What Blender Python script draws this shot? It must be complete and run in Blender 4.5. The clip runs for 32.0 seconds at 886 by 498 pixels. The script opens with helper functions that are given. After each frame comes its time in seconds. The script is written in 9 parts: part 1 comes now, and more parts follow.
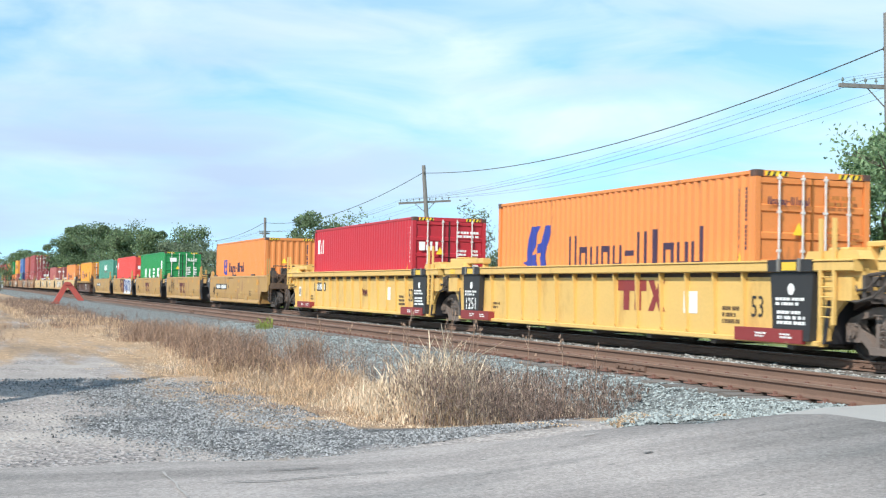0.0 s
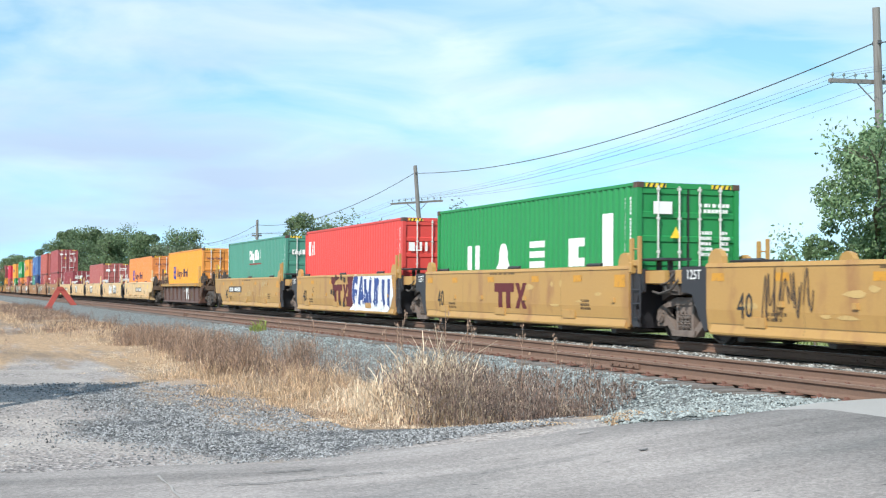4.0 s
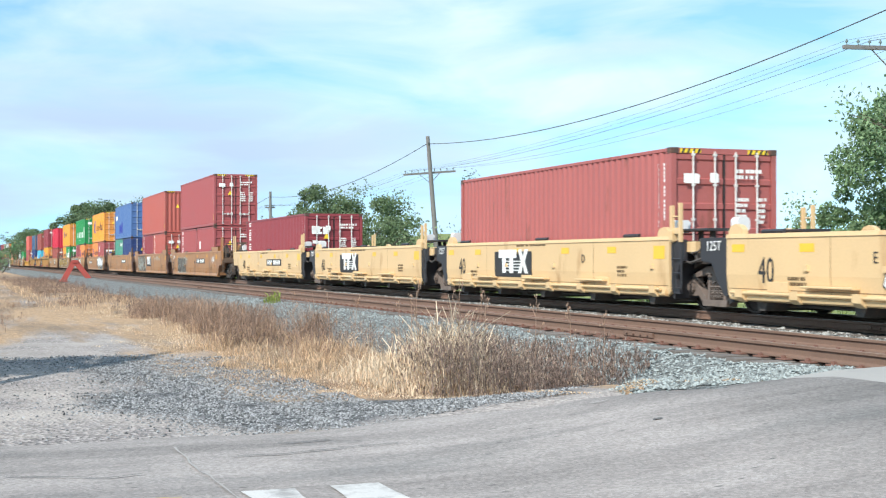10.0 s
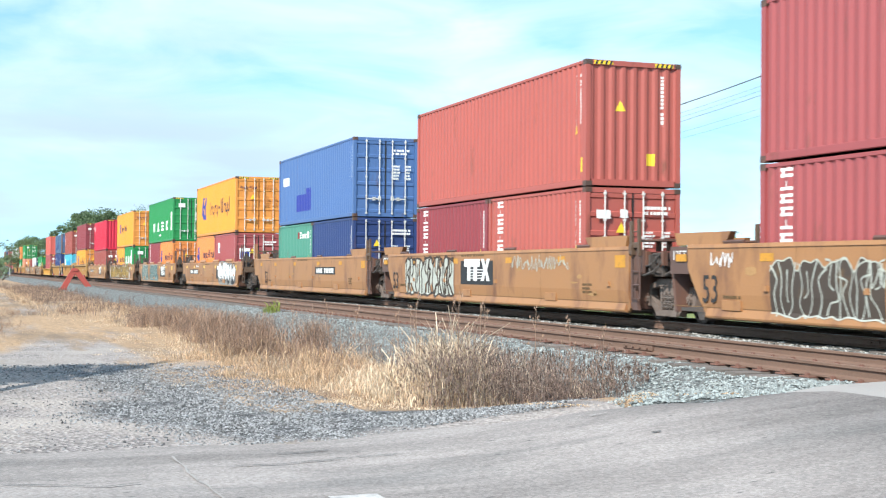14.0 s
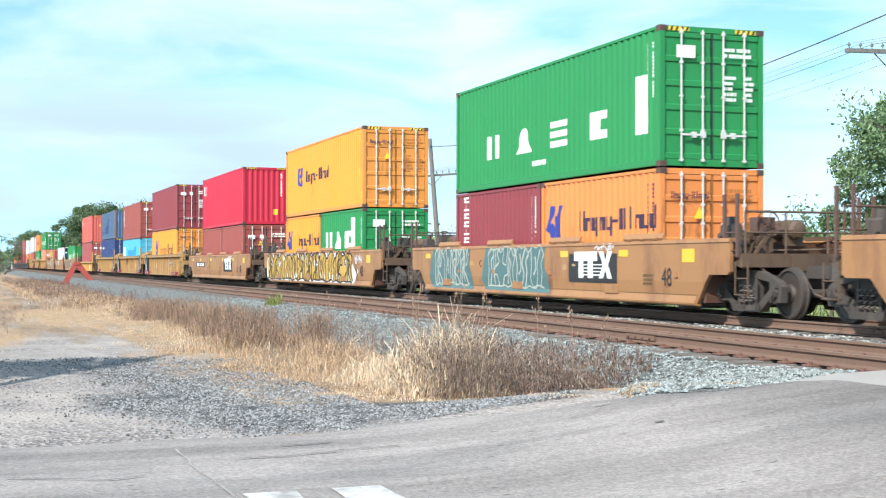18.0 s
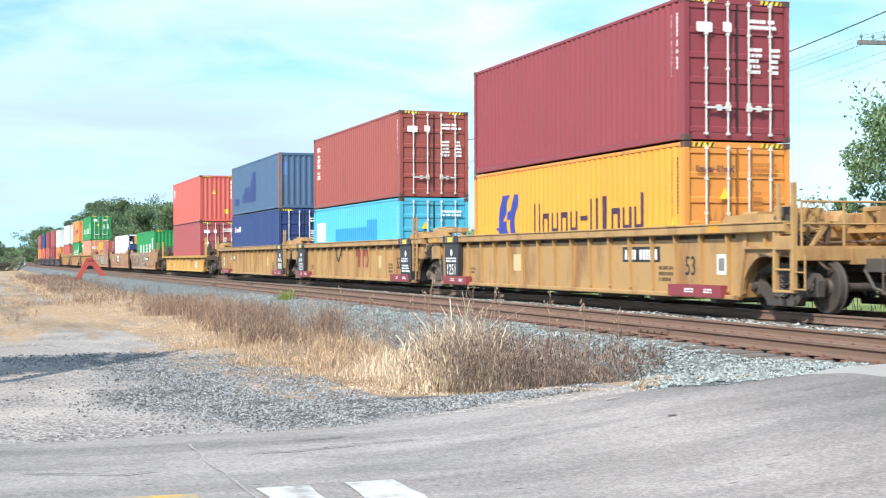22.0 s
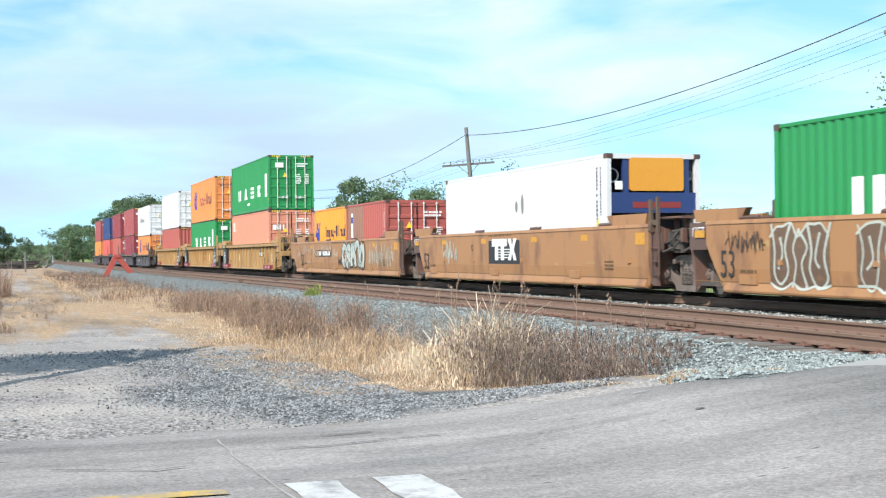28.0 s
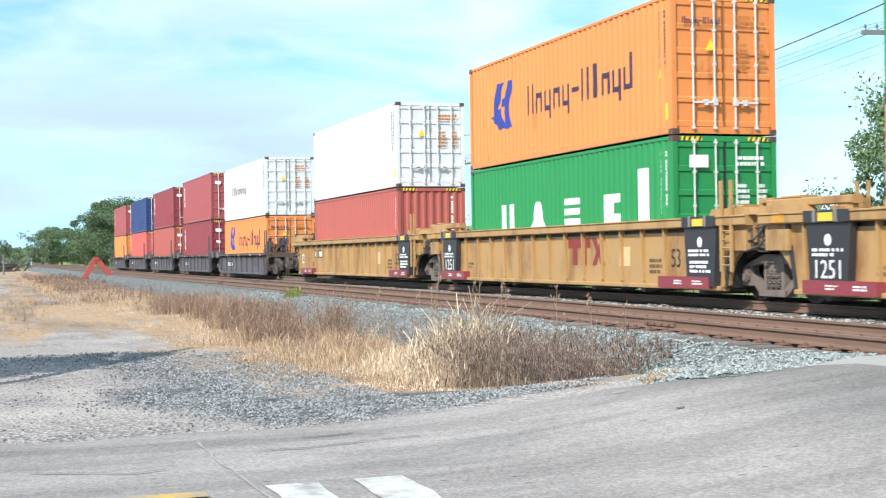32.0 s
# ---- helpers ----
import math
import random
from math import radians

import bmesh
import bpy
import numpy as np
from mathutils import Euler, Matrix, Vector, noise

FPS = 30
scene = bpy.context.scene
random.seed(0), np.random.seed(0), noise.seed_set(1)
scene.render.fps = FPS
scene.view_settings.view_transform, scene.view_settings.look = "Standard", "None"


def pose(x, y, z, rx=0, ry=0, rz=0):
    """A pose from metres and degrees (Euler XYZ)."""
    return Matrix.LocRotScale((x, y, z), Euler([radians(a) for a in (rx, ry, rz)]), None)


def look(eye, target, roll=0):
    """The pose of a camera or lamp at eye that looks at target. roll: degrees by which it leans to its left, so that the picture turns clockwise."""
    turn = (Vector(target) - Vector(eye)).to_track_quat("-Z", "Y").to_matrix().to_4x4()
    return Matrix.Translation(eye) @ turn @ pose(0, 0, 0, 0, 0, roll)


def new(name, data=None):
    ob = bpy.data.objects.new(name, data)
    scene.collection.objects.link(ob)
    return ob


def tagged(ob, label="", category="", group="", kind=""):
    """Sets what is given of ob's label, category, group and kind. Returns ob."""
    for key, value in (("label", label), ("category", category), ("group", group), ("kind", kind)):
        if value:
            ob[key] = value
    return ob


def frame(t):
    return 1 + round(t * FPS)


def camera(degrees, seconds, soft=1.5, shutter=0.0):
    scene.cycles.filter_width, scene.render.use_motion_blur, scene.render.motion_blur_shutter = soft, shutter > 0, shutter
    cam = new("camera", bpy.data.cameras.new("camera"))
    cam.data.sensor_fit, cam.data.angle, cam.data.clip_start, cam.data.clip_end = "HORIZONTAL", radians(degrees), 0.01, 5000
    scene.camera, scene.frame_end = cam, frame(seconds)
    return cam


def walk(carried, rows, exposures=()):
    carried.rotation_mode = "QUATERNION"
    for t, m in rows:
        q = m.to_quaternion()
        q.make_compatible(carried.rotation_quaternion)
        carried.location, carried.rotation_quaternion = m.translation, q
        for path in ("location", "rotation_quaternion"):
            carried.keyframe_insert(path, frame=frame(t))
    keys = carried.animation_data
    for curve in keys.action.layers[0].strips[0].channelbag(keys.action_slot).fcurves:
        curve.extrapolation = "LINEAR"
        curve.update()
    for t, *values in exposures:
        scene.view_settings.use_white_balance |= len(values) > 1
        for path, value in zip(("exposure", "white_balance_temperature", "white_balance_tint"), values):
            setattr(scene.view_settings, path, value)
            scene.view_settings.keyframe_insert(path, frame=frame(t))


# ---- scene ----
# The camera stays on one spot beside the level crossing.
cam = camera(35.76, 32.0, soft=1.2, shutter=0.12)
# seconds, yaw, pitch, roll
PATH = [
    (0, 70.28, 1.51, -1.18),
    (0.5, 70.15, 1.65, -1.30),
    (1, 69.97, 1.76, -1.05),
    (1.5, 69.88, 1.60, -1.10),
    (2, 69.69, 1.56, -1.22),
    (2.5, 69.78, 1.85, -1.04),
    (3, 69.62, 1.76, -0.67),
    (3.5, 69.78, 1.62, -0.52),
    (5.5, 70.49, 1.22, -0.30),
    (6, 70.56, 1.13, -0.12),
    (6.5, 70.38, 0.87, 0.00),
    (7, 70.33, 0.67, 0.16),
    (7.5, 70.42, 0.51, 0.17),
    (8, 70.41, 0.36, 0.11),
    (8.5, 70.54, 0.42, 0.10),
    (9, 70.57, 0.46, 0.02),
    (9.5, 70.50, 0.22, 0.07),
    (10, 70.55, 0.28, -0.05),
    (10.5, 70.69, 0.41, -0.06),
    (11, 70.68, 0.46, -0.21),
    (11.5, 70.64, 0.56, -0.28),
    (12, 70.48, 0.54, -0.42),
    (12.5, 70.48, 0.59, -0.33),
    (13, 70.45, 0.83, -0.28),
    (13.5, 70.46, 0.78, -0.32),
    (14, 70.55, 0.75, -0.52),
    (14.5, 70.66, 0.61, -0.50),
    (16.5, 70.72, 0.23, 0.08),
    (17, 70.79, 0.27, 0.02),
    (17.5, 70.68, 0.29, 0.06),
    (18, 70.63, 0.39, -0.16),
    (18.5, 70.58, 0.31, -0.13),
    (19, 70.48, 0.02, -0.11),
    (19.5, 70.64, -0.09, 0.03),
    (20, 70.72, 0.00, 0.11),
    (20.5, 70.74, -0.11, -0.04),
    (21, 70.86, 0.08, 0.06),
    (21.5, 71.05, 0.06, -0.02),
    (22, 71.12, 0.15, 0.08),
    (22.5, 71.10, 0.31, 0.07),
    (23, 71.15, 0.34, 0.06),
    (23.5, 71.46, 0.38, -0.12),
    (24, 71.79, 0.39, 0.00),
    (24.5, 72.31, 0.26, 0.44),
    (25, 72.60, 0.21, 0.85),
    (25.5, 72.83, 0.00, 0.73),
    (27.5, 72.44, 0.07, 0.36),
    (28, 72.20, -0.07, 0.52),
    (28.5, 71.93, -0.04, 0.57),
    (29, 71.72, 0.03, 0.45),
    (29.5, 71.73, 0.31, 0.36),
    (30, 71.75, 0.29, 0.38),
    (30.5, 71.74, 0.30, 0.34),
    (31, 71.58, 0.25, 0.58),
    (31.5, 71.41, 0.10, 0.71),
    (32, 71.37, -0.04, 0.77),
]
EYE = (0.0, 0.0, 1.07)
# the clip brightens slowly: seconds, stops
BRIGHT = ((0, 0.10), (2.5, 0.08), (4, 0.10), (6, 0.15), (8, 0.13), (11, 0.15), (12.5, 0.17), (14, 0.33), (17, 0.33), (20, 0.35), (25, 0.36), (28, 0.20), (31, 0.20), (32, 0.30))
walk(cam, [(t, pose(*EYE, 90 + b, c, a)) for t, a, b, c in PATH], BRIGHT)

# ---- light ----
SUN = Vector((0.60, -0.80, 0.0)).normalized()
SUN_UP = 40.0
world = bpy.data.worlds.new("sky")
scene.world = world
world.use_nodes = True
wn, wl = world.node_tree.nodes, world.node_tree.links
sky = wn.new("ShaderNodeTexSky")
sky.sky_type, sky.sun_disc = "NISHITA", False
sky.sun_elevation, sky.sun_rotation = radians(SUN_UP), math.atan2(SUN.x, SUN.y)
sky.air_density, sky.dust_density, sky.ozone_density = 1.0, 0.2, 1.2
coord = wn.new("ShaderNodeTexCoord")
stretch = wn.new("ShaderNodeMapping")
stretch.inputs["Scale"].default_value = (5.0, 5.0, 19.0)
stretch.inputs["Rotation"].default_value = (0.0, radians(7), 0.0)
wl.new(coord.outputs["Generated"], stretch.inputs["Vector"])
cirrus = wn.new("ShaderNodeTexNoise")
cirrus.inputs["Scale"].default_value, cirrus.inputs["Detail"].default_value = 1.3, 7.0
cirrus.inputs["Roughness"].default_value, cirrus.inputs["Distortion"].default_value = 0.52, 0.5
wl.new(stretch.outputs["Vector"], cirrus.inputs["Vector"])
cover = wn.new("ShaderNodeValToRGB")
cover.color_ramp.elements[0].position, cover.color_ramp.elements[0].color = 0.36, (0, 0, 0, 1)
cover.color_ramp.elements[1].position, cover.color_ramp.elements[1].color = 0.84, (1, 1, 1, 1)
wl.new(cirrus.outputs["Fac"], cover.inputs["Fac"])
tint = wn.new("ShaderNodeVectorMath")
tint.operation = "MULTIPLY"
tint.inputs[1].default_value = (1.01, 1.28, 1.10)
raised = wn.new("ShaderNodeVectorMath")
raised.operation = "ADD"
raised.inputs[1].default_value = (0.0, 0.0, 0.20)
wl.new(coord.outputs["Generated"], raised.inputs[0])
wl.new(raised.outputs[0], sky.inputs["Vector"])
wl.new(sky.outputs["Color"], tint.inputs[0])
veil = wn.new("ShaderNodeMix")
veil.data_type = "RGBA"
wl.new(cover.outputs["Color"], veil.inputs[0])
wl.new(tint.outputs[0], veil.inputs[6])
veil.inputs[7].default_value = (4.1, 4.85, 5.2, 1)
low = wn.new("ShaderNodeTexNoise")
low.inputs["Scale"].default_value, low.inputs["Detail"].default_value, low.inputs["Roughness"].default_value = 0.9, 5.0, 0.5
shift = wn.new("ShaderNodeMapping")
shift.inputs["Location"].default_value, shift.inputs["Scale"].default_value = (3.0, 1.0, 0.4), (5.0, 5.0, 26.0)
wl.new(coord.outputs["Generated"], shift.inputs["Vector"])
wl.new(shift.outputs["Vector"], low.inputs["Vector"])
low_cover = wn.new("ShaderNodeMapRange")
low_cover.inputs[1].default_value, low_cover.inputs[2].default_value, low_cover.inputs[4].default_value = 0.48, 0.74, 0.7
wl.new(low.outputs["Fac"], low_cover.inputs[0])
grey = wn.new("ShaderNodeMix")
grey.data_type = "RGBA"
wl.new(low_cover.outputs[0], grey.inputs[0])
wl.new(veil.outputs[2], grey.inputs[6])
grey.inputs[7].default_value = (3.15, 3.9, 4.75, 1)
# a bank of blue-grey cloud low along the line's far end
axes = wn.new("ShaderNodeSeparateXYZ")
wl.new(coord.outputs["Generated"], axes.inputs[0])
far = wn.new("ShaderNodeMapRange")
far.inputs[1].default_value, far.inputs[2].default_value = -0.90, -0.985
wl.new(axes.outputs[0], far.inputs[0])
band = wn.new("ShaderNodeValToRGB")
band.color_ramp.elements[0].position, band.color_ramp.elements[0].color = 0.0, (0.45, 0.45, 0.45, 1)
band.color_ramp.elements[1].position, band.color_ramp.elements[1].color = 0.20, (0, 0, 0, 1)
for at, v in ((0.035, 0.75), (0.06, 1.0), (0.095, 0.9), (0.125, 0.35)):
    band.color_ramp.elements.new(at).color = (v, v, v, 1)
wl.new(axes.outputs[2], band.inputs["Fac"])
thick = wn.new("ShaderNodeMath")
thick.operation = "MULTIPLY"
wl.new(far.outputs[0], thick.inputs[0])
wl.new(band.outputs["Color"], thick.inputs[1])
torn = wn.new("ShaderNodeMapRange")
torn.inputs[1].default_value, torn.inputs[2].default_value, torn.inputs[3].default_value, torn.inputs[4].default_value = 0.36, 0.60, 0.25, 1.0
wl.new(low.outputs["Fac"], torn.inputs[0])
patchy = wn.new("ShaderNodeMath")
patchy.operation, patchy.use_clamp = "MULTIPLY", True
wl.new(thick.outputs[0], patchy.inputs[0])
wl.new(torn.outputs[0], patchy.inputs[1])
bank = wn.new("ShaderNodeMix")
bank.data_type = "RGBA"
wl.new(patchy.outputs[0], bank.inputs[0])
wl.new(grey.outputs[2], bank.inputs[6])
bank.inputs[7].default_value = (2.45, 3.15, 4.25, 1)
wl.new(bank.outputs[2], wn["Background"].inputs["Color"])
wn["Background"].inputs["Strength"].default_value = 0.214
sun = new("sun", bpy.data.lights.new("sun", "SUN"))
sun.data.energy, sun.data.angle, sun.data.color = 4.8, radians(0.55), (1.0, 0.95, 0.86)
sun.matrix_world = look((SUN * 60 + Vector((0, 0, 50))), (0, 0, 50 - 60 * math.tan(radians(SUN_UP))))

# ---- materials ----
MATS = {}


def lin(r, g, b, k=0.74):
    f = lambda v: ((v / 255 + 0.055) / 1.055) ** 2.4 if v > 10 else v / 3295
    return (f(r) * k, f(g) * k, f(b) * k)


def mat(name, base, rough=0.6, metal=0.0, grain=8.0, vary=0.12, bump=0.15, dirt=None, dirt_amount=0.0, dirt_scale=(1, 1, 1), island=0.0, rand=0.0, fine=60.0):
    """Painted or raw surface: a base colour with broad and fine variation, relief, and patches or streaks of dirt."""
    if name in MATS:
        return MATS[name]
    m = bpy.data.materials.new(name)
    m.use_nodes = True
    n, l = m.node_tree.nodes, m.node_tree.links
    bs = n["Principled BSDF"]
    bs.inputs["Metallic"].default_value = metal
    tc = n.new("ShaderNodeTexCoord")
    broad = n.new("ShaderNodeTexNoise")
    broad.inputs["Scale"].default_value, broad.inputs["Detail"].default_value = grain * 0.12, 4
    fine_n = n.new("ShaderNodeTexNoise")
    fine_n.inputs["Scale"].default_value, fine_n.inputs["Detail"].default_value = fine, 3
    for t in (broad, fine_n):
        l.new(tc.outputs["Object"], t.inputs["Vector"])
    add = n.new("ShaderNodeMath")
    add.operation = "ADD"
    l.new(broad.outputs["Fac"], add.inputs[0])
    l.new(fine_n.outputs["Fac"], add.inputs[1])
    amount = add.outputs[0]
    if island or rand:
        src = n.new("ShaderNodeNewGeometry").outputs["Random Per Island"] if island else n.new("ShaderNodeObjectInfo").outputs["Random"]
        mul = n.new("ShaderNodeMath")
        mul.operation = "MULTIPLY_ADD"
        l.new(src, mul.inputs[0])
        mul.inputs[1].default_value = (island or rand) / max(vary, 0.01)
        l.new(amount, mul.inputs[2])
        amount = mul.outputs[0]
        shift = 1.0 + 0.5 * (island or rand) / max(vary, 0.01)
    else:
        shift = 1.0
    gain = n.new("ShaderNodeMath")
    gain.operation = "MULTIPLY_ADD"
    l.new(amount, gain.inputs[0])
    gain.inputs[1].default_value, gain.inputs[2].default_value = vary * 2, 1 - vary * 2 * shift
    col = n.new("ShaderNodeVectorMath")
    col.operation = "SCALE"
    col.inputs[0].default_value = base[:3]
    l.new(gain.outputs[0], col.inputs["Scale"])
    out = col.outputs[0]
    if dirt:
        mp = n.new("ShaderNodeMapping")
        mp.inputs["Scale"].default_value = dirt_scale
        l.new(tc.outputs["Object"], mp.inputs["Vector"])
        dn = n.new("ShaderNodeTexNoise")
        dn.inputs["Scale"].default_value, dn.inputs["Detail"].default_value, dn.inputs["Roughness"].default_value = 1.7, 7, 0.62
        l.new(mp.outputs[0], dn.inputs["Vector"])
        rp = n.new("ShaderNodeMapRange")
        rp.inputs[1].default_value, rp.inputs[2].default_value = 0.72 - 0.35 * dirt_amount, 0.86 - 0.25 * dirt_amount
        l.new(dn.outputs["Fac"], rp.inputs[0])
        mix = n.new("ShaderNodeMix")
        mix.data_type = "RGBA"
        l.new(rp.outputs[0], mix.inputs[0])
        l.new(out, mix.inputs[6])
        mix.inputs[7].default_value = (*dirt[:3], 1)
        out = mix.outputs[2]
    l.new(out, bs.inputs["Base Color"])
    rr = n.new("ShaderNodeMapRange")
    rr.inputs[3].default_value, rr.inputs[4].default_value = max(rough - 0.12, 0.05), min(rough + 0.12, 1)
    l.new(broad.outputs["Fac"], rr.inputs[0])
    l.new(rr.outputs[0], bs.inputs["Roughness"])
    if bump:
        bp = n.new("ShaderNodeBump")
        bp.inputs["Strength"].default_value, bp.inputs["Distance"].default_value = bump, 0.01
        l.new(fine_n.outputs["Fac"], bp.inputs["Height"])
        l.new(bp.outputs[0], bs.inputs["Normal"])
    MATS[name] = m
    return m


RUST = (0.11, 0.055, 0.03)


def paint(name, rgb, wear=0.35, streak=(1.2, 1.2, 0.35), dirt=RUST, rough=0.5):
    return mat("paint_" + name, lin(*rgb), rough, 0, 5, 0.09, 0.05, dirt, wear, streak, fine=24)


STREAK = (0.8, 0.8, 0.34)
PAINT = {
    "orange": paint("orange", (250, 155, 86), 0.28),
    "amber": paint("amber", (250, 173, 64), 0.22),
    "red": paint("red", (206, 52, 66), 0.2),
    "scarlet": paint("scarlet", (240, 86, 80), 0.2),
    "crimson": paint("crimson", (222, 44, 74), 0.15),
    "green": paint("green", (44, 154, 86), 0.15),
    "teal": paint("teal", (88, 158, 138), 0.3),
    "maroon": paint("maroon", (180, 92, 94), 0.3),
    "wine": paint("wine", (158, 69, 77), 0.25),
    "rust": paint("rust", (196, 103, 93), 0.3),
    "brick": paint("brick", (172, 89, 81), 0.35),
    "pink": paint("pink", (190, 108, 104), 0.35),
    "coral": paint("coral", (226, 108, 98), 0.25),
    "salmon": paint("salmon", (238, 156, 128), 0.25),
    "blue": paint("blue", (90, 126, 184), 0.25),
    "navy": paint("navy", (52, 74, 130), 0.25),
    "slate": paint("slate", (84, 112, 146), 0.3),
    "rusted": paint("rusted", (150, 112, 98), 0.8, (3, 3, 1), lin(122, 136, 156)),
    "earth": paint("earth", (166, 122, 104), 0.3),
    "marigold": paint("marigold", (248, 163, 78), 0.3),
    # rusty castings, darkened further for the shade in their unmodelled corner holes
    "casting": paint("casting", (96, 74, 66), 0.6, (3, 3, 3), lin(140, 96, 76)),
    "car_gold": paint("car_gold", (228, 180, 100), 0.5, STREAK, lin(186, 134, 76)),
    "sky": paint("sky", (92, 198, 232), 0.2),
    "white": paint("white", (244, 244, 246), 0.12, dirt=(0.4, 0.38, 0.34)),
    "car_yellow": paint("car_yellow", (248, 204, 122), 0.42, STREAK, lin(212, 164, 94)),
    "car_ochre": paint("car_ochre", (200, 158, 104), 0.62, STREAK, lin(152, 108, 70)),
    "car_tan": paint("car_tan", (206, 161, 96), 0.55, STREAK, lin(176, 126, 84)),
    "car_cream": paint("car_cream", (244, 208, 158), 0.40, STREAK, lin(202, 154, 104)),
    "car_brown": paint("car_brown", (190, 138, 93), 0.60, STREAK, lin(142, 99, 74)),
    "car_dark": paint("car_dark", (112, 86, 78), 0.55, STREAK, lin(136, 92, 70)),
    "car_grey": paint("car_grey", (104, 98, 104), 0.5, STREAK, lin(88, 74, 66)),
    "car_black": paint("car_black", (60, 59, 64), 0.35, STREAK, lin(80, 70, 62)),
    "car_grime": paint("car_grime", (112, 90, 74), 0.55, STREAK, lin(84, 64, 54)),
}
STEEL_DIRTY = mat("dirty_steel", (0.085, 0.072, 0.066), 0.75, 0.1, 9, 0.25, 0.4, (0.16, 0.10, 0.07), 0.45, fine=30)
TRUCK_STEEL = mat("truck_cast_steel", (0.19, 0.148, 0.128), 0.8, 0.1, 9, 0.25, 0.4, (0.09, 0.07, 0.06), 0.45, fine=30)
STEEL_BRIGHT = mat("worn_bright_steel", (0.55, 0.55, 0.56), 0.3, 0.9, 9, 0.12, 0.1)
GALV = mat("galvanised_bar", (0.72, 0.70, 0.68), 0.5, 0.2, 9, 0.12, 0.1, RUST, 0.2)
SEAL = mat("black_rubber_seal", (0.025, 0.025, 0.027), 0.7, 0, 9, 0.2, 0.2)
RAIL = mat("rusty_rail_steel", (0.185, 0.112, 0.082), 0.8, 0.0, 12, 0.2, 0.4, (0.11, 0.065, 0.048), 0.5, (0.4, 2, 2), fine=40)
RAIL_TOP = mat("rail_head_dull", (0.30, 0.20, 0.15), 0.55, 0.4, 9, 0.15, 0.2, fine=40)
MARK_WHITE = mat("marking_white", (0.80, 0.80, 0.79), 0.6, 0, 8, 0.08, 0.05, (0.5, 0.45, 0.4), 0.25)
MARK_BLACK = mat("marking_black", (0.03, 0.03, 0.032), 0.6, 0, 8, 0.15, 0.05, (0.2, 0.16, 0.12), 0.2)
MARK_YELLOW = mat("marking_yellow", (0.85, 0.60, 0.04), 0.5, 0, 8, 0.08, 0.05)
MARK_REFLEX = mat("reflector_yellow", (0.82, 0.50, 0.045), 0.35, 0, 8, 0.12, 0.05)
REFLEX_DULL = mat("reflector_dull", lin(232, 166, 58), 0.5, 0, 8, 0.2, 0.05, lin(196, 140, 70), 0.6, (6, 6, 6))
MARK_BLUE = mat("marking_blue", lin(56, 72, 168), 0.55, 0, 8, 0.08, 0.05)
MARK_INK = mat("marking_ink", lin(70, 50, 78), 0.55, 0, 8, 0.1, 0.05)
MARK_RED = mat("marking_red", lin(158, 62, 62), 0.6, 0, 8, 0.1, 0.05, (0.3, 0.2, 0.1), 0.25)
MARK_PLUM = mat("marking_plum", lin(110, 40, 44), 0.6, 0, 8, 0.1, 0.05)
MARK_GREY = mat("marking_grey", lin(150, 146, 140), 0.6, 0, 8, 0.1, 0.05)

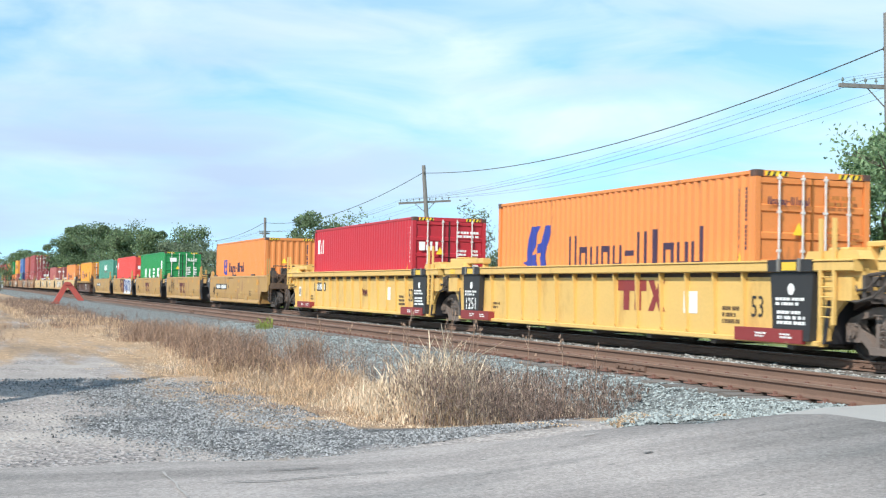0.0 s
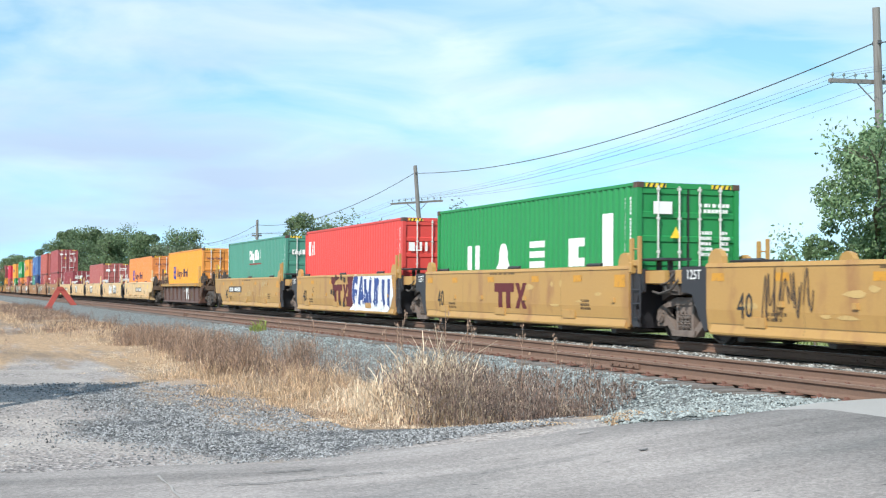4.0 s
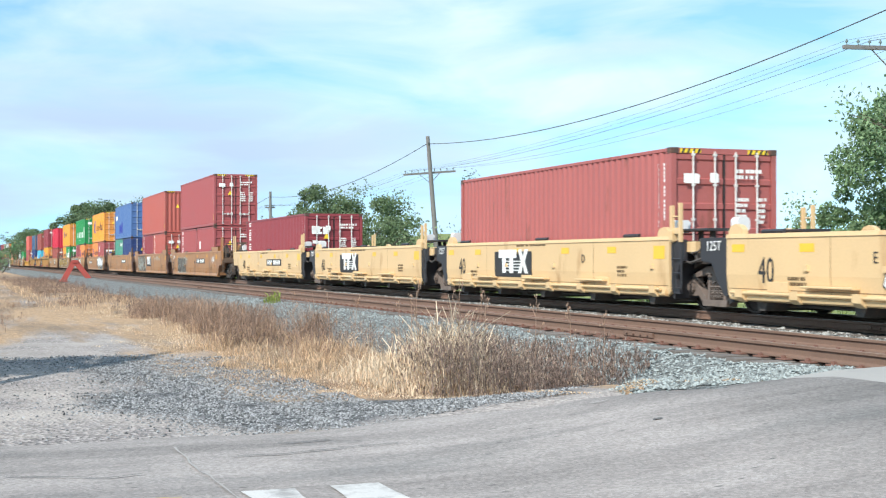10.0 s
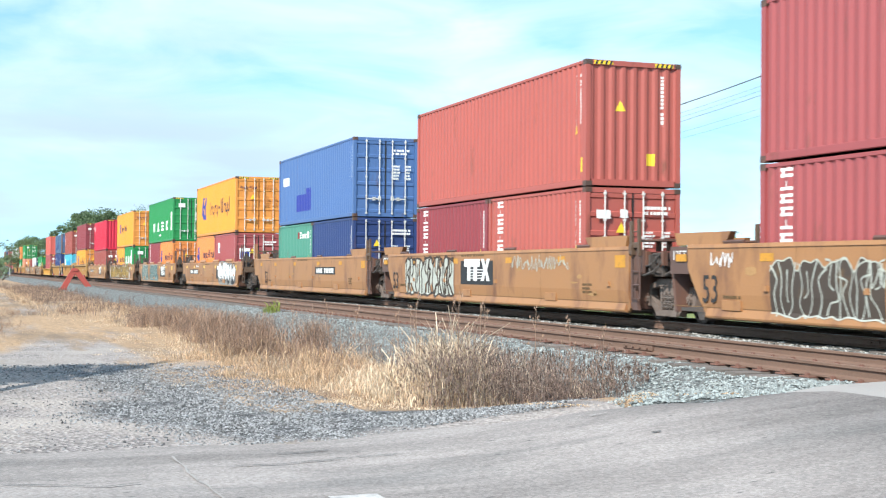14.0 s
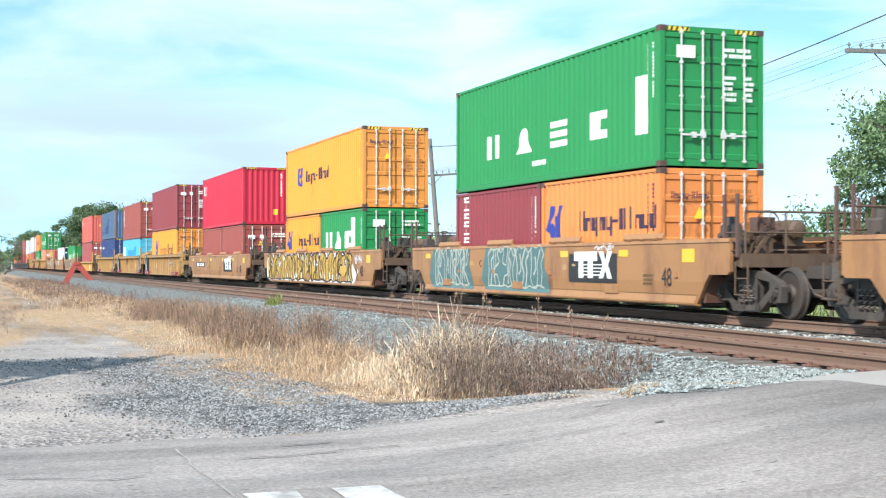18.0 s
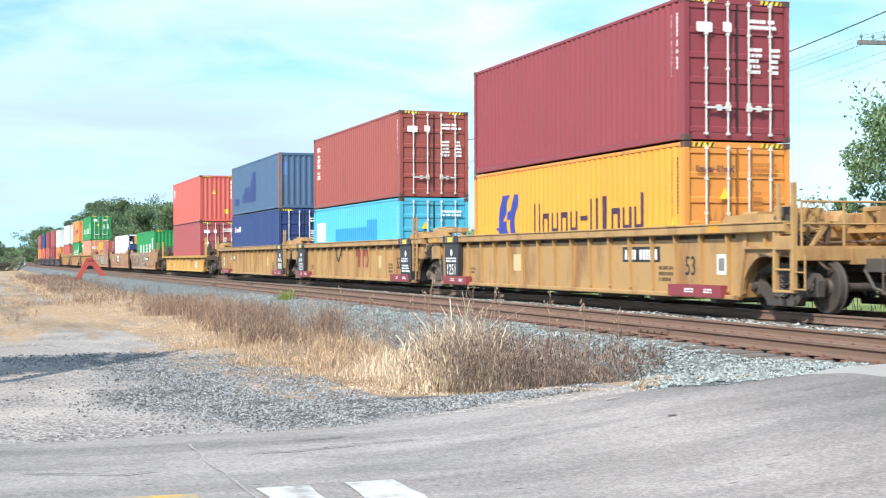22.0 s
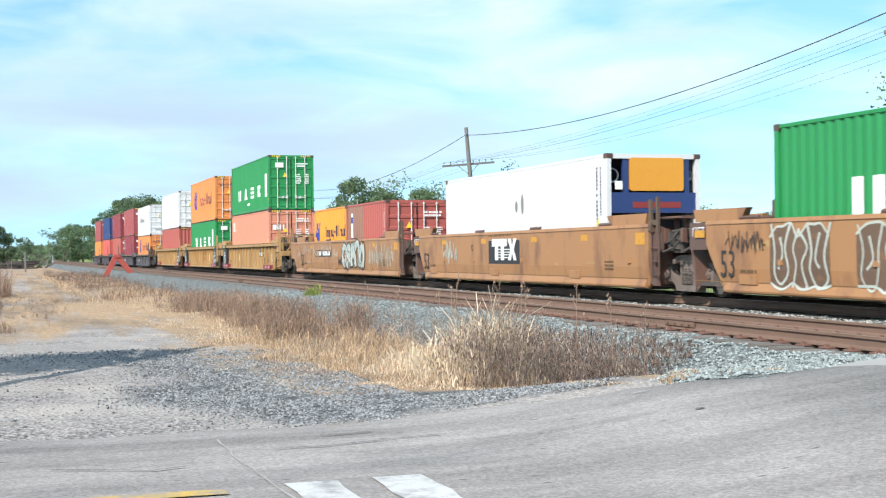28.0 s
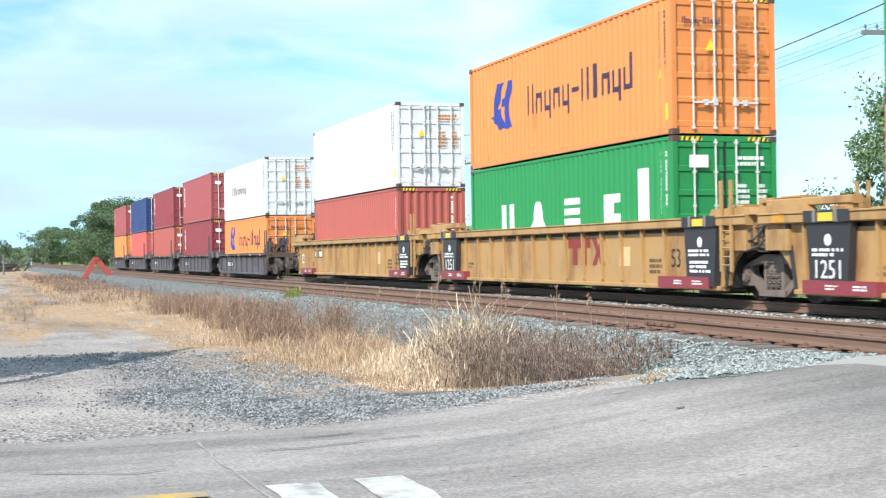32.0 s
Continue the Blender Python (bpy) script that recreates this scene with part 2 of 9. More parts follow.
# ---- building helpers ----
class Geo:
    """Collects vertices and faces of one mesh."""

    def __init__(self):
        self.v, self.f = [], []

    def add(self, verts, faces):
        k = len(self.v)
        self.v += [tuple(p) for p in verts]
        self.f += [tuple(i + k for i in q) for q in faces]
        return self

    def box(self, x0, x1, y0, y1, z0, z1):
        v = [(x, y, z) for x in (x0, x1) for y in (y0, y1) for z in (z0, z1)]
        return self.add(v, [(0, 1, 3, 2), (4, 6, 7, 5), (0, 4, 5, 1), (2, 3, 7, 6), (0, 2, 6, 4), (1, 5, 7, 3)])

    def slab(self, x0, x1, y0, y1, z0, z1, c=0.012):
        """A box with chamfered long edges (along x)."""
        o = [(y0 + c, z0), (y1 - c, z0), (y1, z0 + c), (y1, z1 - c), (y1 - c, z1), (y0 + c, z1), (y0, z1 - c), (y0, z0 + c)]
        return self.prism(o, "x", x0, x1)

    def prism(self, poly, axis, a, b):
        n = len(poly)
        put = {"x": lambda p, t: (t, p[0], p[1]), "y": lambda p, t: (p[0], t, p[1]), "z": lambda p, t: (p[0], p[1], t)}[axis]
        v = [put(p, a) for p in poly] + [put(p, b) for p in poly]
        f = [(i, (i + 1) % n, n + (i + 1) % n, n + i) for i in range(n)] + [tuple(range(n))[::-1], tuple(range(n, 2 * n))]
        return self.add(v, f)

    def rod(self, p, q, r, n=6, r2=None, cap=True):
        p, q = Vector(p), Vector(q)
        d = (q - p).normalized()
        a = d.orthogonal().normalized()
        b = d.cross(a)
        r2 = r if r2 is None else r2
        v = [p + (a * math.cos(2 * math.pi * i / n) + b * math.sin(2 * math.pi * i / n)) * r for i in range(n)]
        v += [q + (a * math.cos(2 * math.pi * i / n) + b * math.sin(2 * math.pi * i / n)) * r2 for i in range(n)]
        f = [(i, (i + 1) % n, n + (i + 1) % n, n + i) for i in range(n)]
        if cap:
            f += [tuple(range(n))[::-1], tuple(range(n, 2 * n))]
        return self.add(v, f)

    def tube(self, pts, r, n=5, closed=False):
        """A bent round bar, one piece."""
        pts = [Vector(p) for p in pts]
        k = len(pts)
        d0 = (pts[1] - pts[0]).normalized()
        a = d0.orthogonal().normalized()
        v = []
        for i, p in enumerate(pts):
            d = (pts[(i + 1) % k] - pts[i - 1]) if closed or 0 < i < k - 1 else (pts[1] - pts[0] if i == 0 else pts[-1] - pts[-2])
            d.normalize()
            a = (a - d * a.dot(d)).normalized()
            b = d.cross(a)
            v += [p + (a * math.cos(2 * math.pi * j / n) + b * math.sin(2 * math.pi * j / n)) * r for j in range(n)]
        m = k if closed else k - 1
        f = [(i * n + j, i * n + (j + 1) % n, ((i + 1) % k) * n + (j + 1) % n, ((i + 1) % k) * n + j) for i in range(m) for j in range(n)]
        if not closed:
            f += [tuple(range(n))[::-1], tuple(range((k - 1) * n, k * n))]
        return self.add(v, f)

    def pipe(self, pts, r, n=5):
        return self.tube(pts, r, n)

    def ring(self, c, axis, r, t, n=14):
        """A thin ring (hand wheel rim) around c; axis x or y."""
        pts = []
        for i in range(n):
            a = 2 * math.pi * i / n
            o = (0, math.cos(a) * r, math.sin(a) * r) if axis == "x" else (math.cos(a) * r, 0, math.sin(a) * r)
            pts.append((c[0] + o[0], c[1] + o[1], c[2] + o[2]))
        return self.tube(pts, t, 5, True)

    def mesh(self, name, smooth=False, fix=True):
        me = bpy.data.meshes.new(name)
        me.from_pydata(self.v, [], self.f)
        if fix:
            bm = bmesh.new()
            bm.from_mesh(me)
            bmesh.ops.recalc_face_normals(bm, faces=bm.faces)
            bm.to_mesh(me)
            bm.free()
        if smooth:
            me.shade_smooth()
        me.materials.append(None)
        return me


CACHE = {}


def shared(key, make):
    """The mesh under this key, made once."""
    if key not in CACHE:
        made = make()
        CACHE[key] = made.mesh(str(key[0] if isinstance(key, tuple) else key)) if isinstance(made, Geo) else made
    return CACHE[key]


def part(name, shape, material, parent=None, label="", at=None, kind=""):
    """Links a shape as one mesh object, under a thing or a part."""
    me = shape.mesh(name) if isinstance(shape, Geo) else shape
    ob = new(name, me)
    if material:
        if not me.materials:
            me.materials.append(None)
        ob.material_slots[0].link = "OBJECT"
        ob.material_slots[0].material = material
    if parent:
        ob.parent = parent
    if at is not None:
        ob.matrix_basis = at if isinstance(at, Matrix) else Matrix.Translation(at)
    if label:
        ob["label"] = label
    if kind:
        ob["kind"] = kind
    return ob


def thing(name, label, category, group="", kind=""):
    return tagged(new(name), label, category, group, kind)


def letters(text, size):
    def make():
        c = bpy.data.curves.new("writing", "FONT")
        c.body, c.size, c.align_x, c.align_y, c.extrude, c.resolution_u = text, size, "CENTER", "CENTER", 0.002, 2
        tmp = bpy.data.objects.new("writing", c)
        me = bpy.data.meshes.new_from_object(tmp)
        bpy.data.objects.remove(tmp)
        me.transform(Matrix.Rotation(radians(90), 4, "X"))
        me.materials.clear()
        me.materials.append(None)
        return me
    return shared(("writing", text, size), make)


def clip_x(poly, a, b):
    """A convex polygon (x, z), cut to a <= x <= b."""
    for lim, sign in ((a, 1), (b, -1)):
        out = []
        for i, p in enumerate(poly):
            q = poly[(i + 1) % len(poly)]
            pin, qin = sign * (p[0] - lim) >= 0, sign * (q[0] - lim) >= 0
            if pin:
                out.append(p)
            if pin != qin:
                k = (lim - p[0]) / (q[0] - p[0])
                out.append((lim, p[1] + k * (q[1] - p[1])))
        poly = out
        if not poly:
            break
    return poly


def rect(x0, x1, z0, z1, lean=0.0):
    return [(x0, z0), (x1, z0), (x1 + lean, z1), (x0 + lean, z1)]


def disc(x, z, rx, rz, n=12):
    return [(x + rx * math.cos(2 * math.pi * i / n), z + rz * math.sin(2 * math.pi * i / n)) for i in range(n)]


# ---- the line's gradient ----
FALL = 0.0047


def grade(x):
    """How far the line and the land beside it lie below the crossing's level: they fall away gently to the west."""
    if x > -14:
        return 0.0
    d = min(-14 - x, 360)
    return FALL * (d * d / 44 if d < 22 else d - 11)


def slope(x):
    d = -14 - x
    return 0.0 if d < 0 or d > 360 else FALL * min(d / 22, 1.0)


# ---- shipping containers ----
BOX_W = 2.438
PITCH, DEEP = 0.278, 0.036
KNEES = ((0.0, 0.0), (0.070, 0.0), (0.138, 1.0), (0.210, 1.0), (0.278, 0.0))


def wave(x):
    """Depth of the trapezoidal corrugation at x."""
    t = x % PITCH
    for (a, da), (b, db) in zip(KNEES, KNEES[1:]):
        if t <= b:
            return DEEP * (da + (db - da) * (t - a) / (b - a))
    return 0.0


def knees(a, b):
    xs = {a, b}
    k = math.floor(a / PITCH)
    while k * PITCH < b:
        for t, _ in KNEES[:4]:
            if a < k * PITCH + t < b:
                xs.add(k * PITCH + t)
        k += 1
    return sorted(xs)


def wavy_wall(half, z0, z1, out):
    """A corrugated sheet along x, its outer flats at y = 0, hollows towards +y."""
    g = Geo()
    xs = knees(-half, half)
    v = [(x, wave(x), z) for x in xs for z in (z0, z1)]
    g.add(v, [(2 * i, 2 * i + 2, 2 * i + 3, 2 * i + 1) for i in range(len(xs) - 1)])
    back = [(x, wave(x) + 0.004, z) for x in xs for z in (z0, z1)]
    return g.add(back, [(2 * i, 2 * i + 1, 2 * i + 3, 2 * i + 2) for i in range(len(xs) - 1)])


def plain_wall(half, z0, z1):
    """A smooth insulated side, one sheet with fine upright grooves."""
    n, prof = 10, [(-half, 0.0)]
    for i in range(1, n):
        x = -half + 2 * half * i / n
        prof += [(x - 0.008, 0.0), (x - 0.004, 0.006), (x + 0.004, 0.006), (x + 0.008, 0.0)]
    return Geo().prism(prof + [(half, 0.0), (half, 0.05), (-half, 0.05)], "z", z0, z1)


def on_wave(polys, y=-0.005):
    """Paint that follows the corrugation."""
    g = Geo()
    for poly in polys:
        xs = [p[0] for p in poly]
        ks = knees(min(xs), max(xs))
        for a, b in zip(ks, ks[1:]):
            c = clip_x(poly, a, b)
            if len(c) > 2:
                g.add([(p[0], wave(min(max(p[0], a + 1e-6), b - 1e-6)) + y, p[1]) for p in c], [tuple(range(len(c)))])
    return g


def flat(polys, y=-0.004):
    g = Geo()
    for poly in polys:
        g.add([(p[0], y, p[1]) for p in poly], [tuple(range(len(poly)))])
    return g


def flat_mesh(polys, y=-0.004):
    return flat(polys, y).mesh("paint", fix=False)


def glide(pts, k=6):
    """A smooth line through the points."""
    out = []
    for i in range(len(pts) - 1):
        p0, p1, p2, p3 = pts[max(i - 1, 0)], pts[i], pts[i + 1], pts[min(i + 2, len(pts) - 1)]
        for j in range(k):
            t = j / k
            out.append(tuple(0.5 * (2 * b + (c - a) * t + (2 * a - 5 * b + 4 * c - d) * t * t + (3 * b - a - 3 * c + d) * t**3) for a, b, c, d in zip(p0, p1, p2, p3)))
    return out + [tuple(pts[-1])]


def ribbons(lines, w, flare=0.0, grow=0.0, k=6):
    """Painted lines of width w in the plane y = 0, each an unbroken band that swells towards its ends."""
    g = Geo()
    for q, pts in enumerate(lines):
        c = glide(pts, k)
        n = len(c)
        v = []
        for i, (x, z) in enumerate(c):
            a, b = c[max(i - 1, 0)], c[min(i + 1, n - 1)]
            d = math.hypot(b[0] - a[0], b[1] - a[1]) or 1
            s = (w * (1 + flare * (2 * i / (n - 1) - 1) ** 2 * (1 if i * 2 > n else 0.6)) / 2 + grow) / d
            e = grow * (-1 if i == 0 else 1 if i == n - 1 else 0) / d
            nx, nz = -(b[1] - a[1]) * s, (b[0] - a[0]) * s
            x, z = x + (b[0] - a[0]) * e, z + (b[1] - a[1]) * e
            y = -0.0009 * q - 0.0011 * i / n
            v += [(x + nx, y, z + nz), (x - nx, y, z - nz)]
        g.add(v, [(2 * i, 2 * i + 1, 2 * i + 3, 2 * i + 2) for i in range(n - 1)])
    return g


def word_marks(x0, x1, z0, z1, marks):
    """Plain bars and blocks in the size and rhythm of a painted trade name, mark by mark."""
    every, n = [], len(marks)
    w = (x1 - x0) / n
    h = z1 - z0
    for i, m in enumerate(marks):
        a = x0 + i * w
        b = a + w * 0.86
        s = w * 0.31
        out = []
        if m == "t":  # two tall bars
            out += [rect(a, a + s, z0, z1), rect(b - s, b, z0, z1)]
        elif m == "s":  # two short bars, joined above
            out += [rect(a, a + s, z0, z0 + h * 0.66), rect(b - s, b, z0, z0 + h * 0.66), rect(a + s, b - s, z0 + h * 0.48, z0 + h * 0.66)]
        elif m == "g":  # two short bars, one hanging
            out += [rect(a, a + s, z0, z0 + h * 0.66), rect(b - s, b, z0 - h * 0.28, z0 + h * 0.66), rect(a + s, b - s, z0, z0 + h * 0.16)]
        elif m == "d":  # a short and a tall bar
            out += [rect(a, a + s, z0, z0 + h * 0.66), rect(b - s, b, z0, z1 + h * 0.04), rect(a + s, b - s, z0, z0 + h * 0.16)]
        elif m == "i":
            out += [rect(a + s, a + 2.1 * s, z0, z1 + h * 0.04)]
        elif m == "-":
            out += [rect(a, b, z0 + h * 0.35, z0 + h * 0.5)]
        elif m == "b":
            out += [rect(a, b, z0, z1)]
        elif m == "w":  # a leaning block
            out += [[(a, z0), (b, z0), (b - s, z1), (a + s, z1)]]
        elif m == "e":  # three bars, one above another
            out += [rect(a, b, z0, z0 + h * 0.24), rect(a, b, z0 + h * 0.38, z0 + h * 0.62), rect(a, b, z0 + h * 0.76, z1)]
        elif m == "k":  # a block with a slit
            out += [rect(a, a + 1.6 * s, z0, z1), rect(a + 1.6 * s, b, z0, z0 + h * 0.3), rect(a + 1.6 * s, b, z1 - h * 0.3, z1)]
        elif m == "x":
            out += [rect(a, a + s * 1.5, z0, z1, b - a - s * 1.5), rect(b - s * 1.5, b, z0, z1, -(b - a) + s * 1.5)]
        every.append(out)
    return every


def word_blocks(*a):
    return [p for m in word_marks(*a) for p in m]


def code_bars(x0, x1, z0, z1, rows, seed):
    """Rows of small unreadable writing, as bars."""
    r = random.Random(seed)
    out = []
    h = (z1 - z0) / (rows * 1.6)
    for i in range(rows):
        z = z1 - i * h * 1.6 - h
        x = x0
        end = x1 - r.random() * 0.3 * (x1 - x0)
        while x < end:
            w = (x1 - x0) * (0.06 + 0.08 * r.random())
            out.append(rect(x, min(x + w, x1), z, z + h))
            x += w + (x1 - x0) * (0.02 + 0.05 * (r.random() < 0.25))
    return out


def upright_code(x, z0, z1, w, seed):
    r = random.Random(seed)
    out, z = [], z1
    while z > z0:
        h = w * (0.7 + 0.5 * r.random())
        out.append(rect(x, x + w, max(z - h, z0), z))
        z -= h + w * (0.35 + 0.9 * (r.random() < 0.15))
    return out


def emblem(x, z, k=1.0):
    """Slanted two-part blue emblem."""
    return [
        [(x + 0.45 * k, z + 0.58 * k), (x + 0.05 * k, z + 0.42 * k), (x + 0.30 * k, z + 1.30 * k), (x + 0.86 * k, z + 1.30 * k)],
        [(x - 0.10 * k, z + 0.40 * k), (x + 0.55 * k, z + 0.0 * k), (x + 0.95 * k, z + 0.05 * k), (x + 0.60 * k, z + 0.62 * k)],
        [(x + 0.90 * k, z + 0.42 * k), (x + 1.18 * k, z + 0.36 * k), (x + 1.55 * k, z + 1.30 * k), (x + 1.15 * k, z + 1.30 * k)],
        [(x + 0.75 * k, z + 0.62 * k), (x + 1.35 * k, z + 0.72 * k), (x + 1.30 * k, z + 0.95 * k), (x + 0.78 * k, z + 0.85 * k)],
        [(x + 1.00 * k, z + 0.0 * k), (x + 1.42 * k, z + 0.02 * k), (x + 1.30 * k, z + 0.45 * k), (x + 0.85 * k, z + 0.55 * k)],
    ]


def box_frame(length, h):
    g, a, w = Geo(), length / 2, BOX_W / 2
    for x in (-a, a - 0.15):
        for y in (-w, w - 0.12):
            g.box(x + 0.004, x + 0.146, y + 0.004, y + 0.116, 0.11, h - 0.11)
    for y in (-w + 0.006, w - 0.066):
        g.slab(-a + 0.17, a - 0.17, y, y + 0.06, h - 0.085, h - 0.008)
        g.slab(-a + 0.17, a - 0.17, y, y + 0.055, 0.02, 0.165)
    for x in (-a + 0.01, a - 0.09):
        g.box(x, x + 0.08, -w + 0.16, w - 0.16, h - 0.12, h - 0.006)
        g.box(x, x + 0.08, -w + 0.16, w - 0.16, 0.02, 0.16)
    return g


def door_leaf(h):
    """One leaf of folded steel, its outer face at x = 0, hinged at y = 0 and reaching to y = 1.06."""
    z0, z1 = 0.17, h - 0.13
    n = 5
    step = (z1 - z0 - 0.10) / n
    face = []
    for i in range(n + 1):
        z = z0 + i * step
        face += [(0, z), (0, z + 0.10)] if i == n else [(0, z), (0, z + 0.10), (-0.028, z + 0.125), (-0.028, z + step - 0.025)]
    return Geo().prism([(-0.05, z0)] + face + [(-0.05, z1)], "y", 0.0, 1.06)


def lock_bar(h):
    g = Geo()
    g.rod((0, 0, 0.10), (0, 0, h - 0.07), 0.019, 8)
    for z in (0.14, 0.75, 1.45, h - 0.75, h - 0.14):
        g.box(-0.03, 0.024, -0.034, 0.034, z - 0.024, z + 0.024)
    return g


def machinery_end(ob, a, w, h):
    """Cooling machinery in the end: a blue frame round an orange hatch, dark openings beside and below."""
    part("recess", Geo().box(a - 0.75, a - 0.70, -w + 0.12, w - 0.12, 0.1, h - 0.1), SEAL, ob, "dark machinery recess")
    part("recess_floor", Geo().box(a - 0.72, a - 0.02, -w + 0.12, w - 0.12, 0.1, 0.18), STEEL_DIRTY, ob)
    part("hatch", Geo().slab(a - 0.10, a + 0.0, -0.62, 0.78, 2.02, 2.80, 0.04), PAINT["amber"], ob, "orange machinery hatch")
    frame = part("end_frame", Geo().box(a - 0.16, a - 0.02, -w + 0.08, w - 0.08, 1.50, 1.98).box(a - 0.14, a - 0.04, -0.78, -0.64, 1.9, 2.82).box(a - 0.14, a - 0.04, 0.80, 0.94, 1.9, 2.82).box(a - 0.14, a - 0.03, -w + 0.1, w - 0.1, 2.78, 2.86), PAINT["navy"], ob, "bent dark blue end frame")
    part("red_plate", flat_mesh([rect(-0.55, 0.70, 1.62, 1.76)], 0), MARK_RED, frame, at=pose(a - 0.012, 0, 0, 0, 0, 90))
    part("white_plate", flat_mesh([rect(-1.0, -0.80, 2.05, 2.25)], 0), MARK_WHITE, frame, at=pose(a - 0.03, 0, 0, 0, 0, 90))
    part("compressor", Geo().rod((a - 0.4, -0.8, 0.5), (a - 0.4, 0.2, 0.5), 0.24, 12).box(a - 0.6, a - 0.2, 0.35, 0.95, 0.2, 1.1), STEEL_DIRTY, ob, "grimy compressor")
    part("fan_guard", Geo().ring((a - 0.3, -0.95, 2.4), "x", 0.16, 0.02).ring((a - 0.3, 1.05, 2.4), "x", 0.10, 0.02), GALV, ob)


def container(length, h, colour, rev, logo, group, words, seed):
    """A container with its base centre at the origin and its doors at +x; rev turns it end for end."""
    ob = thing("shipping_container", words, "container", group)
    a, w = length / 2, BOX_W / 2
    pm = PAINT[colour]
    fm = PAINT["marigold"] if colour == "amber" else pm
    door_m = PAINT["marigold"] if colour == "amber" else pm
    seal_m = mat("orange_door_seal", lin(176, 110, 52), 0.7) if colour in ("amber", "orange") else mat("grey_door_seal", (0.30, 0.30, 0.31), 0.7) if colour == "white" else SEAL
    key = (round(length, 2), round(h, 2))
    plain = colour == "white"
    if plain:
        side = shared(("plain_side", *key), lambda: plain_wall(a - 0.15, 0.16, h - 0.08))
    else:
        side = shared(("side_wall", *key), lambda: wavy_wall(a - 0.15, 0.16, h - 0.08, -1))
    part("side_wall", side, pm, ob, at=pose(0, -w + 0.012, 0))
    part("side_wall", side, pm, ob, at=pose(0, w - 0.012, 0, 0, 0, 180))
    part("end_wall", shared(("end_wall", round(h, 2)), lambda: wavy_wall(w - 0.12, 0.15, h - 0.11, -1)), pm, ob, at=pose(-a + 0.03, 0, 0, 0, 0, -90))
    part("roof", shared(("roof", *key), lambda: Geo().box(-a + 0.1, a - 0.1, -w + 0.06, w - 0.06, h - 0.05, h - 0.02)), pm, ob)
    part("underframe", shared(("underframe", *key), lambda: Geo().box(-a + 0.1, a - 0.1, -w + 0.06, w - 0.06, 0.10, 0.15)), SEAL, ob)
    part("frame", shared(("frame", *key), lambda: box_frame(length, h)), fm, ob)
    cast = shared("corner_casting", lambda: Geo().prism([(-0.089, 0.004), (-0.085, 0), (0.085, 0), (0.089, 0.004), (0.089, 0.114), (0.085, 0.118), (-0.085, 0.118), (-0.089, 0.114)], "y", -0.081, 0.081))
    for x in (-a + 0.087, a - 0.087):
        for y in (-w + 0.079, w - 0.079):
            for z in (0.0, h - 0.118):
                part("corner_casting", cast, PAINT["rusted"] if logo == "sail" else PAINT["casting"] if seed % 3 else fm, ob, at=(x, y, z))
    leaf = shared(("door", round(h, 2)), lambda: door_leaf(h))
    if logo == "reefer":
        machinery_end(ob, a, w, h)
    for y, turn in ((-w + 0.13, 1), (w - 0.13, -1)) if logo != "reefer" else ():
        m = pose(a - 0.02, y, 0) if turn > 0 else pose(a - 0.02, y, 0) @ Matrix.Diagonal((1, -1, 1, 1))
        door = part("door", leaf, door_m, ob, at=m)
        bar = shared(("locking_bar", round(h, 2)), lambda: lock_bar(h))
        for k in (0.33, 0.80):
            part("locking_bar", bar, GALV, door, "galvanised locking bar", at=(0.045, k * 1.06, 0))
        part("bar_handle", shared("bar_handle", lambda: Geo().box(0, 0.03, -0.30, 0.02, -0.02, 0.02).box(-0.03, 0.03, -0.05, 0.05, -0.06, 0.06)), GALV, door, at=(0.055, 0.80 * 1.06, 0.66))
        part("bar_handle", shared("bar_handle", None), GALV, door, at=(0.055, 0.33 * 1.06 + 0.28, 0.66))
    if logo != "reefer":
        part("door_seal", shared(("door_seal", round(h, 2)), lambda: Geo().box(-0.01, 0.004, -0.018, 0.018, 0.16, h - 0.12)), seal_m, ob, at=(a - 0.03, 0, 0))
    # hazard stripes on high boxes
    if h > 2.8 and colour not in ("white", "blue"):
        def stripes():
            return flat_mesh([rect(-0.21 + 0.12 * i, -0.16 + 0.12 * i, 0, 0.085, 0.035) for i in range(4)], -0.004)
        for y in (-0.78, 0.78):
            p = part("hazard_plate", shared("hazard_plate", lambda: flat_mesh([rect(-0.24, 0.24, 0, 0.085)], 0)), MARK_YELLOW, ob, "yellow and black hazard stripes", at=pose(a - 0.004, y, h - 0.105, 0, 0, 90))
            part("hazard_bar", shared("hazard_bar", stripes), MARK_BLACK, p)
            p = part("hazard_plate", shared("hazard_plate", None), MARK_YELLOW, ob, "yellow and black hazard stripes", at=pose(-a + 0.004, y, h - 0.105, 0, 0, -90))
            part("hazard_bar", shared("hazard_bar", stripes), MARK_BLACK, p)
    # paint: the side that faces the crossing, and the end that leads
    face = pose(0, -w + 0.012, 0) if not rev else pose(0, w - 0.012, 0, 0, 0, 180)
    lead = pose(a + 0.028, 0, 0, 0, 0, 90) if not rev else pose(-a + 0.03, 0, 0, 0, 0, -90)
    put = flat if not rev else on_wave

    def side_paint(name, polys, m, label="", lift=0.0):
        me = flat_mesh(polys, -0.005 - lift) if plain else on_wave(polys, -0.005 - lift).mesh(name, fix=False)
        return part(name, me, m, ob, label, at=face, kind="stuff" if name == "code_mark" else "")

    def side_name(name, marks, m, label=""):
        for polys in marks:
            side_paint(name, polys, m, label)

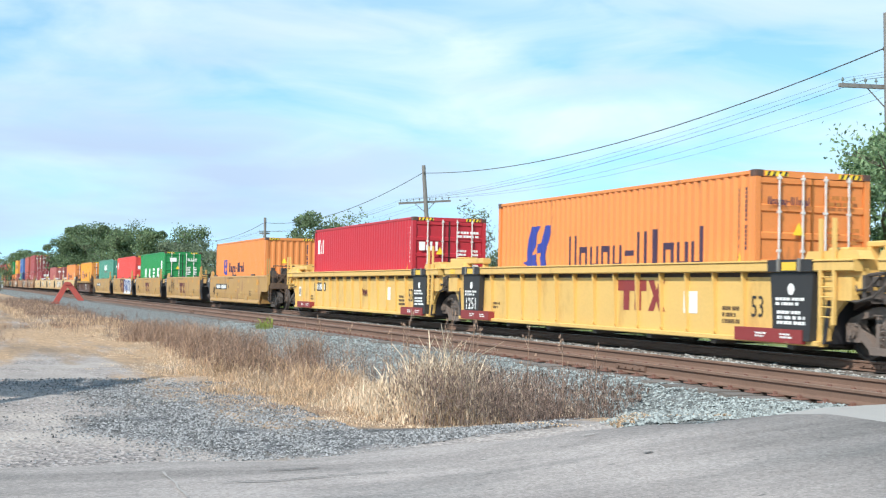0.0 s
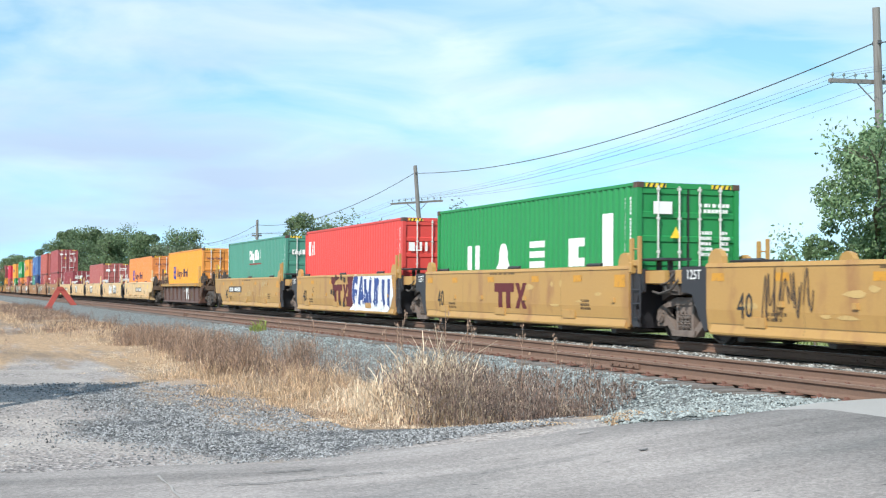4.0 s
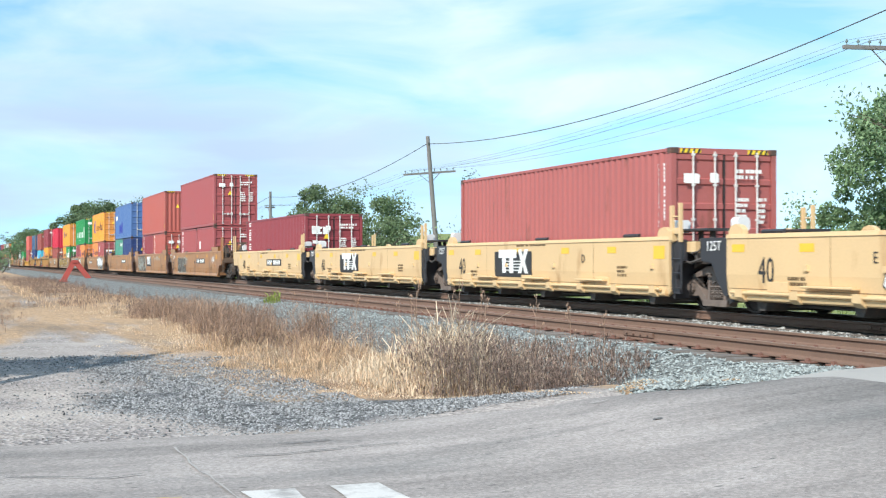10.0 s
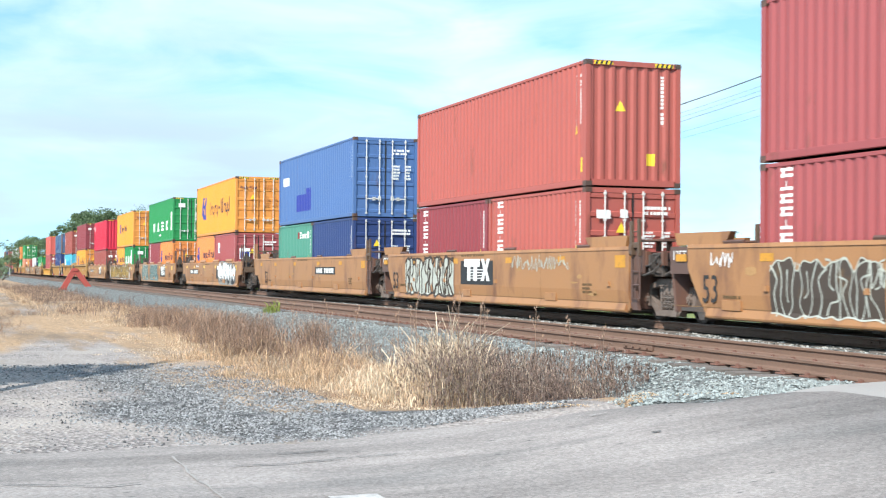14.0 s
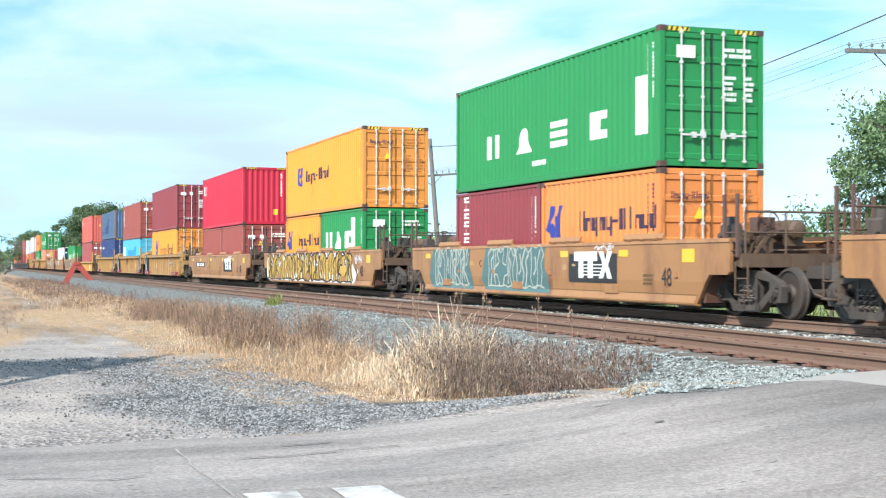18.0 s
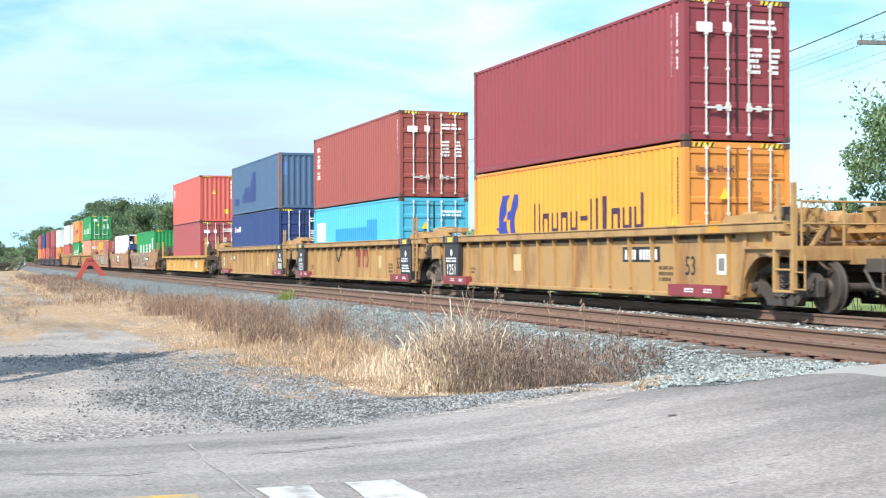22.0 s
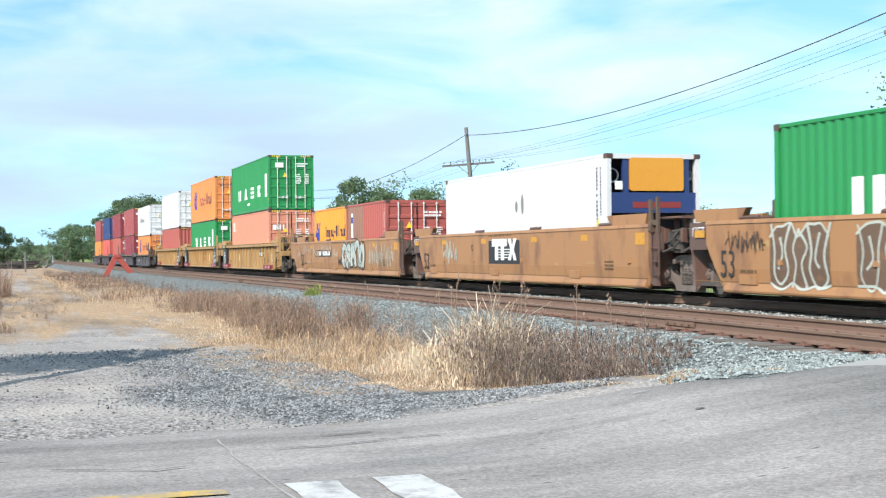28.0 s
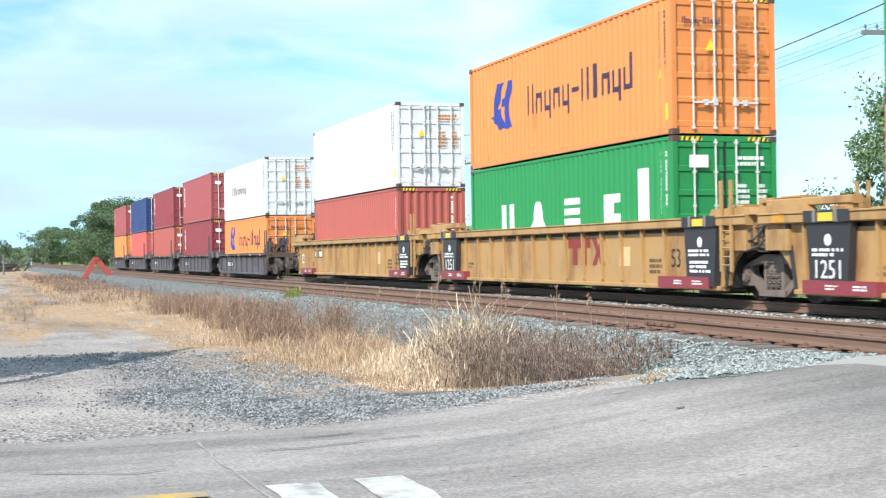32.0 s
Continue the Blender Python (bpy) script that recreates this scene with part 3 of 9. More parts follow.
    def end_paint(name, polys, m, label=""):
        me = (flat_mesh(polys, -0.006) if not rev else on_wave(polys).mesh(name, fix=False))
        return part(name, me, m, ob, label, at=lead, kind="stuff" if name in ("code_mark", "trade_name") else "")

    ink = MARK_WHITE if logo not in ("emblem", "emblem_small", "reefer") else MARK_INK
    if colour == "white":
        ink = MARK_INK
    side_paint("code_mark", upright_code(a - 0.62, h * 0.45, h - 0.3, 0.075, seed) + upright_code(a - 0.40, h * 0.5, h - 0.3, 0.06, seed + 1), ink)
    r = random.Random(seed)
    if logo == "reefer":
        pass
    elif not rev:
        faint = ink if ink == MARK_WHITE else mat("marking_faint_ink", lin(206, 132, 66), 0.6)
        end_paint("code_mark", code_bars(0.22, 0.95, h - 0.66, h - 0.42, 2, seed) + code_bars(0.24, 0.54, h * 0.46, h - 1.0, 5, seed + 2) + code_bars(0.72, 0.96, h * 0.46, h - 1.0, 5, seed + 3), faint)
        if logo in ("none", "left_code") and colour in ("maroon", "wine", "brick", "pink", "rust"):
            for x0, x1, z0, z1 in ((-0.96, -0.60, h - 0.72, h - 0.52), (-0.36, -0.16, h - 0.70, h - 0.50), (-0.92, -0.66, h * 0.52, h * 0.57))[: 2 + seed % 2]:
                end_paint("placard", [[(x0, z0 + 0.02), (x0 + 0.04, z0), (x1, z0), (x1, z1 - 0.03), (x1 - 0.05, z1), (x0, z1)]], MARK_WHITE)
        if logo in ("four", "four_low"):
            end_paint("placard", [rect(-0.86, -0.42, h - 0.66, h - 0.40)], MARK_WHITE)
    else:
        end_paint("code_mark", upright_code(0.72, h * 0.5, h - 0.3, 0.07, seed), ink)
        if logo == "sail":
            end_paint("patch", [rect(-1.03, -0.78, h - 1.05, h - 0.45)], PAINT["blue"], "bluer patch of paint")
            for x in (-a + 0.087, a - 0.087):
                for y in (-w + 0.079, w - 0.079):
                    part("corner_post", shared(("rusty_post", round(h, 2)), lambda: Geo().slab(-0.091, 0.091, -0.083, 0.083, 0.12, h - 0.12, 0.012)), PAINT["rusted"], ob, "rusty corner post", at=(x, y, 0))
        else:
            end_paint("sticker", [rect(0.34, 0.56, 0.5, 0.78)], MARK_YELLOW)
    if (logo in ("emblem", "emblem_small") or r.random() < 0.4) and logo not in ("sail", "middle"):
        side_paint("sticker", [[(a - 0.66, h * 0.42), (a - 0.48, h * 0.42), (a - 0.50, h * 0.42 + 0.2)]], MARK_YELLOW)
        side_paint("sticker", [rect(a - 0.36, a - 0.20, 0.32, 0.66)], MARK_YELLOW)
        if logo != "reefer":
            end_paint("sticker", [[(-0.46, h * 0.60), (-0.20, h * 0.60), (-0.33, h * 0.60 + 0.24)]], MARK_YELLOW)
    if logo == "emblem":
        for i, p in enumerate(emblem(-4.30, 0.95, 0.98)):
            side_paint("emblem", [p], MARK_BLUE, "part of a blue slanted emblem", 0.0015 * i)
        side_name("name_mark", word_marks(-1.80, 4.35, 1.16, 1.92, "tsgsg-tisgd"), MARK_INK, "dark plain mark of a trade name")
        end_paint("trade_name", word_blocks(-0.98, -0.1, h - 0.62, h - 0.48, "tsgsg-tisgd"), MARK_INK)
    elif logo == "emblem_small":
        k = length / 12.19
        ex, n0, n1 = (-4.0, -2.47, 1.25) if k > 0.6 else (-2.75, -0.9, 2.9)
        for i, p in enumerate(emblem(ex, 1.22, 0.60)):
            side_paint("emblem", [p], MARK_BLUE, "part of a blue slanted emblem", 0.0015 * i)
        side_name("name_mark", word_marks(n0, n1, 1.36, 1.82, "tsgsg-tisgd"), MARK_INK, "dark plain mark of a trade name")
        if not rev:
            end_paint("trade_name", word_blocks(-0.98, -0.1, h - 0.62, h - 0.48, "tsgsg-tisgd"), MARK_INK)
    elif logo == "four":
        for i, m in enumerate("twek"):
            x = -3.75 + 2.15 * i
            side_paint("white_mark", word_blocks(x, x + 1.1, 0.80, 1.42, m), MARK_WHITE)
        side_paint("white_bar", [rect(5.0, 5.5, 0.72, 1.95)], MARK_WHITE)
        side_paint("code_mark", code_bars(-0.6, 0.5, 0.36, 0.56, 1, 5), MARK_WHITE)
    elif logo == "four_low":
        for i, m in enumerate("twek" if length > 7 else "twk"):
            x = (-3.75 + 2.15 * i) if length > 7 else -2.2 + 1.35 * i
            side_paint("white_mark", word_blocks(x, x + 1.05, 1.18, 1.82, m), MARK_WHITE)
        side_paint("white_bar", [rect(a - 1.6, a - 1.1, 1.15, 2.3)], MARK_WHITE)
    elif logo == "corner":
        side_paint("white_emblem", [rect(-5.62, -5.42, 1.95, 2.48), rect(-5.42, -5.22, 1.95, 2.10), rect(-5.42, -5.22, 2.34, 2.48), rect(-5.16, -4.98, 1.95, 2.36), rect(-4.90, -4.72, 1.95, 2.48)], MARK_WHITE)
        if not rev:
            end_paint("white_emblem", word_blocks(-1.02, -0.32, 1.85, 2.12, "bdi"), MARK_WHITE)
    elif logo == "middle":
        side_name("name_mark", word_marks(-1.2, 1.3, 1.98, 2.42, "kwgtbwi"), MARK_WHITE, "white plain mark of a trade name")
        side_paint("red_line", [rect(-1.16, 1.3, 1.76, 1.82)], MARK_RED)
        end_paint("trade_name", word_blocks(-0.95, -0.15, 2.1, 2.3, "kwgtbwi"), MARK_WHITE)
    elif logo == "left_code":
        x, blocks = -a + 0.62, []
        for i in range(6):
            z = 2.32 - 0.225 * i
            blocks += [rect(x, x + 0.34, z, z + 0.055)] + ([rect(x, x + 0.34, z + 0.105, z + 0.16), rect(x + 0.02, x + 0.09, z + 0.055, z + 0.105)] if i % 3 != 1 else [rect(x + 0.13, x + 0.21, z + 0.055, z + 0.16)])
        side_paint("code_mark", blocks, MARK_WHITE)
        if not rev and colour == "wine" and h < 2.7 and length > 7:
            end_paint("trade_name", word_blocks(-0.95, -0.25, h - 0.85, h - 0.55, "bkb"), MARK_WHITE)
    elif logo == "sail":
        side_paint("emblem", [rect(-3.2, 0.6, 0.55, 1.0), [(-1.4, 1.0), (0.6, 1.0), (0.6, 2.05), (-0.2, 2.05)], rect(-2.6, -1.4, 1.0, 1.35)], PAINT["navy"], "faded dark blue emblem")
        side_paint("emblem", [rect(-5.4, -3.9, 0.5, 0.85)], PAINT["navy"])
    elif logo == "left_plate":
        side_paint("white_plate", [rect(-5.3, -4.2, 1.7, 2.05)], MARK_WHITE)
        side_paint("emblem", [rect(-2.9, -0.4, 0.5, 1.2), rect(-1.2, -0.4, 1.2, 1.42)], MARK_BLUE, "faded blue emblem")
    elif logo == "left_small":
        side_paint("red_block", [rect(-5.7, -5.25, 1.98, 2.25)], MARK_RED)
        side_name("name_mark", word_marks(-5.2, -3.6, 1.98, 2.25, "esssb"), MARK_WHITE, "white plain mark of a trade name")
    elif logo == "sky_panel":
        side_paint("white_plate", [rect(-5.5, -4.1, 1.25, 2.0)], MARK_WHITE)
        side_paint("emblem", [rect(-2.6, 3.2, 0.9, 1.7), rect(2.0, 3.2, 1.7, 1.95)], mat("marking_sky_deep", lin(52, 160, 214), 0.55), "deeper blue emblem")
    elif logo == "plate":
        side_paint("white_plate", [rect(-a + 1.05, -a + 1.45, 1.35, 1.8)], MARK_WHITE)
    elif logo == "badge":
        side_paint("badge", [rect(-1.9, -1.4, 1.6, 2.15)], MARK_WHITE, "white and blue badge")
        side_paint("badge_field", [rect(-1.84, -1.46, 1.66, 1.86)], MARK_BLUE)
        end_paint("badge_edge", [rect(-1.0, -0.45, 1.25, 1.8)], MARK_WHITE)
        part("badge_field", flat_mesh([rect(-0.96, -0.49, 1.3, 1.62), ], -0.010), MARK_BLUE, ob, at=lead)
    elif logo == "reefer":
        side_paint("emblem", disc(0.6, 1.9, 0.12, 0.3) and [disc(0.6, 1.9, 0.1, 0.28), disc(0.15, 1.85, 0.1, 0.16)], MARK_GREY)
    elif logo == "repaint":
        side_paint("repainted_patch", [rect(-a + 0.16, -a + 2.7, 0.18, h - 0.10)], PAINT["earth"], "browner repainted panel")
        part("white_strip", on_wave([rect(-a + 0.75, -a + 1.1, 0.6, h - 0.35)], -0.010).mesh("strip", fix=False), MARK_WHITE, ob, at=face)
        part("blue_square", on_wave([rect(-a + 0.8, -a + 1.05, h - 0.75, h - 0.5)], -0.015).mesh("square", fix=False), MARK_BLUE, ob, at=face)
    elif logo == "grey_name":
        side_name("name_mark", word_marks(-3.6, 0.8, 1.35, 1.8, "itsssg"), MARK_GREY, "grey plain mark of a trade name")
    return ob

# ---- well cars ----
TRACK_Y, NEAR_Y = 14.66, 10.275
WHEEL_R = 0.455


def wheelset():
    """Axle along y with two wheels, centre at the origin."""
    g = Geo()
    g.rod((0, -1.02, 0), (0, 1.02, 0), 0.075, 10)
    for s in (-1, 1):
        n, rings = 24, ((0.655, 0.475), (0.685, 0.482), (0.700, WHEEL_R), (0.790, WHEEL_R - 0.006), (0.800, WHEEL_R - 0.05), (0.760, WHEEL_R - 0.075), (0.745, 0.17), (0.80, 0.14), (0.80, 0.07))
        v = [(r * math.cos(2 * math.pi * i / n), s * y, r * math.sin(2 * math.pi * i / n)) for y, r in rings for i in range(n)]
        f = [(k * n + i, k * n + (i + 1) % n, (k + 1) * n + (i + 1) % n, (k + 1) * n + i) for k in range(len(rings) - 1) for i in range(n)]
        f.append(tuple(range(n)))
        g.add(v, f)
        for i in range(3):
            a = i * 2.094
            g.rod((0.06 * math.cos(a), s * 0.80, 0.06 * math.sin(a)), (0.06 * math.cos(a), s * 1.04, 0.06 * math.sin(a)), 0.03, 5)
    return g


def side_frame(g, y):
    """Cast side frame of a freight truck, with its window for the springs."""
    z = WHEEL_R
    for s in (-1, 1):
        g.prism([(s * 0.72, z - 0.16), (s * 1.07, z - 0.16), (s * 1.10, z + 0.12), (s * 0.98, z + 0.22), (s * 0.72, z + 0.20)], "y", y - 0.07, y + 0.07)
        g.prism([(s * 0.76, z + 0.20), (s * 0.98, z + 0.22), (s * 0.40, z + 0.40), (s * 0.22, z + 0.40), (s * 0.22, z + 0.28)], "y", y - 0.075, y + 0.075)
        g.prism([(s * 0.30, z - 0.33), (s * 0.42, z - 0.33), (s * 0.80, z - 0.05), (s * 0.74, z + 0.08), (s * 0.36, z - 0.20)], "y", y - 0.075, y + 0.075)
        g.prism([(s * 0.24, z - 0.22), (s * 0.33, z - 0.22), (s * 0.33, z + 0.32), (s * 0.24, z + 0.32)], "y", y - 0.07, y + 0.07)
        g.rod((s * 0.89, y - 0.13, z), (s * 0.89, y + 0.13, z), 0.105, 10)
        o = -1 if y < 0 else 1
        g.rod((s * 0.89, y + o * 0.13, z), (s * 0.89, y + o * 0.16, z), 0.07, 8)
        g.box(s * 0.89 - 0.12, s * 0.89 + 0.12, y - 0.10, y + 0.10, z + 0.10, z + 0.16)
        for k in range(3):
            a = 0.5 + k * 2.094
            g.rod((s * 0.89 + 0.075 * math.cos(a), y + o * 0.13, z + 0.075 * math.sin(a)), (s * 0.89 + 0.075 * math.cos(a), y + o * 0.15, z + 0.075 * math.sin(a)), 0.018, 5)
    g.prism([(-0.42, z - 0.34), (0.42, z - 0.34), (0.46, z - 0.22), (-0.46, z - 0.22)], "y", y - 0.12, y + 0.12)
    g.prism([(-0.36, z + 0.27), (0.36, z + 0.27), (0.30, z + 0.42), (-0.30, z + 0.42)], "y", y - 0.085, y + 0.085)
    return g


def truck_body():
    g = Geo()
    for y in (-1.0, 1.0):
        side_frame(g, y)
    g.prism([(-0.24, 0.48), (0.24, 0.48), (0.30, 0.78), (-0.30, 0.78)], "y", -1.05, 1.05)
    g.rod((0, 0, 0.78), (0, 0, 0.92), 0.2, 12)
    for x in (-0.50, 0.50):
        g.box(x - 0.05, x + 0.05, -0.80, 0.80, 0.40, 0.52)
    for s in (-1, 1):
        g.box(s * 0.40 - 0.03, s * 0.40 + 0.03, -0.76, -0.68, 0.25, 0.65)
        g.box(s * 0.40 - 0.03, s * 0.40 + 0.03, 0.68, 0.76, 0.25, 0.65)
    return g


def coil_spring():
    return Geo().pipe([(0.058 * math.cos(i * 1.15), 0.058 * math.sin(i * 1.15), i * 0.0165) for i in range(22)], 0.014, 4)


WHEELSETS = []


def add_truck(car, x, steel=None):
    t = part("truck", shared("truck", truck_body), steel or TRUCK_STEEL, car, "grimy cast-steel truck", at=(x, 0, 0))
    for s in (-0.89, 0.89):
        w = part("wheelset", shared("wheelset", lambda: wheelset().mesh("wheelset")), WHEEL, t)
        w.matrix_parent_inverse = Matrix.Translation((s, 0, WHEEL_R))
        WHEELSETS.append(w)
    for y in (-1.0, 1.0):
        for dx in (-0.15, 0.0, 0.15):
            for dy in (-0.07, 0.07):
                part("coil_spring", shared("coil_spring", coil_spring), SPRING, t, at=(dx, y + dy, 0.245))
    return t


WHEEL = mat("wheel_steel", (0.085, 0.068, 0.060), 0.6, 0.3, 10, 0.2, 0.3, (0.16, 0.11, 0.085), 0.4, fine=20)
# darker copy of the truck steel: shade under the end platforms in its colour
SHADED_STEEL = mat("shaded_cast_steel", (0.072, 0.060, 0.054), 0.8, 0.1, 9, 0.25, 0.4, (0.14, 0.105, 0.085), 0.45, fine=30)
SPRING = mat("spring_steel", (0.19, 0.16, 0.145), 0.6, 0.3, 10, 0.2, 0.2)


def end_reach(spec, e, lead):
    """How far a side goes on past the well; the leading end of a long ribbed car carries a longer platform."""
    return 1.75 if lead and e == "end" and spec["style"] == "ribbed" and spec["z1"] > 1.5 else spec["reach"]


def side_shape(spec, e, lead=True):
    """Outline (x, z) of the end of a side, x outward: e is 'joint' or 'end'; lead: the end that goes first."""
    b, z0, z1 = spec["half"], spec["z0"], spec["z1"]
    if spec["style"] == "smooth":
        if e == "joint" and not lead and b > 8:
            return [(b - 1.25, z0), (b - 0.72, z0 + 0.72), (b - 0.60, z0 + 0.9), (b - 0.60, z1)]
        if e == "joint":
            return [(b, z0), (b + 0.05, z0 + 0.06), (b + 0.05, z1)]
        k = spec["reach"]
        return [(b - 0.1, z0), (b + 0.42, 0.78), (b + k - 0.1, 0.78), (b + k, 0.84), (b + k, z1)]
    arc = [(b + 1.25 - 1.13 * math.cos(a), 0.30 + 0.80 * math.sin(a)) for a in (0.1, 0.35, 0.6, 0.9, 1.2, 1.45)]
    k = end_reach(spec, e, lead)
    return [(b + 0.05, z0), (b + 0.12, z0 + 0.05)] + arc + [(b + k, 1.10), (b + k, z1 - 0.1)]


BEND, INWARD = 0.42, 0.10


def clip_z(poly, z, above):
    """The part of a polygon (x, z) above or below a level."""
    out = []
    for i, p in enumerate(poly):
        q = poly[(i + 1) % len(poly)]
        pin, qin = (p[1] >= z) == above, (q[1] >= z) == above
        if pin:
            out.append(p)
        if pin != qin:
            k = (z - p[1]) / (q[1] - p[1])
            out.append((p[0] + k * (q[0] - p[0]), z))
    return out


def side_plate(spec, left, right):
    """Thick plate from x = -.. to +.., in the plane y = 0, thickness towards +y."""
    r = side_shape(spec, right)
    l = [(-x, z) for x, z in side_shape(spec, left, False)][::-1]
    z1 = spec["z1"]
    poly = l + r
    g = Geo()
    if spec["style"] == "smooth":
        # upright above, leaning in a little below the bend
        zb = spec["z0"] + BEND
        g.prism(clip_z(poly, zb, True), "y", 0.0, 0.07)
        k = len(g.v)
        g.prism(clip_z(poly, zb, False), "y", 0.0, 0.07)
        g.v[k:] = [(x, y + (zb - z) * INWARD, z) for x, y, z in g.v[k:]]
        return g
    # a slot stays open under the top chord, with a web plate behind it
    b, h = spec["half"] - 0.1, z1 - spec["chord"]
    g.prism(poly + [(b, z1 - 0.1), (b, h - 0.085), (-b, h - 0.085), (-b, z1 - 0.1)], "y", 0.15, 0.22)
    return g


def skirt(spec, left, right):
    """Smooth sides carry a rolled lower edge and a rounded upper edge."""
    g, b, z0, z1 = Geo(), spec["half"], spec["z0"], spec["z1"]
    g.prism([(BEND * INWARD - 0.016, z0 + 0.15), (-0.022, z0 + 0.015), (-0.012, z0 - 0.02), (0.10, z0 - 0.05), (0.14, z0 - 0.02), (0.06, z0 + 0.15)], "x", -b + (1.3 if left == "joint" and b > 8 else 0.1), b - 0.1)
    return g


def lip(spec, x0, x1):
    g, z1 = Geo(), spec["z1"]
    g.prism([(-0.02, z1 - 0.06), (0.0, z1 + 0.012), (0.12, z1 + 0.018), (0.14, z1 - 0.03), (0.02, z1 - 0.04)], "x", x0, x1)
    return g


def chord(spec, x0, x1):
    return Geo().slab(x0, x1, -0.02, 0.26, spec["z1"] - spec["chord"], spec["z1"] - 0.02, 0.02).slab(x0, x1, -0.045, 0.27, spec["z1"] - 0.03, spec["z1"] + 0.004, 0.008)


def rib(spec):
    h = spec["z1"] - spec["chord"]
    z0 = spec["z0"] + 0.04
    g = Geo()
    g.rod((0, 0.14, z0 + 0.06), (0, 0.085, z0 + 0.06), 0.032, 6)
    return g.prism([(0.16, z0), (0.105, z0 + 0.02), (0.05, h), (0.16, h)], "x", -0.025, 0.025)


def handrail(h, wide=0.5, rungs=3):
    g = Geo()
    for x in (0, wide):
        g.box(x - 0.034, x + 0.034, -0.024, 0.024, 0, h)
    for i in range(rungs):
        z = 0.12 + i * (h - 0.25) / max(rungs, 1) * 0.55
        g.rod((0, 0, z), (wide, 0, z), 0.014, 5)
    return g


def joint_gear():
    """The gear between two articulated units: side bearings, connector casting, pipes."""
    g = Geo()
    g.box(-1.0, 1.0, -0.32, 0.32, 0.80, 1.10)
    g.box(-0.22, 0.22, -1.25, 1.25, 0.92, 1.12)
    for s in (-1, 1):
        g.prism([(-0.95, 0.80), (-0.25, 1.05), (-0.25, 1.20), (-0.95, 1.28)], "y", s * 0.95 - 0.09, s * 0.95 + 0.09)
        g.prism([(0.95, 0.80), (0.25, 1.05), (0.25, 1.20), (0.95, 1.28)], "y", s * 0.95 - 0.09, s * 0.95 + 0.09)
    g.pipe([(-0.9, -1.15, 1.22), (-0.4, -1.28, 1.05), (0.3, -1.28, 0.96), (0.9, -1.15, 1.2)], 0.025)
    g.pipe([(-0.9, -0.7, 1.32), (-0.2, -0.8, 1.18), (0.4, -0.8, 1.2), (0.95, -0.7, 1.32)], 0.022)
    # slack hoses, hanging brackets and a cut-out cock
    g.pipe([(-0.75, -1.36, 0.98), (-0.35, -1.42, 0.94), (0.05, -1.42, 1.02), (0.32, -1.40, 1.20), (0.30, -1.34, 1.34)], 0.028)
    g.pipe([(-0.55, -1.30, 1.30), (-0.40, -1.38, 1.12), (-0.10, -1.40, 1.16), (0.12, -1.34, 1.36)], 0.02)
    g.box(-0.30, -0.22, -1.36, -1.22, 0.96, 1.36).box(0.20, 0.26, -1.34, -1.22, 0.92, 1.40)
    g.rod((-0.26, -1.28, 1.36), (0.26, -1.28, 1.40), 0.03, 6)
    return g.slab(-0.08, 0.08, -1.34, -1.20, 1.18, 1.34, 0.02)


def coupler():
    g = Geo()
    g.box(-0.9, 0.55, -0.11, 0.11, 0.72, 0.95)
    g.prism([(0.5, -0.12), (0.72, -0.22), (0.86, -0.12), (0.80, 0.02), (0.90, 0.10), (0.82, 0.22), (0.5, 0.14)], "z", 0.68, 1.0)
    g.pipe([(0.1, -0.35, 0.75), (0.4, -0.38, 0.45), (0.75, -0.30, 0.35), (0.95, -0.2, 0.42)], 0.03)
    return g


def end_platform(k):
    """Deck over an end truck with its sill, brackets and grating; x runs outward from the well's end."""
    g = Geo()
    g.box(0.05, k + 0.35, -0.38, 0.38, 0.85, 1.12)
    g.box(0.25, k + 0.25, -1.42, 1.42, 1.12, 1.17)
    g.box(k + 0.18, k + 0.30, -1.42, 1.42, 0.92, 1.12)
    for y in (-1.3, 1.3):
        g.box(0.3, k + 0.25, y - 0.05, y + 0.05, 0.98, 1.12)
    return g


def pipe_run():
    g = Geo()
    g.pipe([(0.1, -1.2, 1.28), (0.5, -1.25, 1.34), (0.9, -1.15, 1.30), (1.3, -1.2, 1.12), (1.45, -0.9, 0.8), (1.5, -0.5, 0.62)], 0.026)
    g.pipe([(0.0, -0.95, 1.40), (0.35, -0.98, 1.62), (0.7, -0.95, 1.60), (0.95, -1.0, 1.35), (1.2, -0.9, 1.25)], 0.022)
    g.pipe([(0.1, -1.38, 1.05), (0.6, -1.42, 0.98), (1.0, -1.40, 1.02), (1.4, -1.36, 0.9)], 0.02)
    g.pipe([(0.2, 0.9, 1.3), (0.7, 0.95, 1.42), (1.2, 0.9, 1.28)], 0.024)
    g.rod((0.2, -1.3, 1.22), (1.3, 0.9, 1.26), 0.02, 5)
    return g


def brake_cylinder():
    g = Geo().rod((0.15, -0.75, 1.42), (0.62, -0.75, 1.42), 0.15, 12).rod((0.62, -0.75, 1.42), (0.68, -0.75, 1.42), 0.17, 12)
    g.rod((0.68, -0.75, 1.42), (1.25, -0.72, 1.36), 0.03, 6)
    return g.prism([(1.2, 1.2), (1.28, 1.2), (1.30, 1.55), (1.22, 1.55)], "y", -0.76, -0.68)


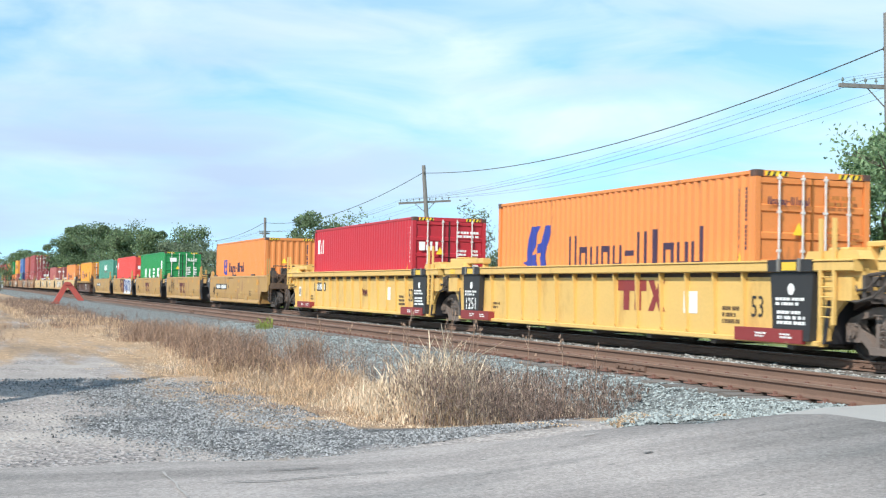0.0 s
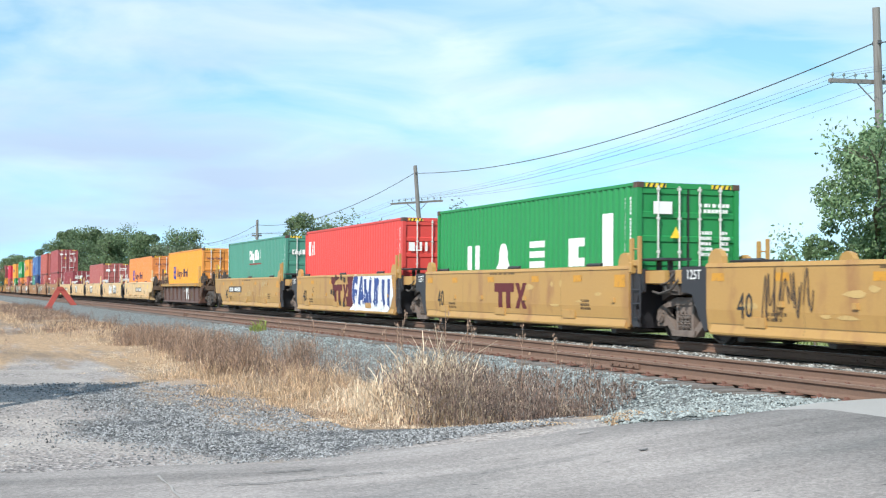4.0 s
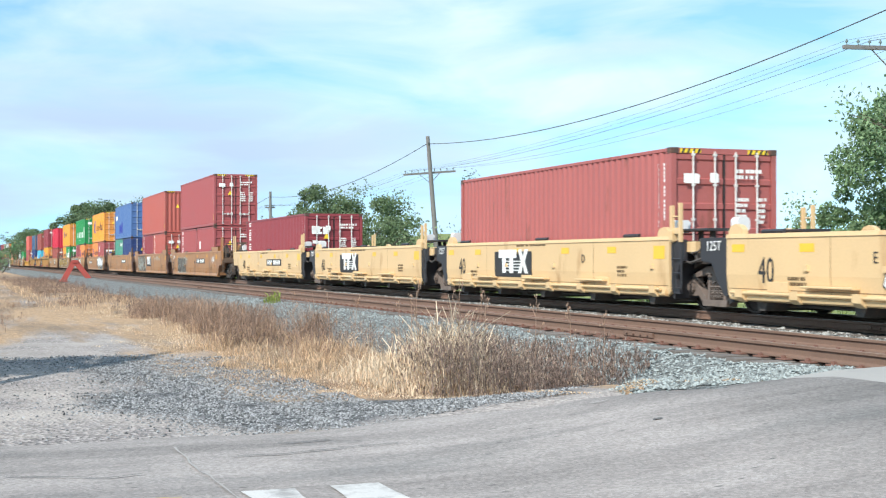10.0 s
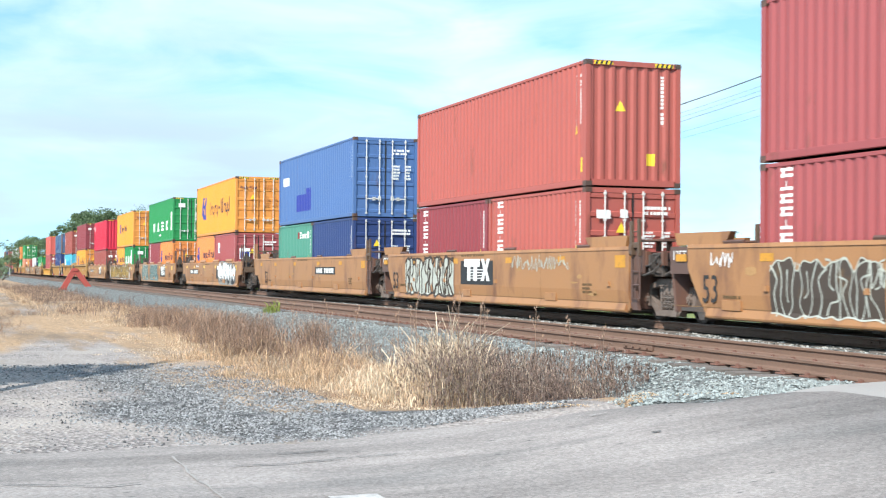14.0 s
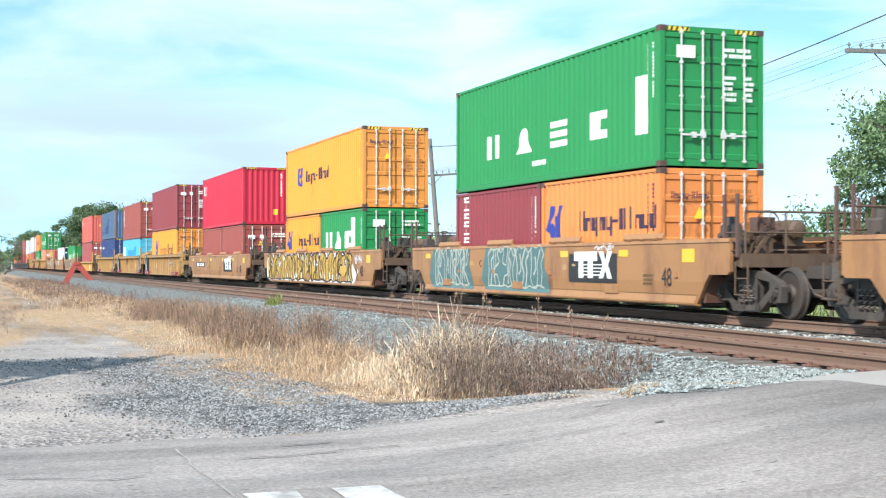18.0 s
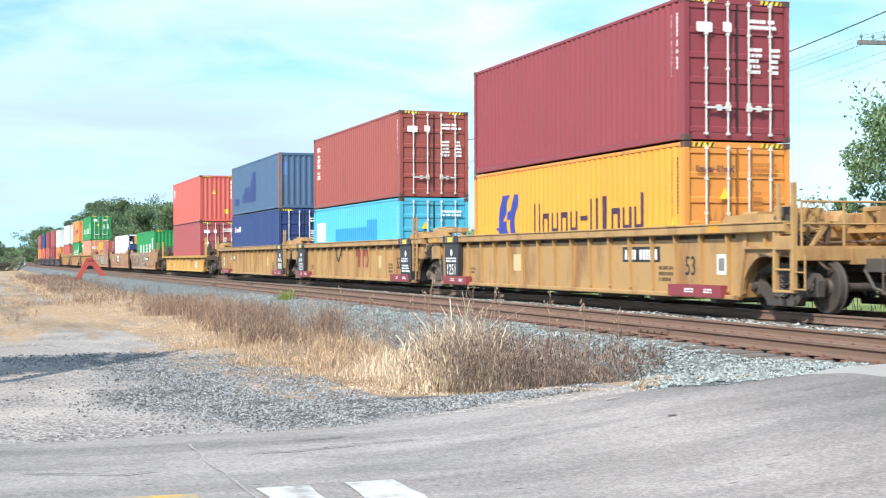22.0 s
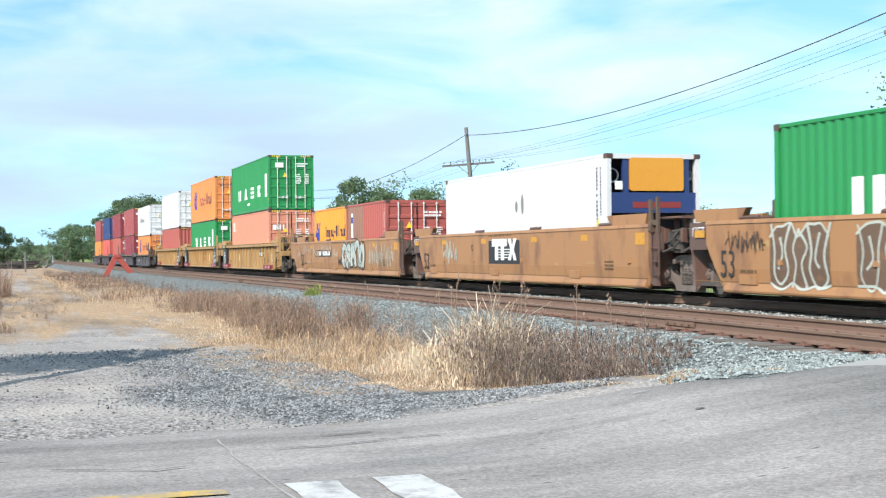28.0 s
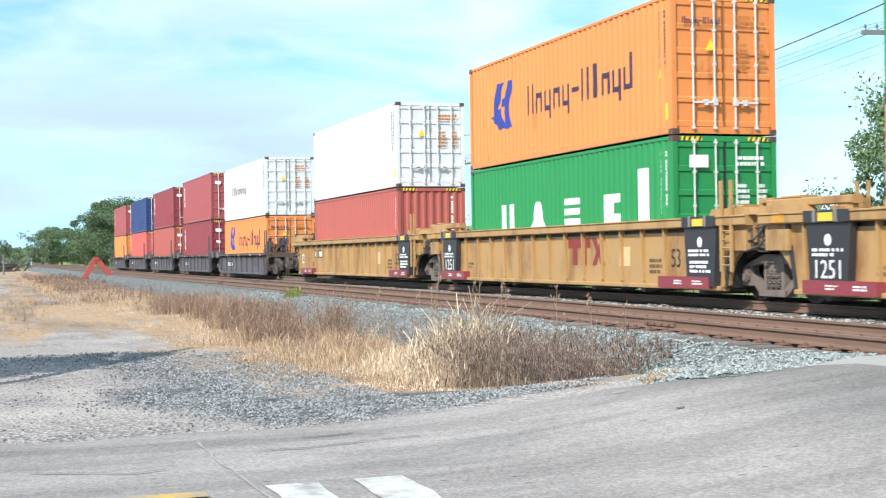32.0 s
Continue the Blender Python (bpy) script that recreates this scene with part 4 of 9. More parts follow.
def valve_box():
    g = Geo().slab(0.45, 0.80, -1.28, -1.02, 1.38, 1.72, 0.04)
    g.rod((0.62, -1.15, 1.72), (0.62, -1.15, 1.86), 0.09, 8)
    g.box(0.9, 1.1, -1.3, -1.1, 1.18, 1.42)
    return g.rod((0.52, -1.28, 1.5), (0.52, -1.36, 1.5), 0.05, 8)


def crossover_rail():
    g = Geo()
    for y in (-1.3, -0.45, 0.45, 1.3):
        g.rod((0.0, y, 1.15), (0.0, y, 1.95), 0.022, 6)
    return g.rod((0.0, -1.3, 1.93), (0.0, 1.3, 1.93), 0.022, 6).rod((0.0, -1.3, 1.55), (0.0, 1.3, 1.55), 0.018, 6)


def platform_bracket():
    return Geo().prism([(-1.42, 1.17), (-1.30, 1.17), (-1.05, 1.46), (-1.20, 1.50), (-1.42, 1.30)], "x", -0.025, 0.025)


def hand_brake():
    g = Geo()
    g.box(-0.08, 0.08, -0.14, 0.14, 0.0, 0.58)
    g.box(-0.10, 0.14, -0.2, 0.2, 0.40, 0.68)
    g.ring((0.2, 0, 0.55), "x", 0.25, 0.016)
    for i in range(5):
        a = i * 1.2566
        g.rod((0.2, 0, 0.55), (0.2, 0.25 * math.cos(a), 0.55 + 0.25 * math.sin(a)), 0.011, 4)
    g.rod((0.05, 0, 0.55), (0.2, 0, 0.55), 0.03, 6)
    return g


def air_tank():
    g = Geo()
    n = 12
    prof = ((-0.5, 0.05), (-0.47, 0.14), (-0.40, 0.19), (0.40, 0.19), (0.47, 0.14), (0.5, 0.05))
    v = [(x, r * math.cos(2 * math.pi * i / n), r * math.sin(2 * math.pi * i / n)) for x, r in prof for i in range(n)]
    f = [(k * n + i, k * n + (i + 1) % n, (k + 1) * n + (i + 1) % n, (k + 1) * n + i) for k in range(len(prof) - 1) for i in range(n)]
    f += [tuple(range(n)), tuple(range((len(prof) - 1) * n, len(prof) * n))]
    g.add(v, f)
    for x in (-0.25, 0.25):
        g.box(x - 0.03, x + 0.03, -0.2, 0.2, -0.3, 0.0)
    return g


def guide_horn():
    """Low folded container guide on the top edge of a side."""
    return Geo().prism([(0.10, 0.0), (0.02, 0.0), (0.0, 0.05), (0.04, 0.085), (0.07, 0.085), (0.06, 0.03)], "x", -0.34, 0.34)


def long_flap():
    """Long flap folded over the top edge."""
    g = Geo().prism([(0.14, 0.0), (0.0, 0.0), (-0.03, 0.05), (0.02, 0.15), (0.06, 0.15), (0.03, 0.06)], "x", -0.85, 0.85)
    for x in (-0.55, 0.0, 0.55):
        g.rod((x - 0.07, -0.015, 0.04), (x + 0.07, -0.015, 0.04), 0.03, 6)
    return g


STYLES = {
    "yellow53": dict(style="ribbed", paint="car_yellow", half=8.35, z0=0.25, z1=1.60, chord=0.19, reach=1.0, ribs=17, deck="car_yellow"),
    "ochre53": dict(style="ribbed", paint="car_ochre", half=8.35, z0=0.25, z1=1.60, chord=0.19, reach=1.0, ribs=17, deck="car_ochre"),
    "ochre_single": dict(style="ribbed", paint="car_gold", half=8.30, z0=0.24, z1=1.20, chord=0.15, reach=1.6, ribs=11, deck="car_gold"),
    "tan40": dict(style="smooth", paint="car_tan", half=6.22, z0=0.25, z1=1.50, reach=1.73, deck="car_tan", dark="car_black"),
    "cream40": dict(style="smooth", paint="car_cream", half=6.45, z0=0.32, z1=1.45, reach=1.5, deck="car_cream", dark="car_black"),
    "brown53": dict(style="smooth", paint="car_brown", half=8.75, z0=0.20, z1=1.53, reach=1.15, deck="car_brown", dark="car_dark"),
    "brown48": dict(style="smooth", paint="car_brown", half=8.10, z0=0.22, z1=1.44, reach=1.15, deck="car_dark", dark="car_dark"),
    "dark40": dict(style="ribbed", paint="car_dark", half=6.35, z0=0.26, z1=1.31, chord=0.17, reach=0.35, ribs=9, deck="car_dark", top="car_tan"),
    "grey40": dict(style="ribbed", paint="car_grey", half=6.5, z0=0.12, z1=1.15, chord=0.12, reach=0.6, ribs=9, deck="car_grey"),
}


def well_car(style, left, right, ll, lr, words, group, seed):
    """One unit. left, right: 'joint' or 'end'; ll, lr: from its middle to the joint's truck, or to the end truck."""
    spec = STYLES[style]
    r = random.Random(seed)
    ob = thing("well_car", words, "rail car", group)
    pm = PAINT[spec["paint"]]
    dm = PAINT[spec["deck"]]
    b, z0, z1 = spec["half"], spec["z0"], spec["z1"]
    top = PAINT[spec["top"]] if "top" in spec else pm
    dark = PAINT[spec.get("dark", "car_black")]
    for s in (-1, 1):
        turn = pose(0, -1.5, 0) if s < 0 else pose(0, 1.5, 0) @ Matrix.Diagonal((1, -1, 1, 1))
        plate = part("side_panel", shared(("side_panel", style, left, right), lambda: side_plate(spec, left, right)), pm, ob, at=turn)
        if spec["style"] == "smooth":
            part("lower_sill", shared(("lower_sill", style, left), lambda: skirt(spec, left, right)), pm, plate)
            x0 = -b - ((0.05 if b < 8 else -0.6) if left == "joint" else spec["reach"])
            x1 = b + (0.05 if right == "joint" else spec["reach"])
            part("upper_lip", shared(("upper_lip", style, left, right), lambda: lip(spec, x0, x1)), pm, plate)
            for x in ((-b + 2.2, -b * 0.25, b * 0.25, b - 2.2) if b > 7 else (-b + 1.4, 0.2, b - 1.6)):
                part("container_guide", shared("container_guide_long", long_flap) if style == "brown48" else shared("container_guide", guide_horn), top if style == "brown48" else dark, plate, at=(x, 0, z1))
        else:
            x0, x1 = -b - spec["reach"], b + end_reach(spec, right, True)
            part("top_chord", shared(("top_chord", style, right), lambda: chord(spec, x0, x1)), top, plate)
            part("lower_sill", shared(("lower_sill", style), lambda: Geo().slab(-b, b, 0.06, 0.24, z0 - 0.06, z0 + 0.03, 0.015)), pm, plate)
            # dark plate behind the slot: the slot's shade is put into its colour
            part("chord_web", shared(("chord_web", style), lambda: Geo().box(-b + 0.1, b - 0.1, 0.222, 0.25, z1 - spec["chord"] - 0.2, z1 - spec["chord"] + 0.02)), STEEL_DIRTY, plate, "dark web plate standing in for the slot's shade")
            n = spec["ribs"]
            rm = shared(("rib", style), lambda: rib(spec))
            for i in range(n):
                part("rib", rm, pm, plate, at=(-b + 0.3 + i * (2 * b - 0.6) / (n - 1), 0, 0))
    part("well_floor", shared(("well_floor", style), lambda: Geo().box(-b, b, -1.30, 1.30, 0.26, 0.33)), STEEL_DIRTY, ob)
    n = 7 if b > 7 else 5
    cm = shared("cross_member", lambda: Geo().prism([(-0.16, 0.26), (-0.08, 0.11), (0.08, 0.11), (0.16, 0.26)], "y", -1.36, 1.36))
    for i in range(n):
        part("cross_member", cm, STEEL_DIRTY, ob, at=(-b + 0.9 + i * (2 * b - 1.8) / (n - 1), 0, 0))
    for e, s, reach in ((left, -1, ll), (right, 1, lr)):
        flip = Matrix.Translation((s * b, 0, 0)) @ Matrix.Diagonal((s, 1, 1, 1))
        top_z = min(z1 - 0.08, 1.42)
        part("end_bulkhead", shared(("end_bulkhead", round(top_z, 2)), lambda: Geo().prism([(0.0, 0.24), (0.08, 0.24), (0.34, top_z), (0.22, top_z)], "y", -1.38, 1.38)), dark if e == "joint" else dm, ob, at=flip)
        gap = reach - b
        if e == "joint":
            part("end_deck", shared(("end_deck", style), lambda: Geo().box(0.2, gap - 0.25, -1.2, 1.2, 1.12, 1.2).box(0.1, gap - 0.1, -0.35, 0.35, 0.80, 1.12).slab(0.55, gap - 0.30, -1.40, -1.30, 1.14, z1 - 0.10, 0.01).slab(0.55, gap - 0.30, 1.30, 1.40, 1.14, z1 - 0.10, 0.01) if spec["style"] == "smooth" else Geo().box(0.2, gap - 0.25, -1.2, 1.2, 1.12, 1.2).box(0.1, gap - 0.1, -0.35, 0.35, 0.80, 1.12).box(0.15, gap - 0.45, -1.44, -1.30, 0.95, 1.32).box(0.15, gap - 0.45, 1.30, 1.44, 0.95, 1.32)), dark if style == "brown53" else dm, ob, at=flip)
            if spec["style"] == "smooth" and s < 0:
                # dark end plate beside the joint, slanting in below
                for y in (-1.0, 1.0):
                    part("end_plate", shared(("end_plate", style), lambda: Geo().prism([(0.05, z0 + 0.02), (0.16, z0 + 0.02), (0.42, 0.62), (0.62, 0.94), (1.0, 0.98), (1.0, z1 - 0.04), (0.05, z1 - 0.04)] if b < 8 else [(-0.59, 0.98), (0.12, 0.98), (0.12, z1 - 0.02), (-0.59, z1 - 0.02)], "y", -0.035, 0.035)), dark, ob, at=flip @ Matrix.Translation((0, y * 1.44, 0)))
        else:
            k = end_reach(spec, e, s > 0)
            gm = dm if style == "yellow53" or k == 1.75 else PAINT["car_grime"]
            part("end_platform", shared(("end_platform", k), lambda: end_platform(k)), gm, ob, at=flip)
            for q in range(5):
                part("deck_brace", shared("deck_brace", lambda: Geo().prism([(-1.1, 1.17), (-1.04, 1.17), (-0.75, 1.5), (-0.85, 1.5)], "x", -0.03, 0.03)), gm, ob, at=flip @ Matrix.Translation((0.35 + q * (k - 0.2) / 4, 0, 0)))
            for y in (-0.85, 0.85):
                part("deck_rail", shared(("deck_rail", k), lambda: Geo().box(0.1, k * 0.9, -0.05, 0.05, 1.42, 1.50)), gm, ob, at=flip @ Matrix.Translation((0, y, 0)))
            out = flip @ Matrix.Translation((k - 1.15, 0, 0))
            part("pipe_run", shared("pipe_run", pipe_run), PAINT["car_grime"], ob, "grimy brake pipes", at=out)
            part("brake_cylinder", shared("brake_cylinder", brake_cylinder), PAINT["car_grime"], ob, "grimy brake cylinder with its rod", at=out)
            part("valve_box", shared("valve_box", valve_box), STEEL_DIRTY, ob, "dark brake valve", at=out)
            part("crossover_rail", shared("crossover_rail", crossover_rail), gm, ob, "grab rail across the platform", at=flip @ Matrix.Translation((k + 0.2, 0, 0)))
            for x in (0.35, 0.95):
                part("bracket", shared("platform_bracket", platform_bracket), gm, ob, at=out @ Matrix.Translation((x, 0, 0)))
            part("coupler", shared("coupler", coupler), STEEL_DIRTY, ob, at=flip @ Matrix.Translation((k + 0.55, 0, 0)))
            part("hand_brake", shared("hand_brake", hand_brake), dm if r.random() < 0.5 else STEEL_DIRTY, ob, "hand brake with a spoked wheel", at=flip @ Matrix.Translation((k * 0.62, -0.55, 1.17)))
            part("air_tank", shared("air_tank", air_tank), gm, ob, "cylindrical air reservoir", at=flip @ Matrix.Translation((k * 0.35 + 0.1, 0.1 - 0.5 * (s < 0), 1.62)))
            part("handrail", shared("handrail_tall", lambda: handrail(1.15, 0.44, 3)), top if r.random() < 0.6 and style != "brown48" else dm, ob, "upright grab rails", at=flip @ Matrix.Translation((k - 0.25, -1.46, 1.10)))
            part("handrail", shared("handrail_tall", None), dm, ob, "upright grab rails", at=flip @ Matrix.Translation((k - 0.25, 1.46, 1.10)))
            part("step_ladder", shared("step_ladder", lambda: Geo().tube([(0, 0, 0.62), (0, 0, 0.02), (0.42, 0, 0.02), (0.42, 0, 0.62)], 0.018, 5).rod((0, 0, 0.32), (0.42, 0, 0.32), 0.014, 5).box(0.02, 0.40, -0.05, 0.05, 0.02, 0.04)), pm if k == 1.75 else PAINT["car_grime"], ob, "thin steel stirrup steps", at=flip @ Matrix.Translation((k + 0.12, -1.46, 0.40)))
            add_truck(ob, s * reach, SHADED_STEEL)
            if k == 1.75:
                # painted step frame that hangs below the platform's corner
                for y in (-1.46, 1.46):
                    part("step_frame", shared("step_frame", lambda: Geo().slab(-0.04, 0.04, -0.04, 0.04, 0.36, 1.62, 0.01).slab(0.52, 0.60, -0.04, 0.04, 0.36, 2.25, 0.01).slab(0.0, 0.56, -0.05, 0.05, 0.36, 0.41, 0.01).slab(0.0, 0.56, -0.04, 0.04, 0.74, 0.78, 0.01).slab(0.0, 0.56, -0.05, 0.05, 1.10, 1.34, 0.01)), pm, ob, "painted step frame", at=flip @ Matrix.Translation((k - 0.35, y, 0)))
    # ladder and stanchions beside a joint stand on the trailing unit's leading end
    if right == "joint":
        if spec["style"] == "smooth":
            for y in (-1.42, 1.42):
                part("end_column", shared(("end_column", style), lambda: Geo().prism([(0.06, z0 + 0.10), (0.16, z0 + 0.02), (0.40, z0 + 0.02), (0.26, 0.62), (0.38, 0.92), (0.58, 0.98), (0.58, z1 - 0.06), (0.06, z1 - 0.06)], "y", -0.03, 0.03)), dark, ob, "dark end column", at=(b, y, 0))
                part("cover_plate", shared("cover_plate", lambda: Geo().slab(0.2, 1.3, -0.30, 0.30, 0.0, 0.05, 0.01).box(0.5, 0.56, -0.05, 0.05, -0.2, 0.0).box(0.95, 1.01, -0.05, 0.05, -0.2, 0.0)), dark, ob, "dark bridging plate", at=(b, y * 0.75, z1 + 0.10))
        if spec["style"] == "smooth":
            # painted grab rails above, a dark stirrup below
            for y in (-1.50, 1.50):
                at = Matrix.Translation((b + 0.18, y, 0))
                part("grab_rail", shared("grab_rail", lambda: Geo().slab(-0.05, 0.05, -0.03, 0.03, 1.34, 2.06, 0.01).slab(0.29, 0.37, -0.03, 0.03, 1.34, 2.10, 0.01).slab(0.0, 0.30, -0.02, 0.05, 1.50, 1.62, 0.01).slab(-0.05, 0.08, -0.05, 0.10, 1.36, 1.58, 0.02).rod((0.0, 0, 1.84), (0.33, 0, 1.84), 0.014, 5)), PAINT["car_grime"] if style == "brown53" else pm, ob, "upright grab rails", at=at)
                part("stirrup", shared("stirrup", lambda: Geo().tube([(0.0, 0, 1.30), (0.02, 0, 0.46), (0.36, 0, 0.46), (0.36, 0, 1.30)], 0.022, 5).rod((0.0, 0, 0.74), (0.36, 0, 0.74), 0.016, 5).rod((0.0, 0, 1.02), (0.36, 0, 1.02), 0.016, 5)), dark, ob, "dark stirrup step", at=at)
        else:
            for y in (-1.50, 1.50):
                part("ladder", shared("ladder", lambda: handrail(1.70, 0.36, 5)), top, ob, "upright grab rails with rungs", at=Matrix.Translation((b + 0.12, y, 0.56)))
    if left == "joint":
        part("joint_gear", shared("joint_gear", joint_gear), STEEL_DIRTY, ob, "grimy articulation gear with hoses", at=(-ll, 0, 0))
        add_truck(ob, -ll)
    if spec["style"] == "ribbed" and b > 8 and z1 > 1.4:
        # raised brackets and hood over the trucks
        for s in (-1, 1):
            m = Matrix.Translation((s * b, 0, 0)) @ Matrix.Diagonal((s, 1, 1, 1))
            rail = shared("end_rail", lambda: Geo().prism([(-0.4, 1.60), (1.1, 1.60), (1.0, 1.74), (-0.3, 1.74)], "y", -0.13, 0.13))
            for y in (-1.33, 1.33):
                part("end_rail", rail, pm, ob, at=m @ Matrix.Translation((0, y, 0)))
            if s < 0:
                # raised rail over the panel, with its posts and end box
                hood = shared(("end_hood", s), lambda: Geo().slab(-1.55, 0.98, -1.35, -1.13, 1.71, 1.85, 0.02).slab(-0.05, 0.55, -1.33, -0.95, 1.85, 1.90, 0.02).slab(0.50, 0.98, -1.32, -0.90, 1.26, 1.72, 0.03).box(-1.50, -1.38, -1.30, -1.18, 1.58, 1.73).box(-0.30, -0.18, -1.30, -1.18, 1.70, 1.73).box(0.62, 0.68, -1.345, -1.31, 1.30, 1.68))
            else:
                hood = shared(("end_hood", s), lambda: Geo().slab(0.10, 0.62, -1.34, -0.92, 1.58, 1.80, 0.03).slab(0.70, 0.98, -1.32, -0.90, 1.22, 1.60, 0.03).slab(0.66, 1.18, -1.02, -0.86, 1.80, 1.90, 0.02).slab(0.66, 0.76, -1.02, -0.86, 1.56, 1.82, 0.02).slab(1.08, 1.18, -1.02, -0.86, 1.30, 1.82, 0.02))
            part("end_hood", hood, pm, ob, at=m)
            part("end_hood", hood, pm, ob, at=m @ Matrix.Diagonal((1, -1, 1, 1)))
    return ob


def car_paint(car, style, seed, number="40", plate=True, name="plate", ends=("joint", "joint"), plate_x=None):
    """Stencils, reflectors and the owner's mark on the side that faces the crossing."""
    spec = STYLES[style]
    b, z0, z1 = spec["half"], spec["z0"], spec["z1"]
    smooth = spec["style"] == "smooth"
    y = -1.506 if smooth else -1.356
    r = random.Random(seed)

    def put(nm, polys, m, label="", lift=0.0):
        if smooth:
            # paint follows the bend of the side
            zb = z0 + BEND
            zs = z0 + 0.15
            g = polys if isinstance(polys, Geo) else flat([c for p in polys for c in (clip_z(p, zb, True), clip_z(clip_z(p, zb, False), zs, True), clip_z(p, zs, False)) if len(c) > 2], 0)
            g.v = [(px, py + max(zb - max(pz, zs), 0) * INWARD - max(zs - pz, 0) * 0.36, pz) for px, py, pz in g.v]
            me = g.mesh("paint", fix=False)
        else:
            me = polys.mesh("paint", fix=False) if isinstance(polys, Geo) else flat_mesh(polys, 0)
        return part(nm, me, m, car, label, at=(0, y - lift, 0), kind="stuff" if nm in ("stencil", "scribble", "weld_seam") else "")

    glow = MARK_REFLEX if style in ("cream40", "yellow53", "brown48") else REFLEX_DULL
    refl = shared("reflector", lambda: flat_mesh([rect(-0.21, 0.21, -0.07, 0.07)], 0))
    if smooth:
        for x in (-b + 0.35, -b * 0.62, -b * 0.2, b * 0.25, b * 0.62):
            part("reflector", refl, glow, car, at=(x, y, z1 - 0.24))
        part("reflector", shared("reflector_large", lambda: flat_mesh([rect(-0.24, 0.24, -0.13, 0.13)], 0)), glow, car, at=(b - 0.35, y, z1 - 0.30))
        put("stencil", code_bars(-b + 1.9, -b + 2.5, z0 + 0.22, z0 + 0.40, 2, seed) + code_bars(b - 2.2, b - 1.7, z0 + 0.3, z0 + 0.55, 3, seed + 1) + code_bars(-1.3, 0.5, z1 - 0.14, z1 - 0.08, 1, seed + 2), mat("stencil_faint", lin(120, 96, 66), 0.7))
        # old scuffs where the paint wore paler
        hue = {"tan40": (222, 186, 124), "cream40": (232, 190, 138), "brown53": (200, 156, 106), "brown48": (206, 168, 118)}[style]
        for q in range(0 if style == "cream40" else 6):
            x, z, w, h = r.uniform(-b + 1.2, b - 1.2), r.uniform(z0 + 0.3, z1 - 0.25), r.uniform(0.10, 0.40), r.uniform(0.03, 0.10)
            put("scuff", [[(x + w * math.cos(a) * r.uniform(0.5, 1), z + h * math.sin(a) * r.uniform(0.5, 1)) for a in (0.2, 0.9, 1.7, 2.5, 3.3, 4.1, 4.9, 5.6)]], mat("scuff_" + style, lin(*hue), 0.7, 0, 8, 0.2, 0.05, lin(*[int(v * 0.9) for v in hue]), 0.6, (3, 3, 3)), "", 0.0006)
        # weld seams
        put("weld_seam", [rect(x, x + 0.012, z0 + 0.05, z1 - 0.04) for x in (-b * 0.52, b * 0.48)] + [rect(-b, b, z0 + 0.165, z0 + 0.177)], mat("weld_seam_" + style, lin(*[int(v * 0.72) for v in hue]), 0.7))
    else:
        part("reflector", refl, glow, car, at=(-b - 0.35, -1.526, z1 - spec["chord"] / 2))
        for x in (b - 0.6,) if style in ("ochre53", "yellow53") else (-b * 0.55, 0, b * 0.5, b - 0.6):
            part("reflector", refl, glow, car, at=(x, -1.526, z1 - spec["chord"] / 2))
        put("stencil", code_bars(b - 3.1, b - 2.5, 0.45, 0.8, 3, seed) + code_bars(-b + 2.2, -b + 2.8, 0.5, 0.7, 2, seed + 3), mat("stencil_faint", lin(120, 96, 66), 0.7))
    if number:
        x = (6.42 if ends[1] == "joint" else 6.56) if not smooth else (-b + (1.25 if number == "40" else 1.45) if number != "48" else b - 1.2)
        part("stencil", letters(number, {"53": 0.74, "48": 0.52}.get(number, 0.64) if smooth else 0.54), MARK_BLACK, car, "black stencilled number", at=Matrix.Translation((x, y - 0.002, z0 + (0.48 if smooth else 0.54))) @ Matrix.Diagonal((0.8, 1, 1, 1)))
    if name in ("plate", "both"):
        x = {"tan40": -3.0, "cream40": 1.4, "brown53": 3.2, "brown48": -5.05, "yellow53": -4.6, "ochre53": -4.8 if ends[0] == "end" else 4.45}.get(style, -3.5) if plate_x is None else plate_x
        p = put("number_plate", [rect(x - 1.5, x + 1.5, z1 - 0.66, z1 - 0.38)] if smooth else [rect(x - 0.85, x + 0.85, z1 - 0.72, z1 - 0.40)], MARK_BLACK, "black plate with illegible white marks")
        w = 1.3 if smooth else 0.75
        n = 11
        bars = []
        for k in range(n):
            if k != 4:
                xa = x - w + 2 * w * (k + 0.10) / n
                bars.append(rect(xa, xa + 1.5 * w / n, z1 - (0.61 if smooth else 0.67), z1 - (0.43 if smooth else 0.46)))
        part("plate_bar", flat_mesh(bars, -0.004), MARK_WHITE, p, kind="stuff")
    def yoke(x, z, k, slant=0.0):
        """Two stems under one long bar, one piece; and a crossed block beside it."""
        return ([[(x - 1.0 * k, z), (x - 0.72 * k, z), (x - 0.72 * k, z + 0.40 * k), (x - 0.98 * k, z + 0.40 * k), (x - 0.98 * k, z + 0.62 * k), (x + 0.28 * k, z + 0.62 * k), (x + 0.28 * k, z + 0.40 * k), (x + 0.06 * k, z + 0.40 * k), (x + 0.06 * k, z), (x - 0.22 * k, z), (x - 0.22 * k, z + 0.40 * k), (x - 0.46 * k, z + 0.40 * k), (x - 0.46 * k, z)]],
                [[(x + (0.36 + u) * k, z + v * k) for u, v in ((0, 0), (0.24, 0), (0.35, 0.2), (0.46, 0), (0.7, 0), (0.48, 0.31), (0.7, 0.62), (0.46, 0.62), (0.35, 0.42), (0.24, 0.62), (0, 0.62), (0.22, 0.31))]])

